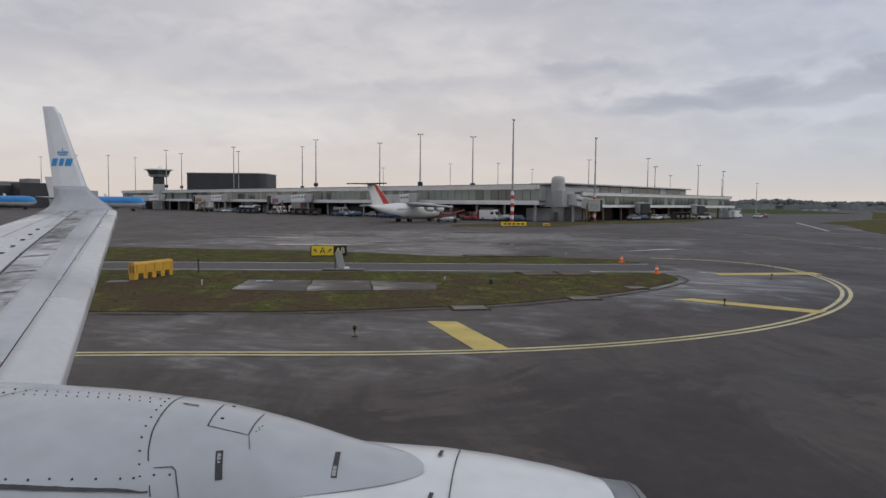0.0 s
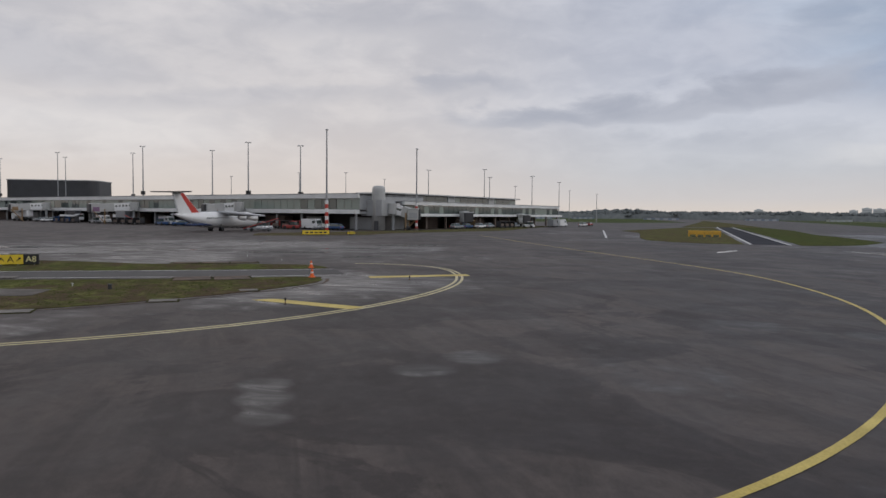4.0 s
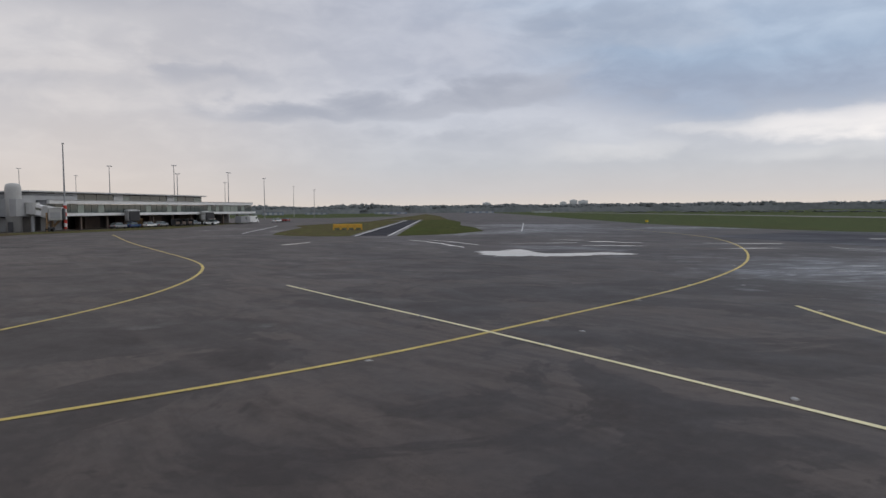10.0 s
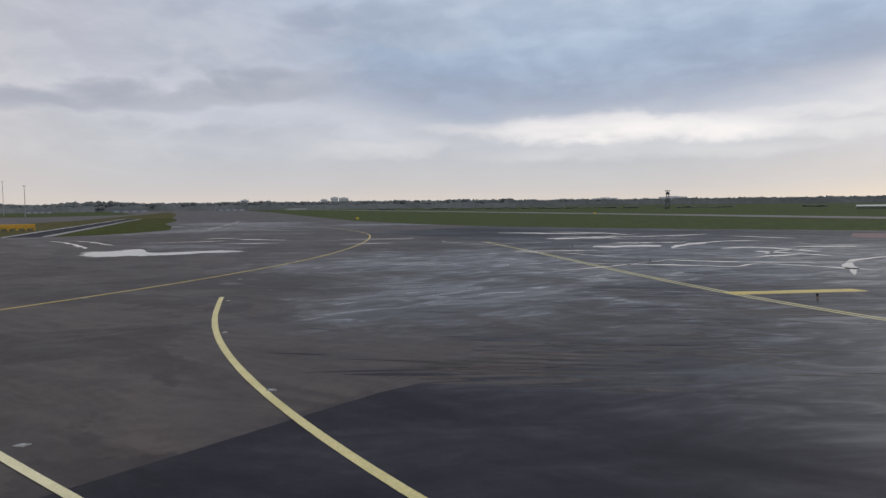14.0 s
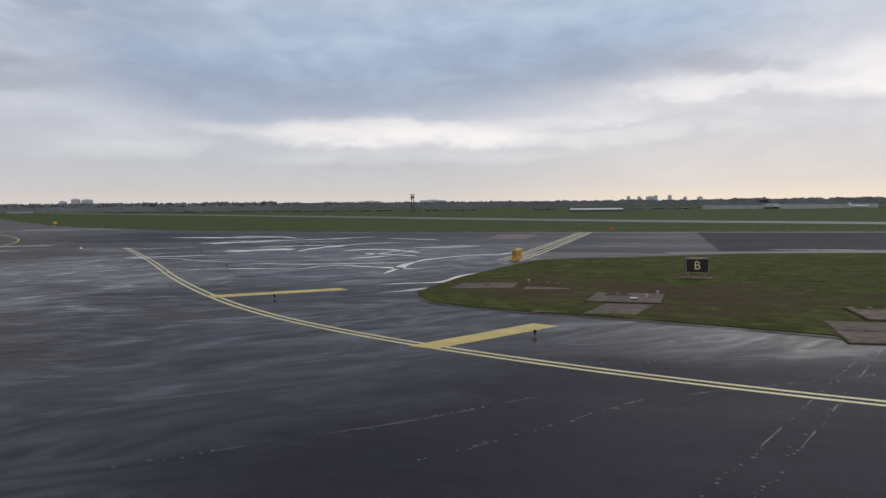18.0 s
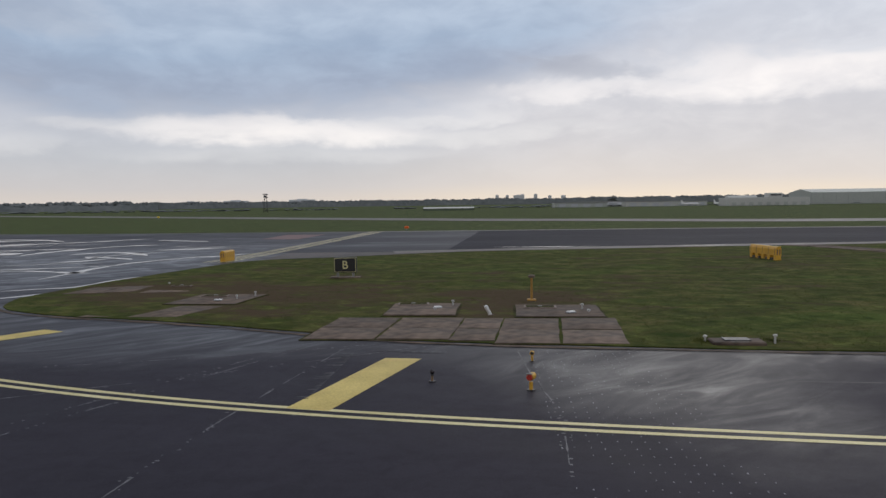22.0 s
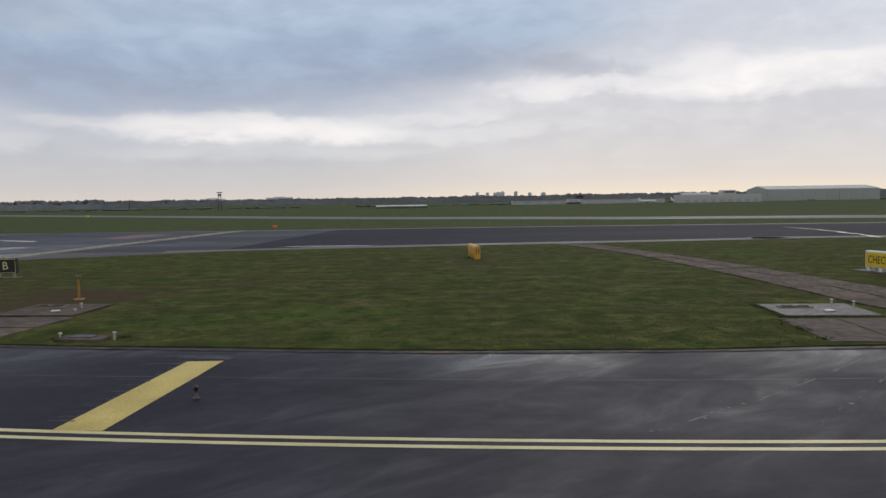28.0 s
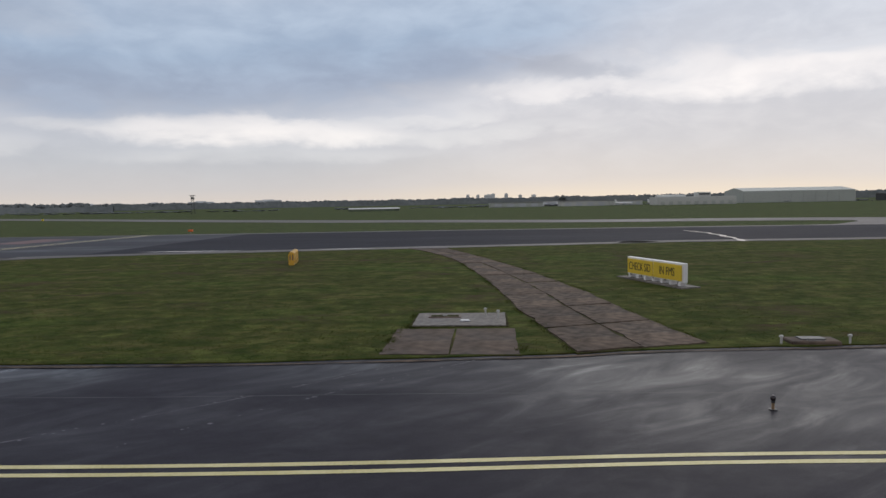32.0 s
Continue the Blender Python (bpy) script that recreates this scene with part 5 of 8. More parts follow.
van(k_d(99, 6), TURN_A + 181, CAR_WHITE, "white van parked by the undercroft")
van(k_d(118, 8), TURN_A + 90, CAR_WHITE, "white panel van facing the pier")
car(k_d(126, 7), TURN_A, CAR_BLUE, "dark blue car at the foot of the bridge")
car(k_d(136, 7), TURN_A + 9, CAR_GREY, "silver car at the foot of the bridge")
truck(k_d(146, 9), TURN_A + 20, CAR_WHITE, "white box-bodied catering truck by the blue airliner")
# along the low pier
vB = (-0.6260, 0.7798)
nB = (0.7798, 0.6260)
m_d = lambda k, d: (-248.18 + vB[0] * 0.868 * k + nB[0] * d, 12.50 + vB[1] * 0.868 * k + nB[1] * d, 0)
for k, d, f, m, lab in ((20, 5, car, CAR_GREY, "silver car beside the low pier"), (28, 4, car, CAR_BLUE, "dark blue car beside the low pier"), (34, 5, car, CAR_WHITE, "white car beside the low pier"), (40, 5, car, CAR_GREY, "silver car in a row of parked cars"),
                        (58, 5, car, CAR_GREY, "grey car beside the bridge leg"), (70, 5, car, CAR_WHITE, "white car near the end of the pier"), (96, 6, van, CAR_WHITE, "white van near the end of the pier"), (86, 7, van, CAR_GREY, "grey van near the end of the pier"), (110, 9, car, CAR_WHITE, "small white car at the end of the pier"), (126, 6, car, CAR_RED, "red car on the far apron")):
    f(m_d(k, d), TURN_B + random.uniform(-8, 8), m, lab)
for k in (46, 49.5, 53):
    dolly(m_d(k, 6), TURN_B, DARK_STEEL, "dark canopied baggage cart in a parked train")


# tugs and loose carts round the nose of the jet
def tug(at, turn, mat, label):
    t = thing("aircraft_tug", at, turn, label, "tug", "apron vehicles")
    part("body", box(bmesh.new(), (0, 0, 0.62), (3.6, 1.8, 0.7), 0, 0.12), mat, t)
    part("cab", box(bmesh.new(), (-0.7, 0, 1.35), (1.2, 1.5, 0.9), 0, 0.1), GLASS, t)
    part("cab_roof", box(bmesh.new(), (-0.7, 0, 1.84), (1.35, 1.6, 0.1), 0, 0.03), mat, t)
    for x in (-1.15, 1.15):
        for s in (-1, 1):
            part("wheel", tube(bmesh.new(), (x, s * 0.95, 0.42), (x, s * 0.6, 0.42), 0.42, seg=12), BLACK, t)
    part("beacon", tube(bmesh.new(), (-0.7, 0, 1.89), (-0.7, 0, 2.02), 0.07, seg=8), ORANGE, t)
    return t


def loader(at, turn, label):
    t = thing("belt_loader", at, turn, label, "belt loader", "apron vehicles")
    part("chassis", box(bmesh.new(), (0, 0, 0.6), (5.2, 1.6, 0.4), 0, 0.06), CAR_GREY, t)
    part("belt", box(bmesh.new(), (0.2, 0, 1.45), (7.4, 0.9, 0.22), 0, 0.04, (0, -17)), DARK_STEEL, t)
    part("side_rail", box(bmesh.new(), (0.2, 0.5, 1.62), (7.4, 0.06, 0.16), 0, 0, (0, -17)), RED, t)
    part("strut", box(bmesh.new(), (1.8, 0, 1.2), (0.16, 0.8, 1.2)), STEEL, t)
    for x in (-1.7, 1.7):
        for s in (-1, 1):
            part("wheel", tube(bmesh.new(), (x, s * 0.8, 0.4), (x, s * 0.5, 0.4), 0.4, seg=12), BLACK, t)
    return t


tug((-238.75, -21.07, 0), 138.5, CAR_WHITE, "white pushback tug at the nose of the regional jet")
tug(k_d(13, 9), TURN_A + 20, CAR_RED, "red baggage tug by the parked cart train")
tug(k_d(64, 9), TURN_A + 185, CAR_BLUE, "blue baggage tug in the undercroft")
tug(k_d(97, 10), TURN_A + 5, CAR_GREY, "grey baggage tug near the purple cab")
tug(m_d(62, 8), TURN_B + 100, CAR_WHITE, "white tug standing beside the low pier")
loader((-230.34, -22.57, 0), 85.3, "belt loader with a red rail parked by the regional jet")
loader(k_d(79, 8), TURN_A + 8, "belt loader with a red rail parked by the pier")
loader(k_d(112, 9), TURN_A + 190, "belt loader with a red rail beside the bridge")
for i in range(5):
    dolly(k_d(28 + 3.3 * i, 11 + 0.2 * i), TURN_A + 4, CAR_RED if i == 1 else DARK_STEEL, "canopied baggage cart in the train behind the jet")
for i in range(4):
    dolly(k_d(103 + 3.3 * i, 13), TURN_A - 3, CAR_BLUE if i % 2 else DARK_STEEL, "blue-sided baggage cart in a parked train")
for k, d, m, lab in ((56, 9, CAR_BLUE, "dark blue estate car parked on the apron"), (82, 6, CAR_WHITE, "white hatchback parked by the bridge"), (128, 9, CAR_WHITE, "white saloon car parked on the apron"), (132.5, 9.3, CAR_GREY, "silver saloon car parked on the apron"), (4, 8, CAR_GREY, "silver car beside the banded mast")):
    car(k_d(k, d), TURN_A + 80 + random.uniform(-10, 10), m, lab)
car(k_d(1, 7), TURN_A + 5, CAR_BLUE, "small blue car beside the banded mast")
truck(k_d(120, 4), TURN_A + 180, DARK_STEEL, "dark box-bodied catering truck under the pier")

# ---- distance ----
# the hazy_ colours have distance haze mixed in, not only the cladding's own tone
BLUE_HALL = material("hazy_blue_cladding", (0.22, 0.26, 0.31), 0.7, vary=0.06, scale=0.05, fine=0.5)
HANGAR_GREY = material("hangar_cladding", (0.36, 0.385, 0.365), 0.6, vary=0.05, scale=0.05, fine=0.6)
HANGAR_PALE = material("hangar_gable", (0.46, 0.47, 0.45), 0.6, vary=0.05, scale=0.05, fine=0.6)
FAR_PANE = material("hazy_window", (0.42, 0.44, 0.47), 0.6, vary=0.05)
FAR_GREY = material("hazy_concrete", (0.62, 0.64, 0.66), 0.8, vary=0.06, scale=0.05, fine=0.5)
# distance haze is put into this pale grey-blue foliage colour
LEAF_FAR = material("hazy_bare_wood", (0.135, 0.150, 0.152), 0.95, vary=0.10, scale=0.02, fine=0.2, second=(0.160, 0.172, 0.172), spec=0.05)


def hangar(at, turn, length, width, eave, ridge, label, shift=0.0):
    t = thing("hangar", at, turn, label, "hangar")
    body = [(-width / 2, 0), (width / 2, 0), (width / 2, eave), (shift, ridge), (-width / 2, eave)]
    part("wall", loft(bmesh.new(), [[(0, y, z) for y, z in body], [(length, y, z) for y, z in body]]), HANGAR_GREY, t)
    part("gable", prism_yz(body, length, 0.4), HANGAR_PALE, t, "paler end gable")
    for i in range(int(length // 12)):
        part("door_leaf", box(bmesh.new(), (6 + i * 12, -width / 2 - 0.15, eave * 0.44), (11.6, 0.3, eave * 0.86)), HANGAR_GREY, t)
    return t


def prism_yz(body, x, d):
    return loft(bmesh.new(), [[(x, y, z) for y, z in body], [(x + d, y, z) for y, z in body]])


t = hangar((165.5, 498.8, 0), 5, 112, 46, 11.6, 15.0, "huge grey-green aircraft hangar with a pale gable", 0)
t.scale = (0.67,) * 3
t = thing("cargo_building", (98.4, 439, 0), 5, "long white cargo building with a rooftop office", "building")
t.scale = (0.67,) * 3
part("wall", box(bmesh.new(), (35, 0, 3.6), (71, 24, 7.2), 0, 0.2), HANGAR_PALE, t)
part("roof_office", box(bmesh.new(), (44, 0, 9.1), (12, 10, 3.8), 0, 0.2), HANGAR_PALE, t)
part("office_window", box(bmesh.new(), (44, -5.1, 9.3), (9.6, 0.2, 1.3)), DARK_CLAD, t)
part("roof_vault", tube(bmesh.new(), (2, 0, 5.2), (28, 0, 5.2), 3.9, seg=20), HANGAR_PALE, t)
for k in range(9):
    part("dock_door", box(bmesh.new(), (4 + k * 7.6, -12.1, 1.6), (3.6, 0.3, 3.0)), HANGAR_GREY, t)
FAR_GRASS_WALL = material("green_glass_wall", (0.10, 0.13, 0.085), 0.6, vary=0.2, scale=0.2, fine=2)
t = thing("glasshouse", (-75.8, 371.8, 0), 6, "long low white glasshouse roof in the field", "greenhouse")
t.scale = (0.67,) * 3
part("roof", loft(bmesh.new(), [[(0, -6, 1.7), (0, 6, 1.7), (0, 0, 2.7)], [(40, -6, 1.7), (40, 6, 1.7), (40, 0, 2.7)]]), HANGAR_PALE, t)
part("wall", box(bmesh.new(), (20, 0, 0.85), (40, 11.6, 1.7)), FAR_GRASS_WALL, t, "algae-green glass wall")
for x, y, w, h, m in ((44.7, 474.2, 48, 4.6, HANGAR_PALE), (-1.5, 470.4, 52, 4.4, HANGAR_GREY), (81.7, 492.1, 30, 4.5, HANGAR_PALE), (264.7, 503.4, 60, 7, DARK_CLAD), (24, 507, 70, 5, FAR_GREY)):
    t = thing("depot", (x, y, 0), 6, "low flat-roofed airfield depot", "building")
    t.scale = (0.67,) * 3
    part("wall", box(bmesh.new(), (w / 2, 0, h / 2), (w, 14, h), 0, 0.1), m, t)
    part("roof", box(bmesh.new(), (w / 2, 0, h + 0.2), (w + 1, 15, 0.4)), ROOF_GREY, t)
    for k in range(4):
        part("door", box(bmesh.new(), (w * (0.15 + 0.23 * k), -7.1, h * 0.4), (w * 0.13, 0.2, h * 0.75)), FAR_PANE, t)
for x, y, w, h in ((-56.6, 1805, 8, 22), (-31.2, 1806.9, 8, 21), (-4.5, 1808.7, 22, 21), (7.3, 1810.3, 10, 23), (40.5, 1810.9, 9, 23), (76.1, 1813.5, 9, 19), (110.3, 1816.2, 12, 19), (-1102.9, 1125, 14, 18), (-1091.2, 1144.6, 16, 22), (-1079.9, 1162.1, 20, 21), (-1196.7, 989.3, 16, 18), (-891.6, 1080.9, 34, 11), (-825.6, 1179.7, 40, 11.5), (-783.9, 1265.3, 30, 12), (-759.8, 1304.4, 24, 12), (-539.7, 1294.6, 46, 13), (-424, 1335, 50, 14), (-617.5, 1271.5, 30, 12), (-950.5, 485, 40, 8), (-953.6, 553.8, 30, 7)):
    t = thing("tower_block", (x, y, 0), math.degrees(math.atan2(y, x)) + 90, "hazy grey flat block far beyond the trees", "building", "far blocks")
    part("wall", box(bmesh.new(), (0, 0, h / 2), (w, 12, h), 0, 0.1), FAR_GREY, t)
    part("roof_plant", box(bmesh.new(), (0, 0, h + 0.7), (w * 0.4, 6, 1.4)), FAR_GREY, t)
    for z in range(4):
        for s in (-1, 1):
            part("window_row", box(bmesh.new(), (0, s * 6.05, h * (0.3 + 0.17 * z)), (w * 0.86, 0.12, h * 0.06)), FAR_PANE, t)

for x, y, w, h, m, lab in ((-719.4, 284.2, 30, 4.6, BLUE_HALL, "low hazy blue shed across the far apron"), (-735.5, 340, 34, 3.4, BLUE_HALL, "low hazy grey shed across the far apron"), (-689.2, 402.7, 50, 3.2, BLUE_HALL, "low grey-blue shed across the far apron"), (-641.5, 485, 44, 3.4, BLUE_HALL, "low hazy grey shed across the far apron"), (-589.4, 526.6, 30, 3.4, HANGAR_GREY, "low pale shed across the far apron")):
    t = thing("depot", (x, y, 0), 62, lab, "building")
    t.scale = (0.67,) * 3
    part("wall", box(bmesh.new(), (0, 0, h / 2), (w, 12, h), 0, 0.1), m, t)
    part("roof", box(bmesh.new(), (0, 0, h + 0.15), (w + 1, 13, 0.3)), ROOF_GREY, t)
    for k in range(4):
        part("door", box(bmesh.new(), (w * (-0.36 + 0.24 * k), -6.05, h * 0.4), (w * 0.13, 0.2, h * 0.75)), FAR_PANE, t)

t = thing("radar_tower", (-165.8, 383.9, 0), 25, "open steel lattice radar tower with a broad head", "radar tower")
t.scale = (0.62,) * 3
for sx in (-1, 1):
    for sy in (-1, 1):
        part("leg", tube(bmesh.new(), (sx * 1.7, sy * 1.7, 0), (sx * 0.9, sy * 0.9, 13.4), 0.22, 0.16, 6), DARK_STEEL, t)
for i in range(5):
    z0, z1 = i * 2.7, i * 2.7 + 2.7
    a, b = 1.7 - 0.06 * z0, 1.7 - 0.06 * z1
    for s in (-1, 1):
        part("brace", tube(bmesh.new(), (-a, s * a, z0), (b, s * b, z1), 0.1, seg=5), DARK_STEEL, t)
        part("brace", tube(bmesh.new(), (s * a, -a, z0), (s * b, b, z1), 0.1, seg=5), DARK_STEEL, t)
part("platform", box(bmesh.new(), (0, 0, 13.5), (3.8, 3.8, 0.5)), DARK_STEEL, t)
part("cabin", box(bmesh.new(), (0, 0, 14.5), (2.6, 2.6, 1.6), 0, 0.1), DARK_CLAD, t)
part("antenna", box(bmesh.new(), (0, 0, 16.3), (4.8, 0.6, 0.9), 20, 0.1), DARK_CLAD, t)
t = thing("localizer_array", (142, 545, 0), 5, "row of red and white striped antenna posts in the field", "antenna")
t.scale = (1.2,) * 3
for i in range(6):
    part("post", tube(bmesh.new(), (i * 1.0, 0, 0), (i * 1.0, 0, 2.6), 0.13, seg=6), RED if i % 2 else WHITE_PAINT, t)
part("rail", box(bmesh.new(), (2.5, 0, 1.4), (6, 0.12, 0.12)), WHITE_PAINT, t)


def crowns(name, trees, mat, label, seed, haze_wall=()):
    """Far woods: clumps of ragged crowns on short boles, one joined mesh."""
    rng = random.Random(seed)
    verts, faces = [], []
    ico = bmesh.new()
    bmesh.ops.create_icosphere(ico, subdivisions=1, radius=1)
    base = [v.co.copy() for v in ico.verts]
    tri = [[v.index for v in f.verts] for f in ico.faces]
    ico.free()
    for x, y, h, w in trees:
        for _ in range(4):
            ox, oy, oz = rng.gauss(0, w * 0.5), rng.gauss(0, w * 0.4), h * rng.uniform(0.22, 0.74)
            r = w * rng.uniform(0.3, 0.52)
            n = len(verts)
            for v in base:
                k = rng.uniform(0.68, 1.28)
                verts.append((x + ox + v.x * r * k, y + oy + v.y * r * k, max(-0.2, min(h, oz + v.z * h * 0.3 * k))))
            faces += [[n + i for i in f] for f in tri]
        n = len(verts)
        for s, t_ in ((-0.3, 0), (0.3, 0), (0.3, h * 0.6), (-0.3, h * 0.6)):
            verts.append((x + s * 1.2, y, t_))
        faces.append([n, n + 1, n + 2, n + 3])
    # added wall before the crowns: hides their dark gaps for an even, hazy belt
    for d0, a0, a1, h0 in haze_wall:
        n = len(verts)
        m = int((a1 - a0) * 6)
        for i in range(m + 1):
            a = radians(a0 + (a1 - a0) * i / m)
            h = h0 * (0.85 + 0.4 * noise.noise(Vector((math.degrees(a) * 0.9, d0, 0))) + 0.12 * noise.noise(Vector((math.degrees(a) * 4.0, d0, 3))))
            for d, z in ((d0, -0.5), (d0 + 6, h), (d0 + 20, h * 0.9), (d0 + 30, -0.5)):
                verts.append((-50 + d * math.cos(a), d * math.sin(a), z))
        faces += [[n + 4 * i + k, n + 4 * i + k + 1, n + 4 * i + k + 5, n + 4 * i + k + 4] for i in range(m) for k in range(3)]
    me = bpy.data.meshes.new(name)
    me.from_pydata(verts, [], faces)
    me.materials.append(mat)
    return tagged(new(name, me), label, "woods", "", "stuff")


rng = random.Random(5)
wood = []
for i in range(3600):
    az = radians(rng.uniform(18, 172))
    d = rng.uniform(1180, 1420) * (0.78 if math.degrees(az) > 118 else 1.0)
    swell = 0.75 + 0.5 * (0.5 + 0.5 * noise.noise(Vector((math.degrees(az) * 0.25, 3.1, 0))))
    wood.append((-50 + d * math.cos(az), d * math.sin(az), rng.uniform(9.4, 12.2) * swell, rng.uniform(6, 12)))
for i in range(500):
    az = radians(rng.uniform(150, 182))
    d = rng.uniform(900, 1050)
    wood.append((-50 + d * math.cos(az), d * math.sin(az), rng.uniform(4.5, 8), rng.uniform(6, 11)))
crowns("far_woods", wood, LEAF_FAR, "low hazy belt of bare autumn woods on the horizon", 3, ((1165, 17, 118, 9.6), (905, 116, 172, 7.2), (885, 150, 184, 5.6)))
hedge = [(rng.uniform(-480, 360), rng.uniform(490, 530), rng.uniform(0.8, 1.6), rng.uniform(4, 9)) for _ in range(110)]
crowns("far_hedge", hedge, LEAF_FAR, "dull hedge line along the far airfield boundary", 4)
t = thing("copse", (67.9, 677.8, 0), 0, "rounded dark copse standing over the low roofs", "tree")
t.scale = (0.67,) * 3
bm = bmesh.new()
for i in range(60):
    a, r, z = random.uniform(0, 6.28), random.uniform(0, 6.5), random.uniform(3.5, 12)
    bmesh.ops.create_icosphere(bm, subdivisions=1, radius=random.uniform(1.2, 2.4), matrix=pose(r * math.cos(a), r * math.sin(a), z * (1 - r * 0.03)) @ Matrix.Diagonal((1.2, 1.2, random.uniform(0.6, 1), 1)))
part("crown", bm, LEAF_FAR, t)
part("trunk", tube(bmesh.new(), (0, 0, 0), (0, 0, 7), 0.7, 0.3, 8), DARK_WALL, t)
for x, y, turn in ((86.2, 470.6, 10), (107, 475.6, 30)):
    t = thing("parked_aircraft", (x, y, 0), turn, "small white aircraft parked by the far depots", "airplane")
    t.scale = (0.67,) * 3
    fuselage(t, 18, 1.1, 2.0, FUSE_WHITE, FUSE_WHITE)
    part("fin", loft(bmesh.new(), [[(-8.6, -0.1, 2.6), (-5.6, -0.1, 2.8), (-5.6, 0.1, 2.8), (-8.6, 0.1, 2.6)], [(-9.4, -0.06, 5.6), (-7.8, -0.06, 5.6), (-7.8, 0.06, 5.6), (-9.4, 0.06, 5.6)]]), FUSE_WHITE, t)
    part("wing", slab_wing([(-1.6, -8, 1.8), (-0.4, -8, 1.8), (1.8, 0, 1.5), (-0.4, 8, 1.8), (-1.6, 8, 1.8), (-1.4, 0, 1.5)], 0.2), FUSE_GREY, t)
    undercarriage(t, ((6, 0), (-0.6, -1.2), (-0.6, 1.2)), 0.35, 1.2)


# ---- signs ----
def text_part(parent, words, size, m, mat, squeeze=1.0, name="lettering", label=""):
    cu = bpy.data.curves.new(name, "FONT")
    cu.body, cu.size, cu.align_x, cu.align_y, cu.extrude = words, size, "CENTER", "CENTER", 0.004
    tmp = new(name, cu)
    me = bpy.data.meshes.new_from_object(tmp.evaluated_get(bpy.context.evaluated_depsgraph_get()))
    bpy.data.objects.remove(tmp)
    me.materials.clear()
    me.materials.append(mat)
    ob = new(name, me)
    ob.parent, ob.matrix_local = parent, m @ Matrix.Diagonal((squeeze, 1, 1, 1))
    return tagged(ob, label)


def arrow(parent, x, z, turn, size, mat, y):
    bm = bmesh.new()
    pts = [(-0.5, -0.09), (0.1, -0.09), (0.1, -0.32), (0.5, 0), (0.1, 0.32), (0.1, 0.09), (-0.5, 0.09)]
    bm.faces.new([bm.verts.new((a * size, b * size, 0)) for a, b in pts])
    ob = part("arrow", bm, mat, parent)
    ob.matrix_local = pose(x, y, z, 90, 0, 0) @ pose(0, 0, 0, 0, 0, turn)


PALE_YELLOW = material("pale_sign_legend", (0.72, 0.66, 0.34), 0.5, vary=0.04)
# yellow-and-black direction sign
a, b = Vector((-137.49, -47.19)), Vector((-137.74, -44.65))
mid, d = (a + b) / 2, b - a
t = thing("direction_sign", (mid.x, mid.y, 0), math.degrees(math.atan2(d.y, d.x)), "low yellow and black taxiway direction sign lettered A and A8", "sign")
w = d.length
part("yellow_panel", box(bmesh.new(), (-w * 0.18, 0, 0.44), (w * 0.62, 0.16, 0.68), 0, 0.02), SIGN_YELLOW, t)
part("black_panel", box(bmesh.new(), (w * 0.32, 0, 0.44), (w * 0.38, 0.16, 0.68), 0, 0.02), BLACK, t)
part("frame", box(bmesh.new(), (0, 0.03, 0.44), (w + 0.08, 0.12, 0.76), 0, 0.02), BLACK, t)
text_part(t, "A", 0.62, pose(-w * 0.18, -0.09, 0.44, 90), BLACK)
text_part(t, "A8", 0.58, pose(w * 0.32, -0.09, 0.44, 90), PALE_YELLOW)
arrow(t, -w * 0.38, 0.46, 135, 0.36, BLACK, -0.09)
arrow(t, w * 0.02, 0.46, 45, 0.36, BLACK, -0.09)
for k in (-0.4, 0, 0.4):
    part("leg", box(bmesh.new(), (w * k, 0.02, 0.04), (0.08, 0.1, 0.24)), STEEL, t)

t = thing("location_sign", (-40.43, 35.88, 0), 2.4, "black taxiway location sign with a pale yellow B", "sign")
part("panel", box(bmesh.new(), (0, 0, 0.72), (1.22, 0.26, 0.82), 0, 0.02), BLACK, t)
part("legend_border", box(bmesh.new(), (0, -0.128, 0.72), (1.16, 0.012, 0.76)), PALE_YELLOW, t)
part("legend_field", box(bmesh.new(), (0, -0.134, 0.72), (1.12, 0.012, 0.72)), BLACK, t)
text_part(t, "B", 0.62, pose(0, -0.145, 0.71, 90), PALE_YELLOW)
for k in (-0.42, 0.42):
    part("leg", box(bmesh.new(), (k, 0, 0.16), (0.1, 0.12, 0.36)), STEEL, t)
part("plinth", box(bmesh.new(), (0, 0, 0.03), (1.6, 0.7, 0.1)), CONCRETE, t)

a, b = Vector((5.75, 36.1)), Vector((7.46, 31.2))
mid, d = (a + b) / 2, b - a
t = thing("notice_sign", (mid.x, mid.y, 0), math.degrees(math.atan2(d.y, d.x)), "long yellow two-panel notice board with a white surround", "sign")
w = d.length
for k, words in ((-0.25, "CHECK SID"), (0.25, "IN FMS")):
    p = part("panel", box(bmesh.new(), (w * k, -0.16, 0.80), (w * 0.485, 0.05, 0.86), 0, 0.01), SIGN_YELLOW, t, "yellow letter panel")
    text_part(p, words, 0.66, pose(w * k, -0.19, 0.79, 90), BLACK, 0.66 if len(words) > 7 else 0.70)
part("surround", box(bmesh.new(), (0, 0, 0.80), (w + 0.1, 0.28, 1.06), 0, 0.03), WHITE_PAINT, t, "white metal surround")
for i in range(7):
    part("foot", box(bmesh.new(), (w * (i - 3) / 6.6, 0, 0.16), (0.22, 0.34, 0.26)), WHITE_PAINT, t)
part("footing", box(bmesh.new(), (0, 0, 0.05), (w + 1.0, 1.1, 0.12)), CONCRETE_PALE, t, "pale concrete strip")
t.scale = (0.9, 0.9, 0.83)
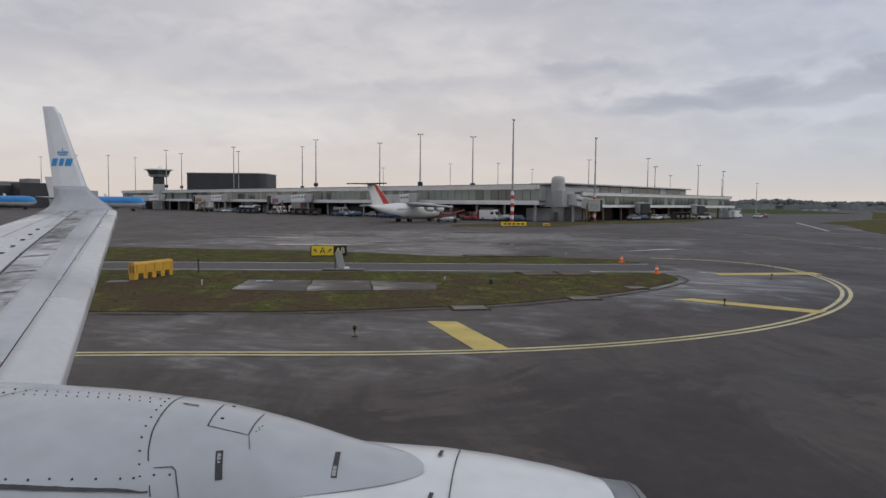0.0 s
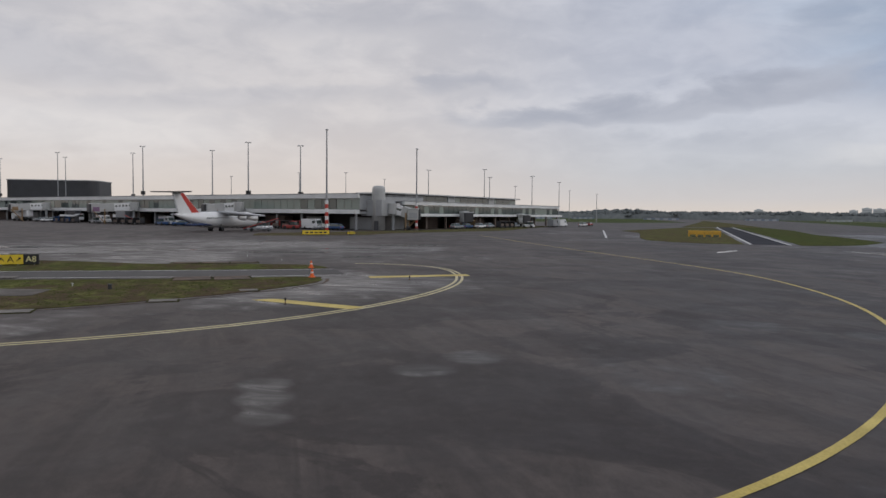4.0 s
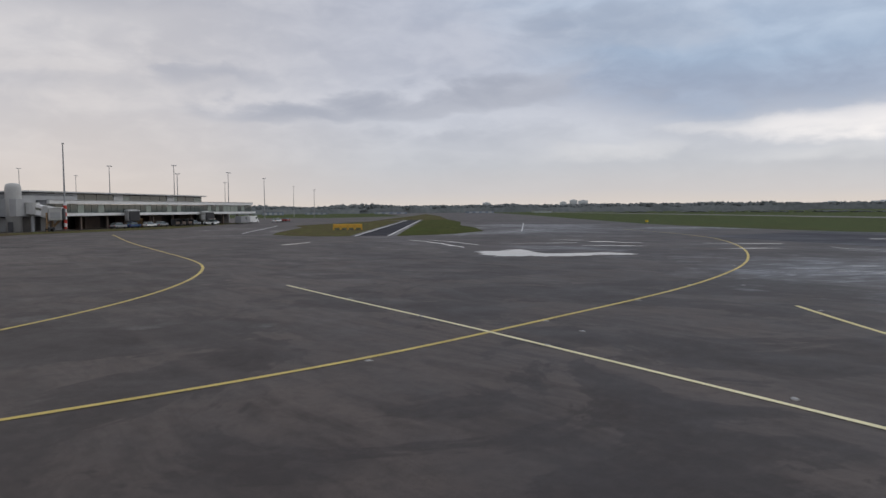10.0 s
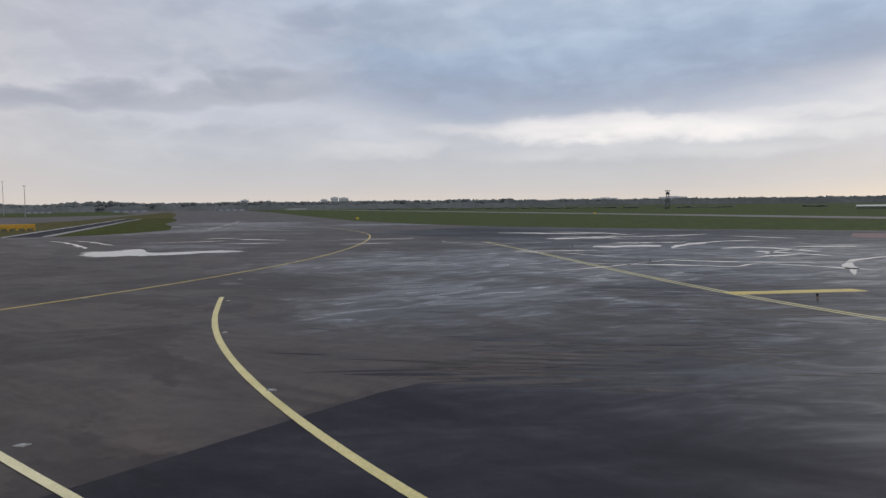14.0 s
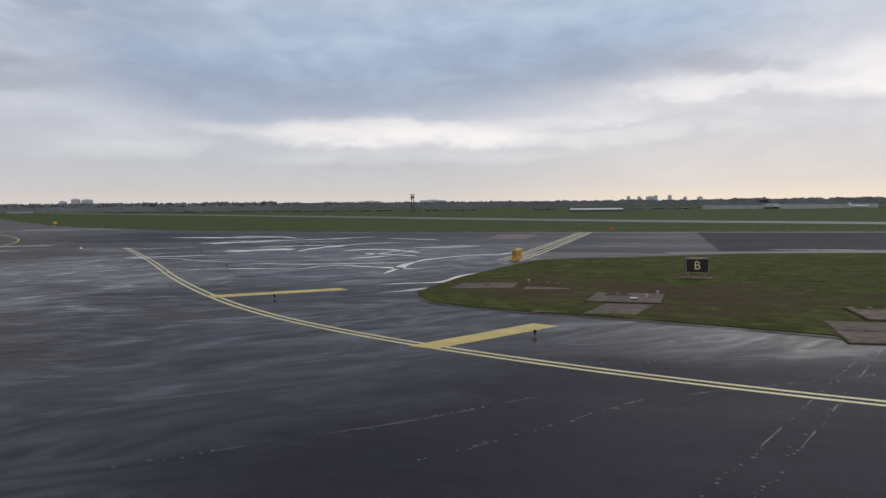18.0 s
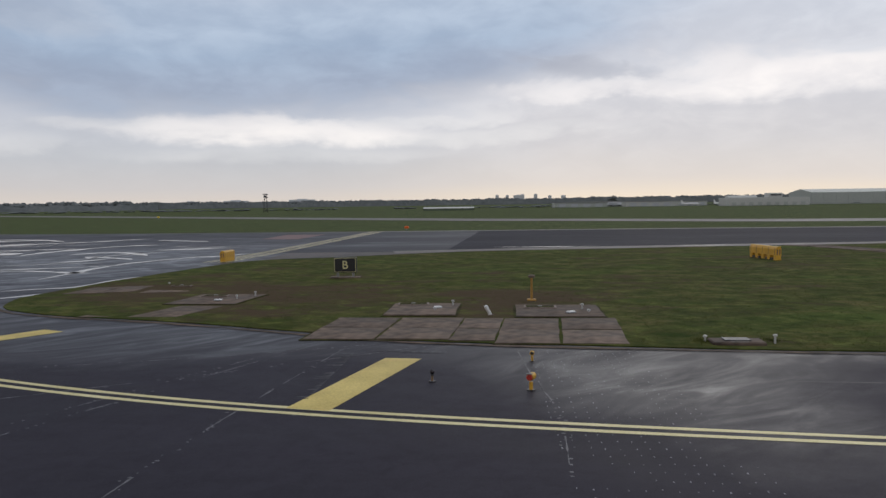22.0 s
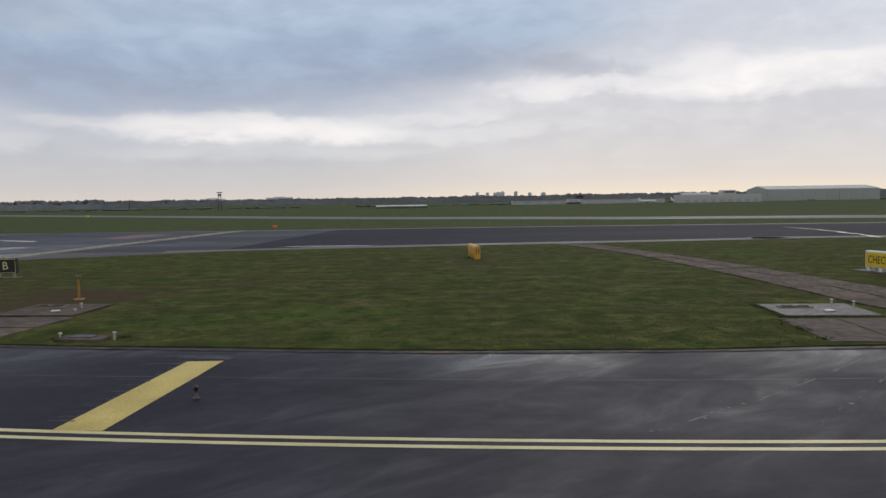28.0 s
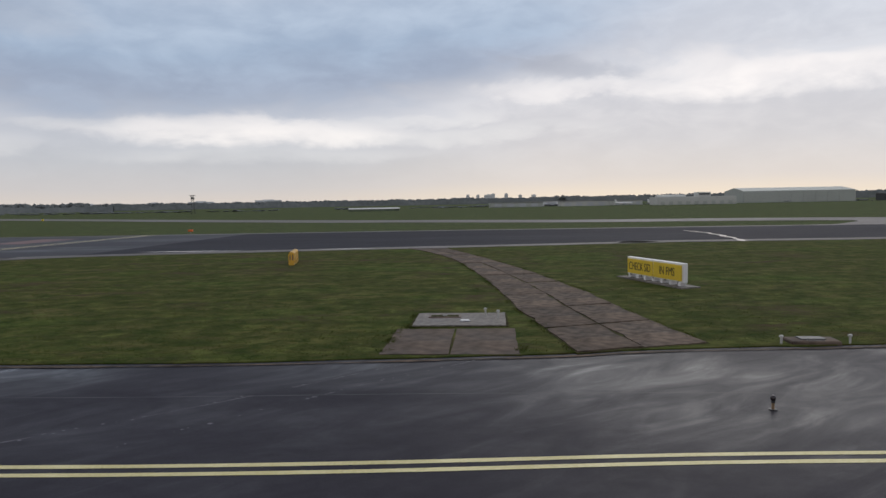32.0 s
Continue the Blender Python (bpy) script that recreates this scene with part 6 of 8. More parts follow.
for i in range(5):
    part("clip", box(bmesh.new(), (w * (i - 2) / 4.6, -0.14, 0.3), (0.05, 0.1, 0.1)), STEEL, t)


# ---- yellow barriers ----
def barrier(at, turn, length, h, label, group="yellow barrier units"):
    t = thing("barrier", at, turn, label, "barrier", group)
    prof = [(-0.19, h * 0.36), (0.19, h * 0.36), (0.19, h * 0.80), (0.09, h), (-0.12, h), (-0.19, h * 0.88)]
    part("body", loft(bmesh.new(), [[(-length / 2, y, z) for y, z in prof], [(length / 2, y, z) for y, z in prof]]), YELLOW_PAINT, t)
    n = 4
    for i in range(n + 1):
        x = -length / 2 + 0.14 + i * (length - 0.28) / n
        part("foot", box(bmesh.new(), (x, 0, h * 0.18), (0.28 if i in (0, n) else 0.34, 0.37, h * 0.38), 0, 0.02), YELLOW_PAINT, t)
        part("seam", box(bmesh.new(), (x, 0, h * 0.62), (0.03, 0.39, h * 0.5)), BROWN_WALL, t)
    for s in (-1, 1):
        for y in (-0.09, 0.08):
            # no hollow is cut: dark plates paint its shade on the end
            part("end_shade", box(bmesh.new(), (s * (length / 2 + 0.002), y, h * 0.6), (0.02, 0.07, h * 0.42)), BROWN_WALL, t, "dark brown plate painting the shade of a hollow end")
        part("ballast", box(bmesh.new(), (s * length * 0.25, 0, 0.08), (length * 0.3, 0.36, 0.14)), DARK_STEEL, t)
    return t


a, b = Vector((-122.27, -55.51)), Vector((-124.97, -54.22))
mid, d = (a + b) / 2, b - a
barrier((mid.x, mid.y, 0.025), math.degrees(math.atan2(d.y, d.x)), 2.9, 0.86, "long yellow slope-topped barrier unit on the worn grass")
barrier((-14.62, 46.97, 0.025), 100.5, 3.2, 0.88, "yellow slope-topped barrier unit standing in the grass")
barrier((-51.9, 47.85, 0.0), 83.2, 1.45, 0.78, "yellow slope-topped barrier unit at the tip of the grass")
barrier((-195, 59, 0.025), 58, 6.0, 1.2, "long yellow barrier unit on the grass wedge")
for p0, p1, h, lab in (((-203.83, -17.4), (-205.04, -12.52), 0.85, "long yellow information board on the apron grass"), ((-207.57, -8.83), (-207.78, -7.4), 0.55, "short yellow marker board on the apron grass")):
    a, b = Vector(p0), Vector(p1)
    mid, d = (a + b) / 2, b - a
    t = thing("marker_board", (mid.x, mid.y, 0.04), math.degrees(math.atan2(d.y, d.x)), lab, "sign")
    part("panel", box(bmesh.new(), (0, 0, h * 0.58), (d.length, 0.14, h * 0.8), 0, 0.02), SIGN_YELLOW, t)
    part("border", box(bmesh.new(), (0, 0.02, h * 0.58), (d.length + 0.1, 0.12, h * 0.9), 0, 0.02), BLACK, t)
    for i in range(5):
        part("bar", box(bmesh.new(), (d.length * (i - 2) * 0.17, -0.075, h * 0.58), (d.length * 0.11, 0.012, h * 0.3)), BLACK, t)
    for k in (-0.4, 0.4):
        part("leg", box(bmesh.new(), (d.length * k, 0, h * 0.1), (0.1, 0.1, h * 0.28)), STEEL, t)


# ---- lamps and markers ----
def edge_lamp(at):
    t = thing("edge_lamp", at, 0, "small yellow taxiway edge lamp with a dark dome", "taxiway light", "taxiway edge lamps")
    part("stem", tube(bmesh.new(), (0, 0, 0), (0, 0, 0.2), 0.04, 0.035, 10), RUST, t)
    part("collar", tube(bmesh.new(), (0, 0, 0.2), (0, 0, 0.25), 0.055, 0.055, 12), DARK_STEEL, t)
    bm = bmesh.new()
    bmesh.ops.create_uvsphere(bm, u_segments=12, v_segments=8, radius=0.072, matrix=pose(0, 0, 0.31) @ Matrix.Diagonal((1, 1, 1.15, 1)))
    part("dome", bm, LAMP_DOME, t, "dark blue glass dome", smooth=True)
    part("base", tube(bmesh.new(), (0, 0, 0), (0, 0, 0.03), 0.11, seg=12), DARK_STEEL, t)
    return t


LAMP_DOME = material("dark_lamp_glass", (0.02, 0.015, 0.018), 0.15, vary=0.05)
first = edge_lamp((-106.33, -44.89, 0))
first.scale = (0.85,) * 3
for x, y in ((-111.51, -29.96), (-120.93, -21.67), (-46.48, 17.35), (-58.5, 23.71), (-69.52, 37.65), (-33.38, 13.79), (-19.33, 12.18), (4.03, 12.97), (-105.82, -58.31), (20.01, 12.83), (-80.9, 51.76)):
    copy_thing(first, pose(x, y, 0.004 if x > -64 else 0) @ Matrix.Diagonal((0.85, 0.85, 0.85, 1)))


def guard_light(at, turn):
    t = thing("guard_light", at, turn, "yellow runway guard lamp head on a stub with a red lens", "guard light", "guard lights")
    part("stub", tube(bmesh.new(), (0, 0, 0), (0, 0, 0.26), 0.06, seg=10), YELLOW_PAINT, t)
    part("head", tube(bmesh.new(), (-0.1, 0, 0.42), (0.16, 0, 0.42), 0.11, 0.11, 14), YELLOW_PAINT, t)
    part("lens", tube(bmesh.new(), (-0.16, 0, 0.42), (-0.1, 0, 0.42), 0.085, 0.10, 14), RED, t, "red glass lens")
    part("cap", tube(bmesh.new(), (0.16, 0, 0.42), (0.22, 0, 0.42), 0.09, 0.06, 14), BLACK, t)
    part("visor", box(bmesh.new(), (-0.14, 0, 0.535), (0.16, 0.2, 0.015), 0, 0.005), BLACK, t)
    part("foot", tube(bmesh.new(), (0, 0, 0), (0, 0, 0.03), 0.13, seg=12), DARK_STEEL, t)
    return t


g = guard_light((-31.2, 13.15, 0.004), 65)
g.scale = (0.7,) * 3
copy_thing(g, pose(-31.08, 15.95, 0.004, 0, 0, 265) @ Matrix.Diagonal((0.7, 0.7, 0.7, 1)))
RNG_LIGHT = random.Random(5)
INSET_PATCH = material("pale_repair_mortar", (0.30, 0.29, 0.27), 0.7, vary=0.3, scale=6, fine=30, spec=0.2)
for x, y in ((-88.82, -0.46), (-81.81, -1.02), (-74.37, -1.46), (-83.38, -6.21), (-84.9, 2.2), (-86.25, 9.35), (-88.35, 16.5), (-93.28, 29.54), (-86.38, 18.25), (-82.67, 1.56), (-73.68, 6.7), (-67.05, 2.44), (-79.74, 11.89), (-95.3, 0.3), (-101, 0.9), (-68, -2.3)):
    t = thing("inset_light", (x, y, 0.0), RNG_LIGHT.uniform(0, 180), "flush round inset light in a pale mortar patch", "inset light", "inset lights")
    part("patch", prism(bmesh.new(), [(RNG_LIGHT.uniform(0.10, 0.2) * math.cos(0.7 * k), RNG_LIGHT.uniform(0.07, 0.12) * math.sin(0.7 * k)) for k in range(9)], -0.01, 0.012), INSET_PATCH, t, "ragged pale mortar patch")
    part("ring", tube(bmesh.new(), (0, 0, 0), (0, 0, 0.02), 0.075, 0.07, 14), STEEL, t)
    part("lens", tube(bmesh.new(), (0, 0, 0.02), (0, 0, 0.028), 0.05, 0.04, 10), GREY_PAINT, t)


def marker(at, h, label, tilt=0):
    t = thing("marker_post", at, 0, label, "marker post", "white marker posts")
    part("post", tube(bmesh.new(), (0, 0, 0), (tilt, 0, h), 0.03, 0.03, 10), PALE_CLAD, t)
    part("cap", tube(bmesh.new(), (tilt, 0, h), (tilt, 0, h + 0.04), 0.065, 0.05, 12), PALE_CLAD, t)
    return t


for x, y, h in ((-42.65, 28.09, 0.3), (-43.1, 27.11, 0.26), (-48.88, 32.82, 0.12), (-33.77, 25.06, 0.34), (-34.32, 23.88, 0.2), (-28.99, 24.12, 0.34), (-28.83, 23.43, 0.18), (-26.2, 18.38, 0.24), (-24.39, 18.17, 0.34), (6.58, 19, 0.3), (8.38, 19.02, 0.32), (-1.41, 23.85, 0.42), (-0.98, 23.2, 0.45), (-121.33, -39.85, 0.2), (-119.81, -51.68, 0.34), (-145.35, -29.71, 0.2), (-139.1, -27.36, 0.15)):
    marker((x, y, 0.025), h * 0.65, "short white mushroom-capped marker post in the grass")
t = thing("leaning_pipe", (-32.36, 22.96, 0.02), 19.4, "short white pipe stub leaning out of the ground", "pipe")
part("pipe", tube(bmesh.new(), (0.1, 0, 0), (-0.1, 0, 0.36), 0.065, 0.065, 14), WHITE_PAINT, t)
part("collar", tube(bmesh.new(), (0.11, 0, -0.02), (0.08, 0, 0.05), 0.10, 0.09, 14), CONCRETE, t)
HYDRANT = material("faded_ochre_paint", (0.38, 0.21, 0.04), 0.6, vary=0.15, scale=2, fine=20)
t = thing("fire_hydrant", (-30.72, 26.8, 0.025), -0.6, "slim yellow hydrant post with a capped head", "hydrant")
part("post", tube(bmesh.new(), (0, 0, 0), (0, 0, 0.92), 0.05, 0.045, 10), HYDRANT, t)
part("head", box(bmesh.new(), (0, 0, 0.98), (0.26, 0.14, 0.12), 0, 0.03), BROWN_WALL, t)
part("foot", box(bmesh.new(), (0, 0, 0.03), (0.36, 0.3, 0.08), 0, 0.02), HYDRANT, t)
t = thing("bent_signpost", (-127.23, -45.05, 0.03), 80.8, "bent grey metal panel leaning over a pale footing by the road", "signpost")
part("panel", box(bmesh.new(), (-0.12, 0, 0.5), (0.42, 0.06, 1.05), 0, 0.01, (0, -14)), GREY_PAINT, t)
part("post", tube(bmesh.new(), (-0.42, 0, 0), (-0.42, 0, 0.9), 0.035, seg=8), DARK_STEEL, t)
part("footing", box(bmesh.new(), (0.1, 0.1, 0.02), (2.4, 1.0, 0.07), 0, 0.02), CONCRETE_PALE, t)
part("lamp", box(bmesh.new(), (0.28, -0.1, 0.12), (0.3, 0.16, 0.12), 20, 0.03), WHITE_PAINT, t, "white lamp housing")


def cone(at):
    t = thing("traffic_cone", at, 12, "orange plastic traffic cone with a pale band", "traffic cone", "traffic cones")
    part("base", box(bmesh.new(), (0, 0, 0.03), (0.36, 0.36, 0.06), 0, 0.015), ORANGE, t)
    part("shell", tube(bmesh.new(), (0, 0, 0.06), (0, 0, 0.52), 0.13, 0.04, 14), ORANGE, t)
    part("band", tube(bmesh.new(), (0, 0, 0.27), (0, 0, 0.36), 0.094, 0.078, 14), WHITE_PAINT, t, "pale reflective band")
    return t


cone((-123.71, -27.07, 0.03))
cone((-131.17, -26.08, 0.03))
for x, y, h in ((-177.41, 136.29, 1.0), (-46.92, 105.14, 0.6), (-141.73, 214.09, 1.0)):
    t = thing("field_marker", (x, y, -0.05), 0, "small orange field marker box on a stub", "marker")
    part("box", box(bmesh.new(), (0, 0, h * 0.72), (0.62, 0.5, h * 0.5), 0, 0.04), SIGN_YELLOW if x < -100 else ORANGE, t)
    part("stub", tube(bmesh.new(), (0, 0, 0), (0, 0, h * 0.5), 0.06, seg=8), STEEL, t)
t = thing("dark_stub", (-119.34, -37.84, 0.025), -8.3, "short dark cable stub in the worn grass", "cable stub")
part("stub", tube(bmesh.new(), (0, 0, 0), (0, 0, 0.22), 0.11, 0.09, 10), BLACK, t)
part("cap", tube(bmesh.new(), (0, 0, 0.22), (0, 0, 0.27), 0.13, 0.1, 10), DARK_STEEL, t)
t = thing("dark_post", (-126.51, -53.06, 0.02), -7.2, "thin dark post by the service road", "post")
part("post", tube(bmesh.new(), (0, 0, 0), (0, 0, 0.75), 0.04, seg=8), DARK_STEEL, t)
part("foot", tube(bmesh.new(), (0, 0, 0), (0, 0, 0.05), 0.12, seg=8), DARK_STEEL, t)

# ---- the airliner wing beside which the walk begins ----
WING_GREY = material("wing_grey_paint", (0.53, 0.535, 0.55), 0.33, vary=0.05, scale=0.9, fine=7, rough_vary=0.1)
WING_METAL = material("bare_aluminium_skin", (0.47, 0.485, 0.515), 0.36, 0.25, vary=0.05, scale=0.8, fine=9)
WINGLET_WHITE = material("winglet_white_paint", (0.78, 0.78, 0.80), 0.3, vary=0.03, scale=0.5, fine=4)
WING_DIRTY = material("stained_wing_panel", (0.30, 0.295, 0.30), 0.5, vary=0.30, scale=1.1, fine=6, second=(0.50, 0.50, 0.51))
COWL_GREY = material("cowl_grey_paint", (0.40, 0.425, 0.455), 0.24, vary=0.06, scale=0.7, fine=6)
COWL_WHITE = material("cowl_white_paint", (0.66, 0.685, 0.70), 0.22, vary=0.05, scale=0.7, fine=6)
WING_STAIN = material("oily_stain", (0.20, 0.20, 0.21), 0.6, vary=0.3, scale=4, fine=20)
PANEL_DARK = material("panel_gap", (0.05, 0.05, 0.055), 0.7, vary=0.2)
LOGO_BLUE = material("sky_blue_emblem", (0.03, 0.28, 0.60), 0.4, vary=0.03)
wing = thing("airliner_wing", (-85.198, -45.468, 0), 81.3, "white swept airliner wing with a blended winglet and engine pod", "airplane wing")


# local frame: x towards the nose, y outboard, z up
def wing_pt(y, c, lift=0.0):
    """A point of the upper skin: y outboard, c from the leading edge (0) to the trailing edge (1)."""
    k = (y - 5.0) / 11.2
    lead, trail = -2.85 - 4.6 * k, -8.6 - 0.75 * k
    x = lead + (trail - lead) * c
    z = 2.30 + 1.43 * k + (lead - trail) * (0.085 * math.sqrt(max(c, 0.0)) * (1 - c) * 1.35 - 0.045 * c) + lift
    return x, y, z


def seam(y, values):
    """Chord position of a seam that drifts along the span."""
    return float(np.interp(y, (4.0, 9.5, 11.4, 13.8, 16.2), values))


SLAT_BACK = (0.095, 0.095, 0.097, 0.10, 0.105)
STRIP_BACK = (0.165, 0.185, 0.205, 0.245, 0.32)
GAP_FRONT = (0.22, 0.295, 0.335, 0.385, 0.47)
GAP_BACK = (0.235, 0.312, 0.354, 0.406, 0.492)
LEAD, TRAIL = (0.0,) * 5, (1.0,) * 5


def skin(c0, c1, y0, y1, nc=8, ny=10, thick=0.16, lift=0.0):
    """A strip of skin between two seams, with a rolled front and a thickness."""
    bm = bmesh.new()
    top = []
    for j in range(ny + 1):
        y = y0 + (y1 - y0) * j / ny
        a, b = seam(y, c0), seam(y, c1)
        top.append([bm.verts.new(wing_pt(y, a + (b - a) * (i / nc) ** (1.8 if c0 is LEAD else 1), lift)) for i in range(nc + 1)])
    low = [[bm.verts.new((v.co.x, v.co.y, v.co.z - thick * (0.3 + 0.7 * min(1, (i + 1) / 3)))) for i, v in enumerate(row)] for row in top]
    for j in range(ny):
        for i in range(nc):
            bm.faces.new((top[j][i], top[j][i + 1], top[j + 1][i + 1], top[j + 1][i]))
            bm.faces.new((low[j][i], low[j + 1][i], low[j + 1][i + 1], low[j][i + 1]))
    for j in (0, ny):
        for i in range(nc):
            bm.faces.new((top[j][i], top[j][i + 1], low[j][i + 1], low[j][i]))
    for i in (0, nc):
        for j in range(ny):
            bm.faces.new((top[j][i], top[j + 1][i], low[j + 1][i], low[j][i]))
    return bm


def on_wing(name, track, width, mat, lift=0.004):
    """A thin line on the upper skin through (y, c) stations."""
    bm = bmesh.new()
    pts = [Vector(wing_pt(y, c, lift)) for y, c in track]
    prev = None
    for i, p in enumerate(pts):
        d = pts[min(i + 1, len(pts) - 1)] - pts[max(i - 1, 0)]
        side = Vector((-d.y, d.x, 0)).normalized() * width / 2
        pair = (bm.verts.new(p - side), bm.verts.new(p + side))
        if prev:
            bm.faces.new((*prev, pair[1], pair[0]))
        prev = pair
    part(name, bm, mat, wing)


for y0, y1 in ((3.6, 9.18), (9.2, 15.28), (15.3, 16.2)):
    part("slat", skin(LEAD, SLAT_BACK, y0, y1, 8, 6, 0.2), WING_GREY, wing, "pale leading-edge slat", True)
part("slat_gap", skin(SLAT_BACK, (0.099, 0.099, 0.102, 0.106, 0.113), 3.6, 16.2, 1, 10, 0.1, -0.010), PANEL_DARK, wing)
for y0, y1 in ((3.2, 6.1), (6.11, 9.18), (9.2, 12.3), (12.31, 15.28), (15.3, 16.2)):
    part("forward_skin", skin((0.099, 0.099, 0.102, 0.106, 0.113), STRIP_BACK, y0, y1, 4, 4, 0.24), WING_METAL, wing, "pale blue-grey painted strip", True)
steps = (3.2, 5.0, 6.6, 7.9, 9.0, 10.1, 11.2, 12.3, 13.4, 14.5, 15.5, 16.2)
for k, (y0, y1) in enumerate(zip(steps, steps[1:])):
    part("service_panel", skin(STRIP_BACK, GAP_FRONT, y0, y1 - 0.02, 3, 2, 0.26, -0.004), WING_GREY if k in (1, 5) else WING_DIRTY, wing, "stained grey service panel", True)
part("skin_gap", skin(GAP_FRONT, GAP_BACK, 3.2, 16.2, 1, 10, 0.1, -0.02), PANEL_DARK, wing)
part("rear_skin", skin(GAP_BACK, TRAIL, 3.2, 16.2, 6, 10, 0.2), WING_GREY, wing, "", True)
for y, c in ((11.0, 0.42), (11.6, 0.43), (12.2, 0.44), (12.8, 0.46), (13.4, 0.48)):
    x, y, z = wing_pt(y, c, 0.01)
    part("fuel_cap", tube(bmesh.new(), (x, y, z - 0.02), (x, y, z + 0.008), 0.036, seg=12), PANEL_DARK, wing)
for y in (5.8, 7.3, 8.4, 9.6, 10.7, 11.9, 13.0, 14.1):
    a, b = seam(y, STRIP_BACK), seam(y, GAP_FRONT)
    on_wing("stain", [(y + 0.10, a + (b - a) * 0.08), (y + 0.02, a + (b - a) * 0.5), (y - 0.05, a + (b - a) * 0.95)], 0.07, WING_STAIN)
on_wing("panel_seam", [(4.0, 0.60), (10.0, 0.62), (16.2, 0.66)], 0.012, PANEL_DARK)
for y in (8.2, 11.0, 13.9):
    on_wing("panel_seam", [(y, seam(y, GAP_BACK)), (y - 0.25, 0.62)], 0.010, PANEL_DARK)
# winglet: a grey root that sweeps up out of the wing, then a white blade
BLADE_Z = (3.66, 3.80, 3.95, 4.10, 4.31, 4.90, 5.50, 6.05, 6.15)
BLADE_LEAD = (-7.46, -7.60, -7.88, -8.10, -8.30, -8.52, -8.74, -8.94, -9.04)
BLADE_TRAIL = (-9.34, -9.12, -9.06, -9.06, -9.08, -9.16, -9.24, -9.31, -9.33)


def blade(z0, z1, n):
    rows = []
    for z in np.linspace(z0, z1, n):
        lead, trail = float(np.interp(z, BLADE_Z, BLADE_LEAD)), float(np.interp(z, BLADE_Z, BLADE_TRAIL))
        y = 16.2 + 0.30 * math.sin(min(1.0, (z - 3.66) / 0.45) * math.pi / 2) + 0.12 * (z - 3.66) / 2.5
        w = lead - trail
        rows.append([(lead, y, z), (lead - 0.12 * w, y - 0.035, z), (trail + 0.3 * w, y - 0.04, z), (trail, y - 0.006, z), (trail, y + 0.006, z), (trail + 0.3 * w, y + 0.04, z), (lead - 0.12 * w, y + 0.035, z)])
    return loft(bmesh.new(), rows)


winglet = part("winglet", blade(4.312, 6.15, 10), WINGLET_WHITE, wing, "white upper blade of the winglet")
part("winglet_root", blade(3.66, 4.31, 8), WING_METAL, wing, "grey curved winglet root", True)
edge = bmesh.new()
for a, b in zip(np.linspace(4.32, 6.0, 8), np.linspace(4.32, 6.0, 8)[1:]):
    tube(edge, *[(float(np.interp(z, BLADE_Z, BLADE_LEAD)) - 0.01, 16.51 + 0.12 * (z - 3.66) / 2.5, z) for z in (a, b)], 0.018, seg=6)
part("leading_edge", edge, WING_METAL, winglet, "bare metal leading edge")


def emblem(pts):
    """A flat shape on the inboard face of the winglet, given by (x, z) corners."""
    bm = bmesh.new()
    a = [bm.verts.new((x, 16.455 + 0.12 * (z - 3.66) / 2.5, z)) for x, z in pts]
    bm.faces.new(a)
    part("emblem", bm, LOGO_BLUE, winglet, "sky-blue emblem shape")


for x, w in ((-9.10, 0.13), (-8.93, 0.11), (-8.79, 0.17)):
    emblem([(x, 4.78), (x + w * 0.85, 4.78), (x + w + 0.03, 4.95), (x + 0.035, 4.95)])
emblem([(-8.94, 5.02), (-8.74, 5.02), (-8.73, 5.05), (-8.95, 5.05)])
for k in range(5):
    emblem([(-8.955 + 0.05 * k, 5.065), (-8.918 + 0.05 * k, 5.065), (-8.918 + 0.05 * k, 5.115), (-8.955 + 0.05 * k, 5.115)])
emblem([(-8.855, 5.13), (-8.825, 5.13), (-8.825, 5.18), (-8.855, 5.18)])


# engine pod: a white cowl with a grey fairing riding over it
def ring(x, cy, cz, ry, rz, n=36, a0=0.0, a1=360.0):
    return [(x, cy + ry * math.cos(radians(a)), cz + rz * math.sin(radians(a))) for a in np.linspace(a0, a1, n, endpoint=a1 - a0 < 360)]


cowl = [(1.02, 0.88), (1.05, 0.93), (1.02, 0.97), (0.85, 0.992), (0.6, 1.053), (0.3, 1.108), (0.0, 1.144), (-0.3, 1.163), (-0.6, 1.181), (-1.2, 1.191), (-2.4, 1.131), (-3.6, 0.941), (-4.6, 0.651)]
pod = part("engine_cowl", loft(bmesh.new(), [ring(x, 3.45, 1.58, r, r) for x, r in cowl[2:]]), COWL_WHITE, wing, "glossy white engine cowl", True)
part("inlet_lip", loft(bmesh.new(), [ring(x, 3.45, 1.58, r, r) for x, r in ((0.6, 0.80), (0.95, 0.84), *cowl[:4])], caps=False), WING_METAL, pod, "bare metal inlet lip", True)
part("fan_face", tube(bmesh.new(), (0.2, 3.45, 1.58), (0.3, 3.45, 1.58), 0.82, seg=28), BLACK, pod)


def cowl_radius(x):
    pts = sorted(cowl[2:])
    return float(np.interp(x, [p[0] for p in pts], [p[1] for p in pts]))


def fair_span(x):
    """Angles round the pod between which the fairing covers the cowl."""
    s = max(0.0, -0.08 - x)
    return max(-20.0, 96.5 - 34 * math.sqrt(s) - 22 * max(0.0, s - 0.5)), 96.5 + 17.2 * math.sqrt(s) + 30 * max(0.0, s - 1.2)


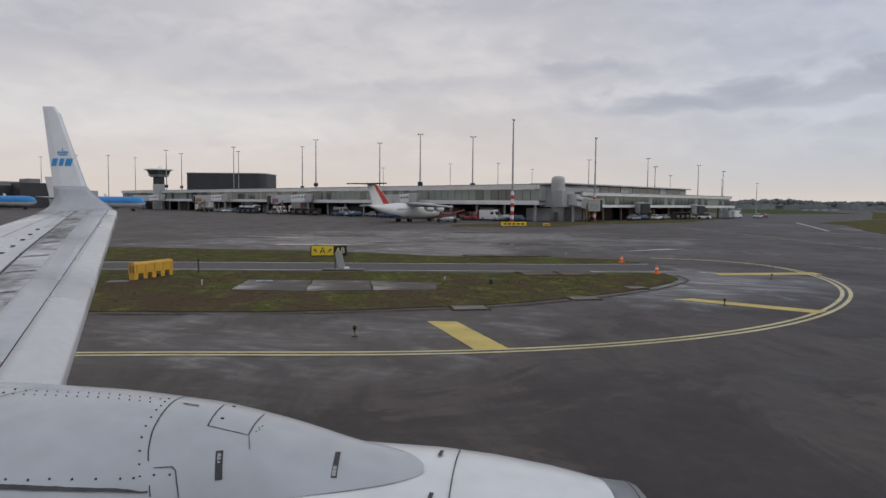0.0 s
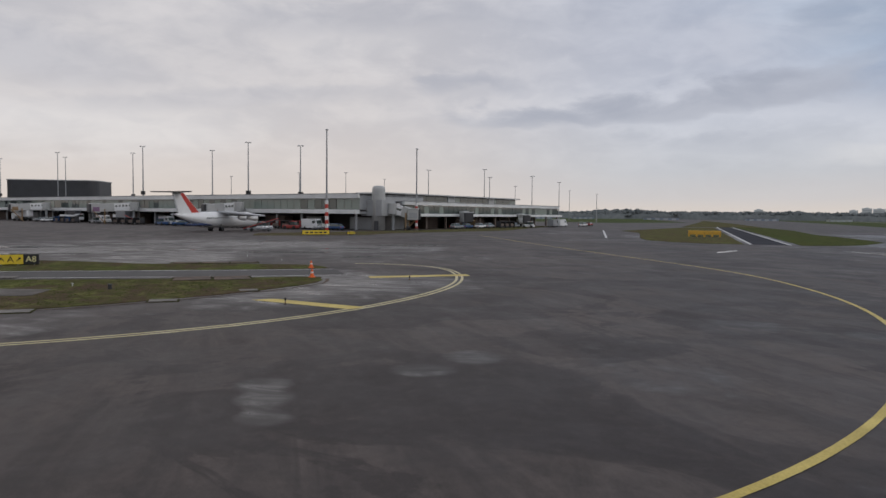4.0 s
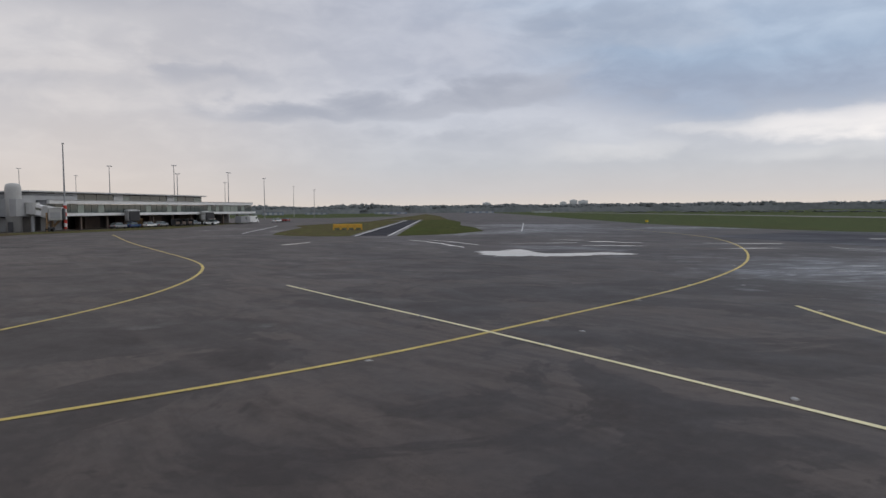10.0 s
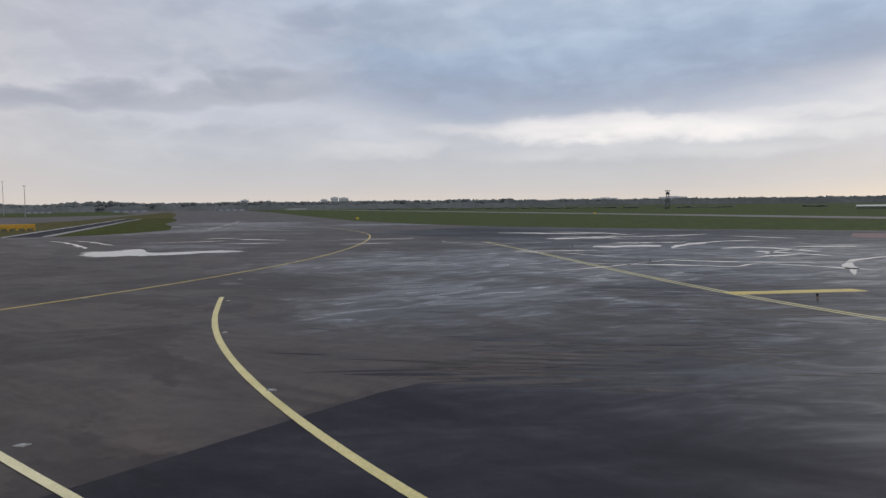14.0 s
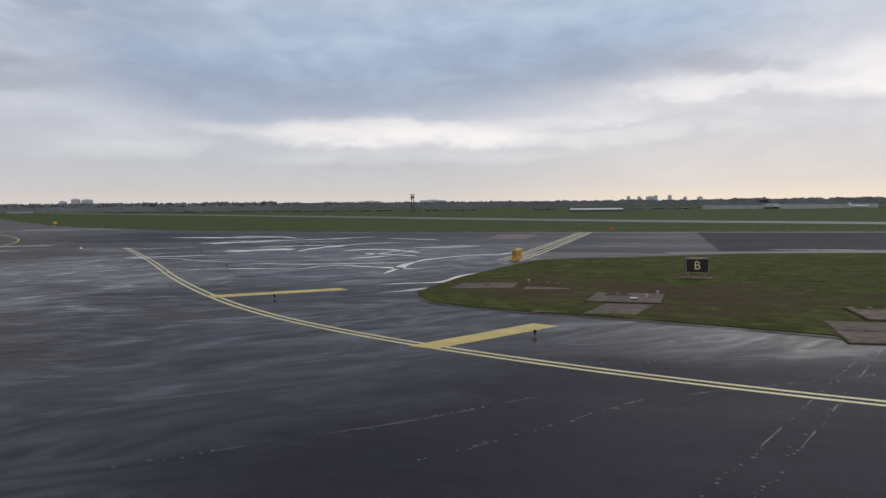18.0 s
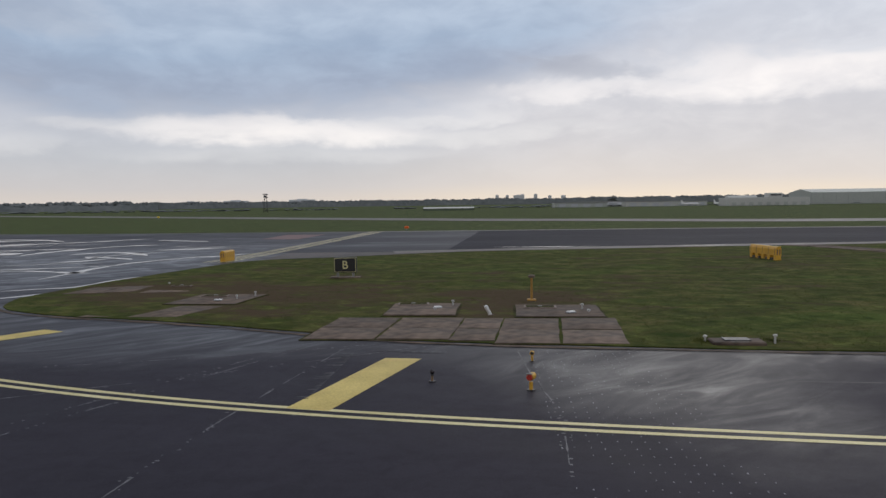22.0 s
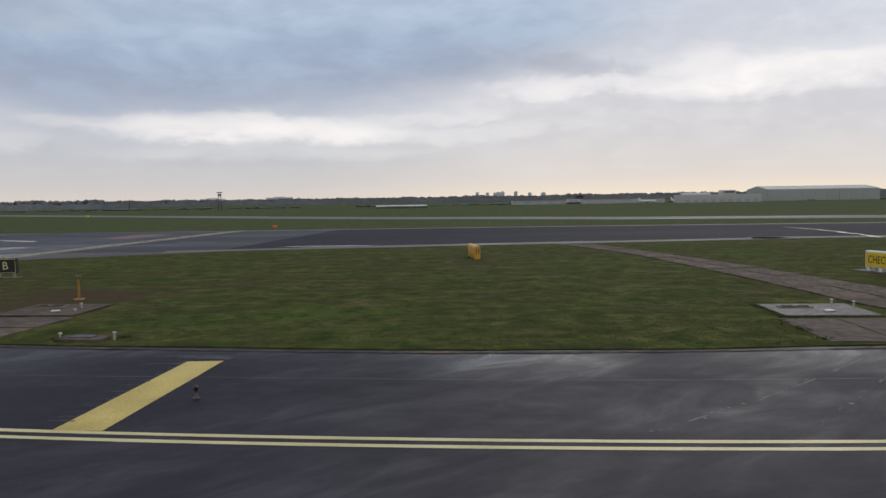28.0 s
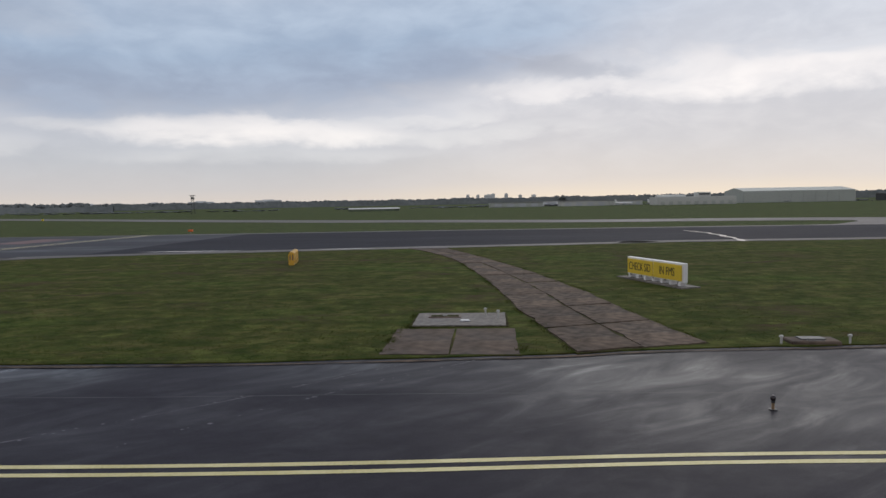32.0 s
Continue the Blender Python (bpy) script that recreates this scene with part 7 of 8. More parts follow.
def fair_pt(x, a, lift=0.0):
    lo, hi = fair_span(x)
    q = (2 * a - lo - hi) / max(1e-4, hi - lo)
    r = cowl_radius(x) + lift
    if abs(q) <= 1:
        r += float(np.interp(-x, (0.08, 0.4, 0.8, 1.2, 1.7, 2.3, 3.0, 4.4), (0, 0.022, 0.107, 0.182, 0.266, 0.329, 0.393, 0.457))) * (1 - q ** 4)
    return x, 3.45 + r * math.cos(radians(a)), 1.58 + r * math.sin(radians(a))


rings = []
for s in np.linspace(0.02, 1, 48) ** 1.8:
    x = -0.08 - 4.4 * s
    lo, hi = fair_span(x)
    rings.append([fair_pt(x, lo + (hi - lo) * k / 40, 0.003) for k in range(41)])
fairing = part("pylon_fairing", loft(bmesh.new(), rings, close=False, caps=False), COWL_GREY, wing, "smooth grey pylon fairing", True)


def on_pod(name, track, width, mat=PANEL_DARK):
    """A thin line lying on the pod through (x, angle) stations."""
    bm = bmesh.new()
    dense = [(a[0] + (b[0] - a[0]) * k / 8, a[1] + (b[1] - a[1]) * k / 8) for a, b in zip(track, track[1:]) for k in range(8)] + [track[-1]]
    prev = None
    for i, (x, a) in enumerate(dense):
        p = Vector(fair_pt(x, a, 0.006))
        n = Vector(fair_pt(x, a, 0.1)) - p
        q = Vector(fair_pt(*dense[min(i + 1, len(dense) - 1)], 0.006)) - Vector(fair_pt(*dense[max(i - 1, 0)], 0.006))
        side = n.cross(q).normalized() * width / 2
        pair = (bm.verts.new(p - side), bm.verts.new(p + side))
        if prev:
            bm.faces.new((*prev, pair[1], pair[0]))
        prev = pair
    part(name, bm, mat, fairing)


def rivet(x, a, r=0.005):
    p, q = fair_pt(x, a, 0.002), fair_pt(x, a, 0.007)
    part("rivet", tube(bmesh.new(), p, q, r, seg=8), PANEL_DARK, fairing)


on_pod("panel_seam", [(-1.40, 70), (-1.38, 83.4), (-1.351, 94), (-1.336, 99.9), (-1.311, 104.8), (-1.287, 108), (-1.26, 111.4), (-1.25, 112.6)], 0.006)
on_pod("access_panel", [(-1.282, 108), (-1.188, 107.4), (-1.169, 108), (-1.135, 112), (-1.13, 114)], 0.005)
on_pod("panel_seam", [(-2.6, 86.5), (-2.07, 85.0), (-1.7, 83.6), (-1.4, 82.5)], 0.004)
on_pod("panel_seam", [(-2.4, 118.5), (-1.81, 116.4), (-1.68, 115.8), (-1.5, 114.3), (-1.265, 111.7)], 0.026)
on_pod("panel_seam", [(-2.17, 94.5), (-2.12, 89.0), (-2.07, 84.8)], 0.005)
on_pod("access_hatch", [(-0.929, 81.2), (-0.924, 89.4), (-0.919, 96.1), (-1.116, 95.4), (-1.128, 89.5), (-1.148, 80.3)], 0.006)
on_pod("drip_mark", [(-0.915, 96.3), (-0.885, 100.9)], 0.006, WING_STAIN)
on_pod("panel_seam", [(0.10, 66), (0.10, 78), (0.076, 88.6), (0.051, 99.9), (0.037, 106.8), (0.02, 118)], 0.006)
on_pod("panel_seam", [(0.97, 60), (0.98, 82), (0.98, 92), (0.97, 118)], 0.006)
on_pod("vent_slot", [(-1.011, 102.5), (-0.98, 108.6)], 0.032)
on_pod("vent_slot", [(-0.499, 94.9), (-0.491, 104.3)], 0.030)
on_pod("slot_core", [(-1.008, 103.1), (-0.996, 105.3)], 0.016, GREY_PAINT)
on_pod("slot_core", [(-0.494, 100.6), (-0.4915, 103.8)], 0.018, GREY_PAINT)
on_pod("latch", [(-1.318, 85.5), (-1.235, 85.7)], 0.022)
on_pod("latch", [(-1.295, 85.6), (-1.245, 85.7)], 0.016, GREY_PAINT)
on_pod("latch", [(0.005, 82), (-0.009, 87.6)], 0.02)
on_pod("latch", [(-0.042, 105.7), (-0.052, 108)], 0.02)
for x, a in ((-1.40, 82.6), (-1.39, 86), (-1.379, 89.1), (-1.376, 91.7), (-1.366, 95.3), (-1.358, 98.6), (-1.345, 102), (-1.325, 105.2), (-1.306, 107.8), (-1.289, 109.8)):
    rivet(x - 0.02, a)
for x, a in ((-1.88, 115.4), (-1.80, 115), (-1.716, 114.6), (-1.639, 113.8), (-1.557, 113.1), (-1.47, 112.2), (-1.38, 111.1), (-1.331, 110.4)):
    rivet(x, a)
for k in range(14):
    rivet(-1.45 - 0.05 * k, 84.2 + 0.22 * k, 0.0035)
    rivet(-1.47 - 0.05 * k, 87.4 + 0.20 * k, 0.0035)
for k in range(4):
    rivet(-2.20 + 0.012 * k, 95.5 - 3.0 * k, 0.006)
    rivet(-0.885 - 0.01 * (k % 2), 90.6 + 1.1 * k, 0.003)
for x, a in ((-1.08, 90.8), (-1.10, 79.8)):
    rivet(x, a, 0.009)
rivet(-1.255, 109.1)
rivet(-1.19, 108.8)
part("pylon", box(bmesh.new(), (-4.6, 3.45, 2.4), (2.6, 0.5, 0.9), 0, 0.1), COWL_GREY, wing)
gear = part("landing_gear", tube(bmesh.new(), (-7.4, 3.4, 0.55), (-7.4, 3.4, 2.3), 0.13, seg=12), STEEL, wing)
for s in (-0.35, 0.35):
    part("wheel", tube(bmesh.new(), (-7.4, 3.4 + s - 0.17, 0.56), (-7.4, 3.4 + s + 0.17, 0.56), 0.56, seg=22), BLACK, gear)

# ---- water lying on the pavement ----
RNG = random.Random(11)
WATER, _t, _b = nodes_of("rain_water")
_b.inputs["Base Color"].default_value = (0.020, 0.019, 0.020, 1)
_b.inputs["Roughness"].default_value, _b.inputs["Specular IOR Level"].default_value, _b.inputs["IOR"].default_value = 0.07, 0.55, 1.40


def puddle(pts, seed, z=0.016, ragged=0.75):
    """A thin film of water with a ragged outline."""
    c = curve(list(pts) + [pts[0]], 0.3)[:-1]
    cx, cy = sum(p[0] for p in c) / len(c), sum(p[1] for p in c) / len(c)
    bm = bmesh.new()
    vs = []
    for x, y in c:
        k = 1 + ragged * noise.noise(Vector((x * 0.4, y * 0.4, seed))) + 0.5 * ragged * noise.noise(Vector((x * 1.7, y * 1.7, seed + 9)))
        k += 0.45 * ragged * noise.noise(Vector((x * 3.9, y * 3.9, seed + 4)))
        vs.append(bm.verts.new((cx + (x - cx) * k, cy + (y - cy) * k, z)))
    bm.faces.new(vs)
    return tagged(part("puddle", bm, WATER), "shallow rain puddle reflecting the pale sky", "puddle", "rain puddles")


puddle([(-118.51, 27.55), (-112.74, 24.38), (-108.39, 27.97), (-105.67, 34.78), (-108.75, 35.1), (-111.7, 30.35), (-117.98, 33.05)], 1, ragged=0.3)


def streak(x, y, length, width, turn, seed, z=0.016):
    a = radians(turn)
    pts = []
    for k in range(10):
        u = 2 * math.pi * k / 10
        px, py = length / 2 * math.cos(u), width / 2 * math.sin(u)
        pts.append((x + px * math.cos(a) - py * math.sin(a), y + px * math.sin(a) + py * math.cos(a)))
    puddle(pts, seed, z)

def seep(pts, width, seed):
    """Water creeping along a seam: a tapering, uneven ribbon."""
    c = curve(pts, 0.4)
    bm = bmesh.new()
    prev = None
    for i, (x, y) in enumerate(c):
        p, q = c[max(0, i - 1)], c[min(len(c) - 1, i + 1)]
        d = Vector((q[0] - p[0], q[1] - p[1])).normalized()
        u = i / (len(c) - 1)
        w = width * (0.35 + 1.2 * abs(noise.noise(Vector((x * 0.3, y * 0.3, seed))))) * min(1, 6 * u + 0.05, 6 * (1 - u) + 0.05)
        o = 0.3 * noise.noise(Vector((x * 0.4, y * 0.4, seed + 5)))
        pair = [bm.verts.new((x - d.y * k, y + d.x * k, 0.016)) for k in (o - w / 2, o + w / 2)]
        if prev:
            bm.faces.new((prev[0], pair[0], pair[1], prev[1]))
        prev = pair
    return tagged(part("puddle", bm, WATER), "thin trail of rain water creeping along the asphalt", "puddle", "rain puddles")


seep([(-74.7, 35.8), (-72.0, 36.2), (-68.5, 37.3), (-64.6, 37.7), (-63.3, 40.5), (-60.5, 40.2), (-57.5, 39.1), (-55.6, 40.3)], 0.75, 1)
seep([(-57.9, 35.3), (-58.8, 44.3), (-57.6, 48.3), (-56.0, 51.6), (-54.0, 52.6), (-52.9, 56.9)], 0.9, 2)
seep([(-56.5, 30.2), (-54.9, 31.0), (-53.3, 31.9), (-53.1, 34.0), (-52.4, 37.5)], 0.75, 3)
seep([(-55.0, 26.9), (-53.8, 28.3), (-53.0, 29.5)], 0.45, 4)
seep([(-72.7, 54.0), (-72.9, 60.0), (-70.7, 67.4), (-66.2, 69.0)], 1.3, 5)
seep([(-73.0, 78.7), (-69.8, 77.5), (-65.1, 75.2)], 2.2, 6)
seep([(-79.5, 53.0), (-77.0, 55.5), (-74.5, 57.5)], 3.2, 7)
seep([(-80.5, 61.0), (-77.5, 61.8), (-73.5, 64.0)], 2.2, 8)
seep([(-68.8, 55.3), (-66.8, 57.6), (-64.0, 56.8), (-61.1, 53.5)], 2.4, 9)
seep([(-65.8, 52.8), (-62.4, 51.2), (-60, 49.5)], 1.5, 10)
seep([(-97.9, 84.06), (-88.93, 81.24), (-84.06, 77.63)], 1.6, 12)
seep([(-92, 70), (-86, 72), (-80, 76), (-76, 84)], 1.3, 13)
seep([(-70, 42), (-66.5, 44.6), (-63, 46.2), (-60, 46.0)], 0.5, 14)
seep([(-84, 44), (-79, 44.6), (-75, 43), (-70.5, 41.6)], 0.55, 15)
seep([(-144.3, 19.8), (-145.8, 22.4), (-148.5, 26.3)], 1.1, 60)
seep([(-144.9, 38.4), (-139.2, 37.3), (-131.9, 34.7), (-124.0, 31.2)], 0.9, 61)
seep([(-143.4, 40.1), (-137.4, 39.4), (-127.4, 36.1)], 0.9, 62)
seep([(-130.4, 50.2), (-129.0, 51.8), (-126.3, 52.7)], 0.8, 63)
seep([(22.46, 89.66), (23.33, 81.59), (22.56, 70.69), (21.49, 62.59)], 0.9, 31)
seep([(13.99, 63.7), (21.87, 64.33), (33.77, 64.79)], 0.8, 32)
for i in range(14):
    x, y, a = RNG.uniform(-96, -60), RNG.uniform(34, 76), RNG.uniform(-0.4, 1.3)
    if y < 24 + 0.9 * (-52 - x) * 0.5:
        continue
    n = RNG.uniform(3, 7)
    seep([(x - n * math.cos(a), y - n * math.sin(a)), (x + RNG.uniform(-1, 1), y + RNG.uniform(-1.4, 1.4)), (x + n * math.cos(a), y + n * math.sin(a))], RNG.uniform(0.3, 0.8), 40 + i)
for x, y, l, w, a in ((-86.9, 68.6, 10, 2.4, 52), (-95.8, 78.8, 12, 2.4, 1), (-63.3, 48.7, 5, 0.8, 56), (-60.1, 62.3, 7, 1.2, 26), (-79.9, 46.9, 7, 0.9, 31), (1.5, 56.1, 2.4, 0.9, 79), (-27.9, 61.5, 9, 0.7, 2), (-14.7, 62, 6, 0.6, 1)):
    streak(x, y, l, w, a, x + y)
for x, y, l, w, a in ((-115.4, 44.8, 7, 1.0, 35), (-125.4, 43.9, 8, 0.9, 54), (-102.9, 49.6, 6, 0.9, 44), (-120.7, 51.4, 7, 1.2, 4), (-108.1, 58.1, 7, 0.8, 33), (-152.7, -48.6, 9, 1.6, 84)):
    streak(x, y, l, w, a, x + y)
for x, y, l, w, a in ((-158.1, -37.6, 9, 1.4, 91), (-152.2, -25.8, 8, 1.2, 78), (-165.9, -51, 10, 2.2, 83), (-158.5, -18.8, 9, 1.5, 92), (-172.5, -41.8, 14, 2.0, 85), (-165.2, -9.7, 14, 2.0, 71), (-144.1, -18.3, 8, 0.9, 113), (-180.1, -26.2, 14, 2.0, 85)):
    streak(x, y, l, w, a, x + y)


# ---- concrete slabs ----
SOIL = material("dark_soil", (0.052, 0.040, 0.028), 0.95, vary=0.25, scale=1.2, fine=9, spec=0.03, second=(0.060, 0.064, 0.024))
MUDDY = material("muddy_concrete", (0.072, 0.053, 0.041), 0.86, vary=0.34, scale=0.45, fine=3.2, bump=0.15, per_object=0.2, rough_vary=0.15, spec=0.12, second=(0.126, 0.096, 0.075))


def paving(name, quads, label, mat=CONCRETE, z=0.052, gap=0.035, worn=0.05):
    """Separate cast slabs, each slightly uneven, with broken edges and open joints."""
    t = thing(name, (0, 0, 0), 0, label, "concrete slabs", "", "structure")
    for q in quads:
        cx, cy = sum(p[0] for p in q) / 4, sum(p[1] for p in q) / 4
        pts = []
        for a, b in zip(q, q[1:] + q[:1]):
            n = max(3, int(math.dist(a, b) / 0.42))
            for k in range(n):
                x, y = a[0] + (b[0] - a[0]) * k / n, a[1] + (b[1] - a[1]) * k / n
                v = Vector((cx - x, cy - y)).normalized()
                bite = gap + worn * max(0.0, noise.noise(Vector((x * 1.1, y * 1.1, 3))) + 0.25) + 0.3 * worn * random.random()
                pts.append((x + v.x * bite - cx, y + v.y * bite - cy))
        bed = [(x + (x - cx) / math.dist((x, y), (cx, cy)) * 0.05, y + (y - cy) / math.dist((x, y), (cx, cy)) * 0.05) for x, y in q]
        part("bed", prism(bmesh.new(), bed, -0.2, z - 0.022 - 0.0006 * len(t.children)), SOIL, t, "dark soil bed in the joints")
        ob = part("slab", prism(bmesh.new(), pts, -0.2, z + random.uniform(-0.014, 0.014)), mat, t)
        ob.matrix_local = pose(cx, cy, 0, random.uniform(-0.2, 0.2), random.uniform(-0.2, 0.2), 0)
    return t


def grid(x0, x1, y0, y1, nx, ny, lean=0.0):
    g = []
    for i in range(nx):
        for j in range(ny):
            a, b = x0 + (x1 - x0) * i / nx, x0 + (x1 - x0) * (i + 1) / nx
            c, d = y0 + (y1 - y0) * j / ny, y0 + (y1 - y0) * (j + 1) / ny
            f = lambda x, y: (x + lean * (y - y0), y)
            g.append((f(a, c), f(b, c), f(b, d), f(a, d)))
    return g


paving("slab_field", grid(-37.8, -33.35, 18.47, 22.42, 2, 2, 0.06) + grid(-33.43, -32.03, 18.29, 22.39, 1, 2, 0.06), "weathered brown-grey concrete slabs with dark soil joints")
paving("slab_field", grid(-32.09, -28.29, 17.96, 22.36, 2, 2, 0.06), "large weathered concrete slabs at the taxiway edge")
paving("slab_field", grid(-31.43, -28.33, 22.43, 25.23, 1, 1) + grid(-36.1, -33.48, 22.69, 25.6, 1, 1), "raised weathered concrete slabs around pit covers", z=0.085)
paving("slab_field", grid(-47.33, -43.53, 22.46, 25.26, 2, 1, 0.25), "weathered concrete slabs sunk into the grass tip")
paving("slab_field", grid(-45.57, -42.57, 25.53, 28.63, 1, 1, 0.1), "raised concrete slab around a pit cover", z=0.085)
paving("slab_field", [((-52.1, 28.8), (-50.6, 29.2), (-50.7, 31.8), (-52.1, 31.4)), ((-50.6, 29.2), (-49.1, 29.7), (-49.3, 32.1), (-50.7, 31.8)), ((-48.7, 29.3), (-46.5, 29.85), (-46.7, 32.9), (-48.6, 32.5))], "small sunk concrete slabs in bare soil")
paving("slab_field", grid(-4.2, -0.45, 17.75, 21.6, 2, 1), "brown weathered concrete slabs beside the taxiway")
paving("pit_slab", grid(-3.8, -0.7, 21.84, 24.44, 1, 1), "pale raised concrete pit slab", CONCRETE_PALE, 0.078)
left = curve([(1.0, 17.9), (0.5, 21), (-0.2, 25), (-1.2, 33.5), (-2.8, 43.5), (-4.2, 50), (-6.6, 57), (-8.4, 61)], 0.5)
right = curve([(4.7, 19.1), (4.1, 22), (3.6, 25), (2.6, 32), (0.6, 41), (-1.6, 49.5), (-3.6, 56), (-5, 61)], 0.5)
quads = []
rows = 11
for i in range(rows):
    for j in range(2):
        def at(k, u):
            a, b = left[int(k / rows * (len(left) - 1))], right[int(k / rows * (len(right) - 1))]
            return (a[0] + (b[0] - a[0]) * u, a[1] + (b[1] - a[1]) * u)
        quads.append((at(i, j / 2), at(i, j / 2 + 0.5), at(i + 1, j / 2 + 0.5), at(i + 1, j / 2)))
paving("slab_road", quads, "old brown muddy concrete slab track crossing the meadow", MUDDY, 0.062, 0.012, 0.12)
NEAR_RIM = [(-117.75, -50.16), (-116.95, -46.8), (-117.0, -43.8), (-117.03, -40.83)]
FAR_RIM = [(-121.88, -49.78), (-121.4, -46.6), (-120.9, -43.7), (-119.72, -40.44)]
paving("slab_field", [(NEAR_RIM[k], NEAR_RIM[k + 1], FAR_RIM[k + 1], FAR_RIM[k]) for k in range(3)], "wet grey concrete slabs in the worn grass island", SLAB_WET, 0.055, 0.008, 0.14)
paving("slab_field", grid(-112.1, -111.1, -41.1, -39.7, 1, 1) + grid(-114.3, -113.4, -35.7, -34.4, 1, 1) + grid(-117.62, -116.82, -31.69, -30.69, 1, 1) + grid(-122.09, -121.09, -56.42, -55.42, 1, 1), "small pale concrete pads along the island edge", CONCRETE_PALE)
paving("slab_field", grid(-138.66, -137.06, -35.76, -29.26, 1, 3) + grid(-125.44, -123.04, -35.12, -30.62, 1, 2), "pale concrete pads sunk in the grass strip", CONCRETE, 0.066, worn=0.25)


HATCH_BLUE = material("blue_grey_hatch", (0.10, 0.16, 0.25), 0.3, vary=0.1)


def pit_cover(x, y, turn, label, w=1.1, d=0.5, mat=None, z=0.10):
    t = thing("pit_cover", (x, y, z), turn, label, "pit cover", "pit covers")
    part("frame", box(bmesh.new(), (0, 0, 0.0), (w, d, 0.05), 0, 0.012), mat or BROWN_WALL, t)
    # without mat, the soil-dark top paints the shade of an open recess
    part("lid_recess", box(bmesh.new(), (0, 0, 0.025), (w * 0.86, d * 0.76, 0.02), 0, 0.006), mat or SOIL, t)
    part("handle", box(bmesh.new(), (0, 0, 0.045), (0.16, 0.04, 0.03)), STEEL, t)


pit_cover(-30.49, 24.53, 0, "pit frame on the raised slab, its shaded recess painted as a dark lid", 1.2, 0.6)
pit_cover(-35.32, 25.28, 4, "pit frame on the raised slab, its shaded recess painted as a dark lid", 1.2, 0.6)
pit_cover(-44.32, 27.83, 6, "pit frame on the raised slab, its shaded recess painted as a dark lid", 1.1, 0.5)
pit_cover(-47.78, 31.9, 0, "pit frame in bare soil, its shaded recess painted as a dark lid", 1.0, 0.4, z=0.07)
pit_cover(-2.79, 23.53, 0, "pit frame on the pale slab, its shaded recess painted as a dark lid", 1.1, 0.45)
pit_cover(-120.87, -48.91, 95, "blue-grey wet steel hatch on the concrete slab", 0.8, 0.6, HATCH_BLUE, 0.07)
for x, y in ((-29.47, 23.23), (-34.29, 24.38), (-2.07, 22.55), (-43.63, 26.42)):
    t = thing("white_plate", (x, y, 0.10), random.uniform(0, 40), "small white plate lying on the slab", "plate", "white plates")
    part("plate", box(bmesh.new(), (0, 0, 0.03), (0.28, 0.17, 0.05), 0, 0.015), WHITE_PAINT, t)
    part("rim", box(bmesh.new(), (0, 0, 0.012), (0.34, 0.22, 0.03), 0, 0.01), STEEL, t)
for x0, x1, y in ((-26.1, -24.7, 18.2), (6.8, 8.1, 19.2)):
    t = thing("drain_box", ((x0 + x1) / 2, y, 0), -1, "low brown concrete drain box with a grating at the kerb", "drain")
    part("body", box(bmesh.new(), (0, 0, 0.05), (x1 - x0, 0.7, 0.14), 0, 0.03), CONCRETE, t)
    part("grating", box(bmesh.new(), (0, 0.05, 0.13), ((x1 - x0) * 0.5, 0.4, 0.04), 0, 0.01), DARK_STEEL, t)
    part("rim", box(bmesh.new(), (0, -0.3, 0.13), ((x1 - x0) * 0.34, 0.05, 0.03)), CONCRETE_PALE, t)
# low kerb of worn concrete along the meadow
kerb = curve([(-52.32, 24.87), (-50.42, 23.37), (-47.22, 22.27), (-43.62, 21.37), (-41.02, 20.47), (-38.32, 19.47), (-35.42, 18.37), (-31.92, 17.77), (-28.4, 17.42), (-24, 17.07), (-20.5, 16.82), (-15.8, 16.57), (-11.4, 16.57), (-7, 16.77), (-3.3, 17.12), (0.6, 17.57), (6.3, 18.37), (30, 19.17), (150, 19.67)], 1.0)
tagged(part("kerb_strip", ribbon(bmesh.new(), kerb, 0.16, 0.022, 0, 0.6), MUDDY), "worn concrete strip between asphalt and grass", "kerb", "", "structure")
kerb = curve([(-111.5, -54.2), (-111.1, -51), (-110.9, -46.1), (-111.6, -40.7), (-112.2, -38.3), (-113.4, -35.6), (-115.4, -32.2), (-117.5, -29.5), (-120.3, -26.9), (-122.8, -26.3)], 1.0)
tagged(part("kerb_strip", ribbon(bmesh.new(), kerb, 0.16, 0.02, 0, 0.5), MUDDY), "worn concrete strip around the grass island", "kerb", "", "structure")

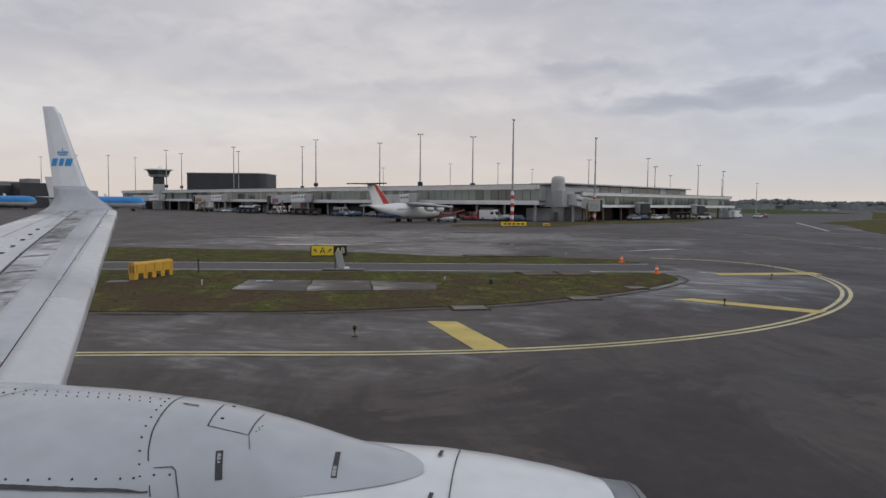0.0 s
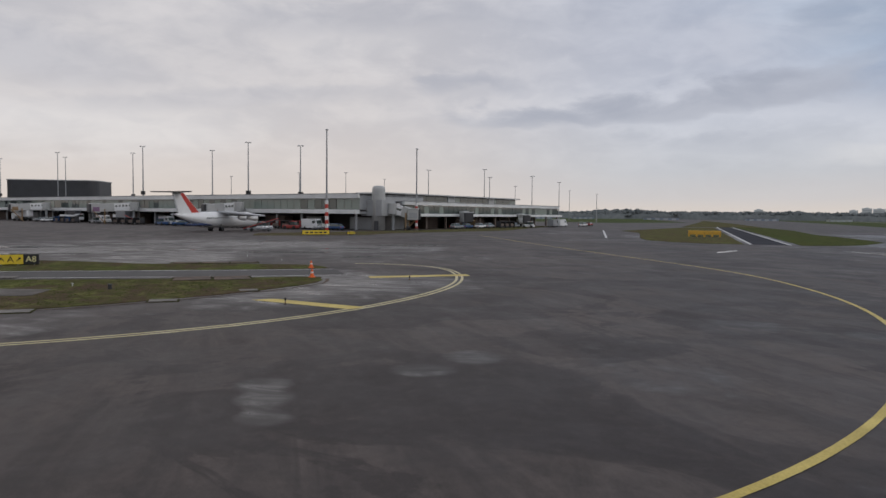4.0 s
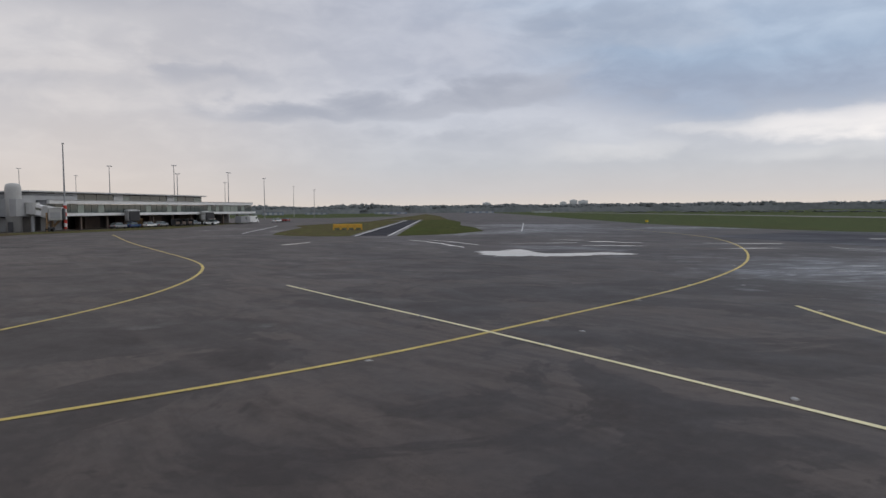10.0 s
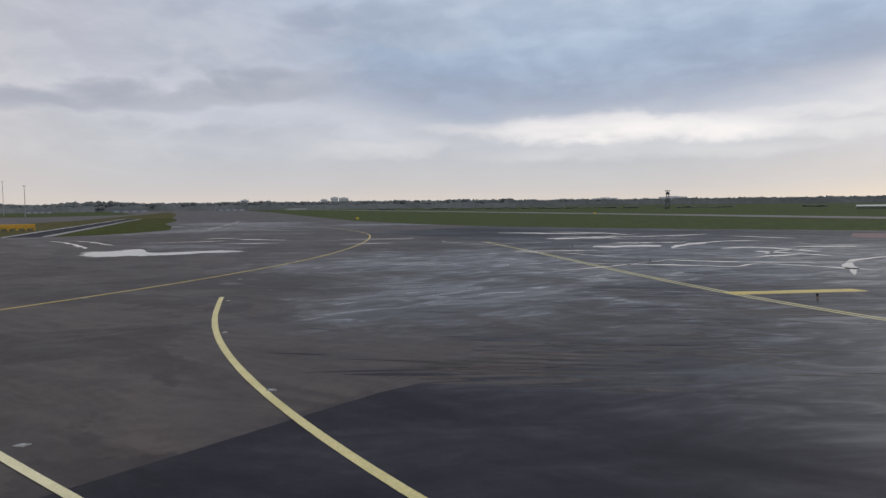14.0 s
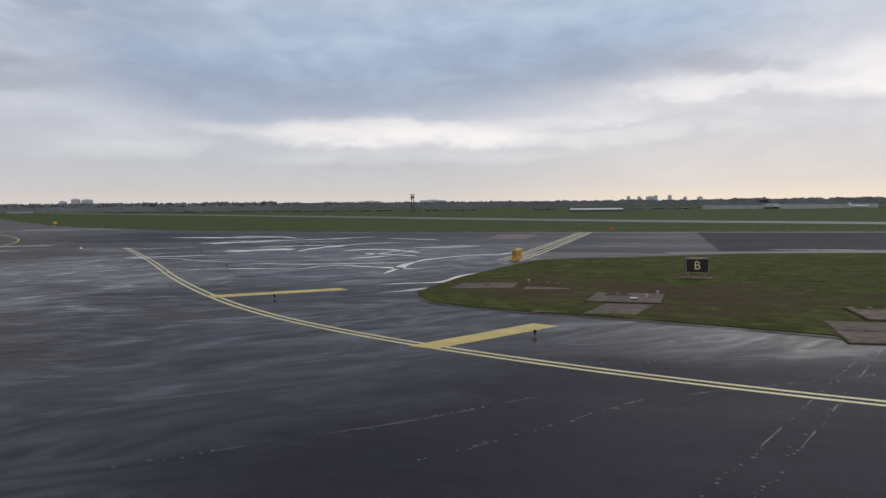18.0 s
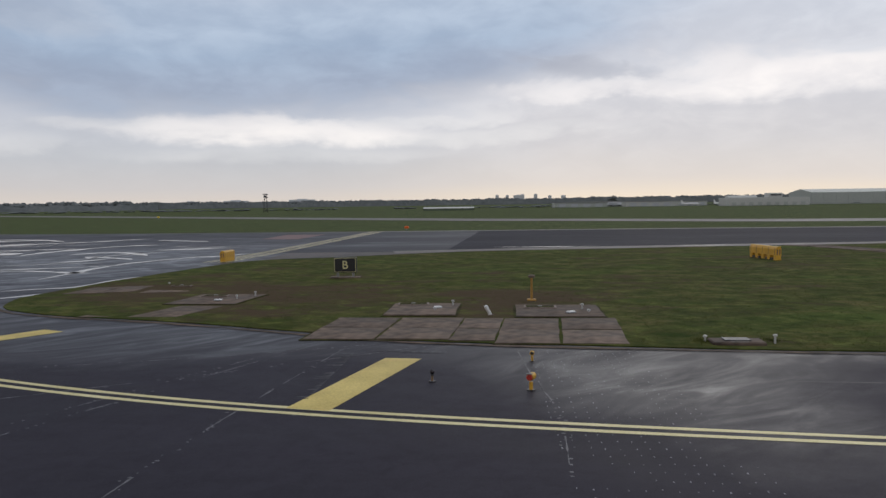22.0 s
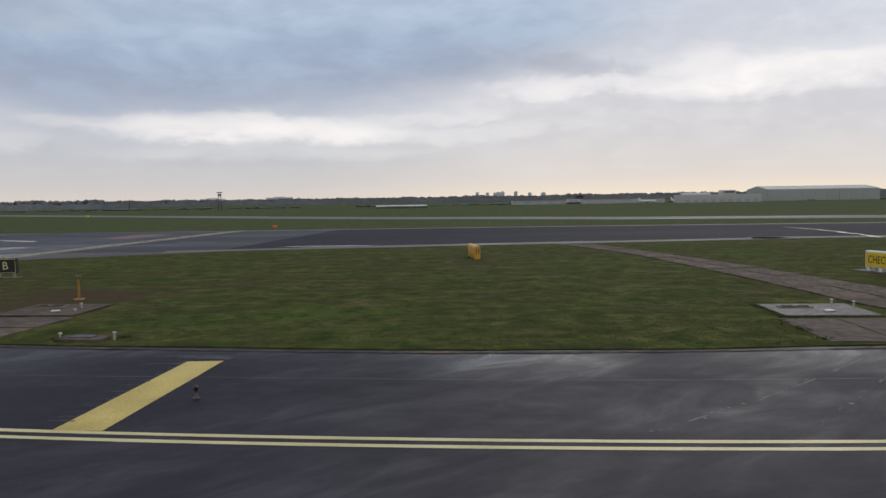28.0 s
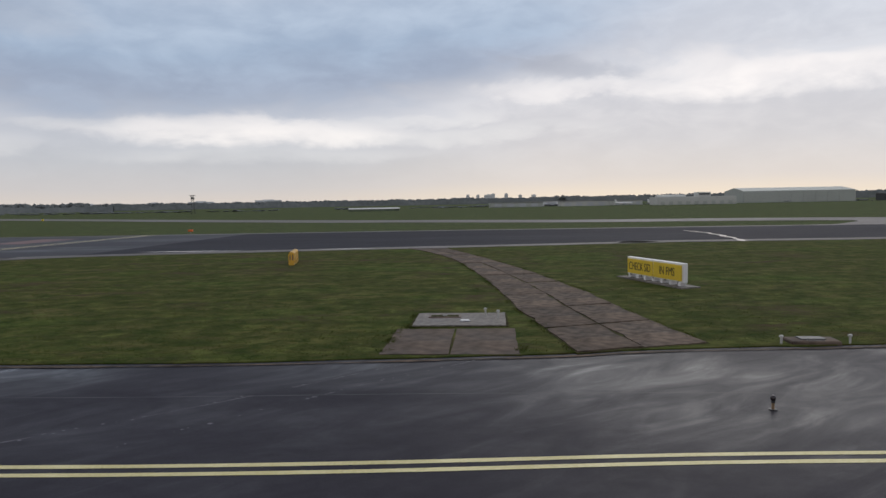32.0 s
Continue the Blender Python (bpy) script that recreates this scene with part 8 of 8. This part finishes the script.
# sealed joints, tracks whose wet sheen is painted pale, and drill marks in the asphalt
JOINT_TRACK = material("joint_and_track_fleck", (0.12, 0.118, 0.132), 0.7, vary=0.3, scale=2, fine=9)
for pts in ([(-37.28, 18.2), (-39.6, 13.2), (-41.73, 8.59), (-43.2, 5.5)], [(-36.98, 18.27), (-38.7, 14.2), (-40.33, 10.42), (-42.5, 5.5)], [(-36.04, 18.63), (-36.74, 13.21), (-37.16, 9.19), (-37.42, 3.72)], [(-2.44, 17.88), (-6.58, 13.63), (-10.62, 10.18)], [(-1.55, 17.3), (-4.28, 14.56), (-7.82, 10.41)], [(-31.48, 17.68), (-31.11, 14.17), (-30.72, 11.16), (-30.91, 5.66)], [(-33.21, 18.3), (-37.26, 15.32), (-42.8, 11.73)], [(-34.18, 18.51), (-39.67, 16.14), (-46.66, 13.78)], [(-45.66, 10.92), (-46.87, 9.56), (-48.05, 8.43), (-49.18, 7.5), (-51.5, 5.4)], [(-43.13, 11.68), (-44.02, 10.54), (-45.05, 9.15), (-47.07, 6.6)]):
    bm = bmesh.new()
    c = curve(pts, 0.16)
    for i in range(len(c) - 1):
        k = noise.noise(Vector((c[i][0] * 1.1, c[i][1] * 1.1, 4)))
        if RNG.random() < 0.6 + 0.9 * k:
            x, y = c[i][0] + RNG.gauss(0, 0.05), c[i][1] + RNG.gauss(0, 0.03)
            n, r = RNG.randint(5, 7), RNG.uniform(0.014, 0.042)
            bm.faces.new([bm.verts.new((x + r * RNG.uniform(0.5, 1.6) * math.cos(6.283 * j / n), y + r * RNG.uniform(0.5, 1.2) * math.sin(6.283 * j / n), 0.009)) for j in range(n)])
    run = []
    for p in c:
        if noise.noise(Vector((p[0] * 0.9, p[1] * 0.9, 14))) > 0.02:
            run.append(p)
        else:
            if len(run) > 2:
                ribbon(bm, run, 0.026, 0.0075, 0, 0.9)
            run = []
    tagged(part("joint_track_flecks", bm, JOINT_TRACK), "line of pale flecks for pavement joints and the wet sheen of tracks", "pavement joint", "", "structure")
DARK_JOINT = material("dark_joint", (0.016, 0.016, 0.020), 0.6, vary=0.2, scale=1, fine=9)
tagged(part("paving_joint", ribbon(bmesh.new(), curve([(-26, 14.13), (-19.48, 13.93), (-10.16, 13.79), (-0.2, 14.16), (13.76, 14.06)], 0.7), 0.045, 0.0065, 0, 0.5), DARK_JOINT), "long dark joint between two asphalt lanes", "pavement joint", "", "structure")
bm = bmesh.new()
for i in range(13):
    for j in range(30):
        x, y = -31.1 + i * 0.235 + 0.012 * j + RNG.uniform(-0.03, 0.03), 17.2 - j * 0.33 + RNG.uniform(-0.04, 0.04)
        if noise.noise(Vector((x * 0.9, y * 0.9, 2))) > -0.22:
            a = RNG.uniform(0.012, 0.022)
            box(bm, (x, y, 0.006), (a, a * RNG.uniform(1.5, 3.2), 0.006), RNG.uniform(-12, 12))
DRILL = material("pale_drill_filling", (0.27, 0.27, 0.30), 0.8, vary=0.3, scale=1, fine=6, spec=0.1)
tagged(part("drill_marks", bm, DRILL), "faint grid of pale drill marks on wet asphalt", "pavement marks", "", "stuff")


# sheen of wet streaks by the stripes, painted as pale slivers
STREAK_TONE = material("pale_wet_streak", (0.085, 0.085, 0.095), 0.7, vary=0.3, scale=1.5, fine=8, spec=0.1)
for x0, x1, y0, y1 in ((-36.51, -35.81, 12.01, 16.71), (-22.27, -21.02, 10.4, 15.9), (-35.94, -33.34, 16.81, 17.11), (-22.81, -20.01, 15.79, 16.19)):
    bm = bmesh.new()
    for i in range(70):
        y = RNG.uniform(y0, y1)
        w = (x1 - x0) * RNG.uniform(0.05, 1.0) ** 2 * (0.4 + 0.6 * (y - y0) / (y1 - y0))
        h = RNG.uniform(0.015, 0.06)
        bm.faces.new([bm.verts.new((x, yy, 0.0085 + 0.00004 * i)) for x, yy in ((x1 + 0.02, y - h), (x1 + 0.02, y + h), (x1 - w, y + h * 0.3), (x1 - w, y - h * 0.3))])
    tagged(part("wet_streak_marks", bm, STREAK_TONE), "ragged pale marks giving the sheen of wet streaks beside the yellow stripe", "paint trace", "", "structure")


# ---- grass blades ----
BLADE = material("grass_blade", (0.060, 0.098, 0.020), 0.9, vary=0.22, scale=0.25, fine=1, second=(0.096, 0.104, 0.032), spec=0.05)


def tufts(name, inside, n, h, seed, label):
    rng = random.Random(seed)
    verts, faces = [], []
    while len(faces) < n:
        x, y = inside(rng)
        if x is None:
            continue
        for _ in range(5):
            a, k = rng.uniform(0, 6.28), rng.uniform(0.5, 1.3) * h
            ox, oy = x + rng.uniform(-0.1, 0.1), y + rng.uniform(-0.1, 0.1)
            w, lean = rng.uniform(0.008, 0.02), rng.uniform(0.2, 0.9) * k
            n0 = len(verts)
            verts += [(ox - w * math.sin(a), oy + w * math.cos(a), 0.015), (ox + w * math.sin(a), oy - w * math.cos(a), 0.015), (ox + lean * math.cos(a), oy + lean * math.sin(a), 0.03 + k)]
            faces.append((n0, n0 + 1, n0 + 2))
    me = bpy.data.meshes.new(name)
    me.from_pydata(verts, [], faces)
    me.materials.append(BLADE)
    tagged(new(name, me), label, "grass", "", "stuff")


def within(poly, x, y):
    hit = False
    for i in range(len(poly)):
        (x0, y0), (x1, y1) = poly[i - 1], poly[i]
        if (y0 > y) != (y1 > y) and x < (x1 - x0) * (y - y0) / (y1 - y0) + x0:
            hit = not hit
    return hit


PAVED_BITS = ((-38.34, -28.04, 17.89, 25.99), (-47.44, -42.24, 22.25, 28.85), (-52.2, -46.4, 28.7, 33.0), (-4.29, -0.09, 17.67, 24.67), (-26.47, -24.07, 17.52, 18.92), (6.33, 8.63, 18.41, 19.61), (-121.42, -117.62, -49.79, -40.39))


def meadow_point(rng):
    x, y = rng.uniform(-56, 34), 16.2 + 42 * rng.random() ** 1.7
    if any(a < x < b and c < y < d for a, b, c, d in PAVED_BITS) or not within(MEADOW, x, y):
        return None, None
    if -11 < x < 5.2 and 17 < y < 60 and any(abs((x - (p[0] + q[0]) / 2)) < 2.5 and abs(y - (p[1] + q[1]) / 2) < 0.8 for p, q in zip(left[::3], right[::3])):
        return None, None
    return x, y


def island_point(rng):
    x, y = rng.uniform(-145, -107), rng.uniform(-66, -24)
    if any(a < x < b and c < y < d for a, b, c, d in PAVED_BITS) or not (within(ISLAND_NEAR, x, y) or within(ISLAND_BACK, x, y)):
        return None, None
    return x, y


def rim_point(rng):
    """Uncut grass leaning over the rims of slabs and along the track."""
    if rng.random() < 0.35:
        a, b, c, d = rng.choice(((-4.11, -0.41, 18.08, 21.68), (-3.81, -0.71, 21.74, 24.44), (-26.28, -24.28, 17.62, 18.72)))
        u, e = rng.random(), rng.choice((0, 1, 2))
        x, y = ((a + u * (b - a), d), (a, c + u * (d - c)), (b, c + u * (d - c)))[e]
    else:
        side = rng.choice((left, right))
        i = rng.randrange(len(side) - 1)
        u = rng.random()
        x, y = side[i][0] * (1 - u) + side[i + 1][0] * u, side[i][1] * (1 - u) + side[i + 1][1] * u
    if noise.noise(Vector((x * 0.7, y * 0.7, 8))) < -0.05:
        return None, None
    return x + rng.gauss(0, 0.10), y + rng.gauss(0, 0.10)


tufts("rim_blades", rim_point, 9000, 0.055, 23, "longer grass leaning over the rims of the slabs")
tufts("meadow_blades", meadow_point, 150000, 0.03, 21, "short mown grass blades over the meadow")
tufts("island_blades", island_point, 60000, 0.045, 22, "sparse short grass blades over the worn island")
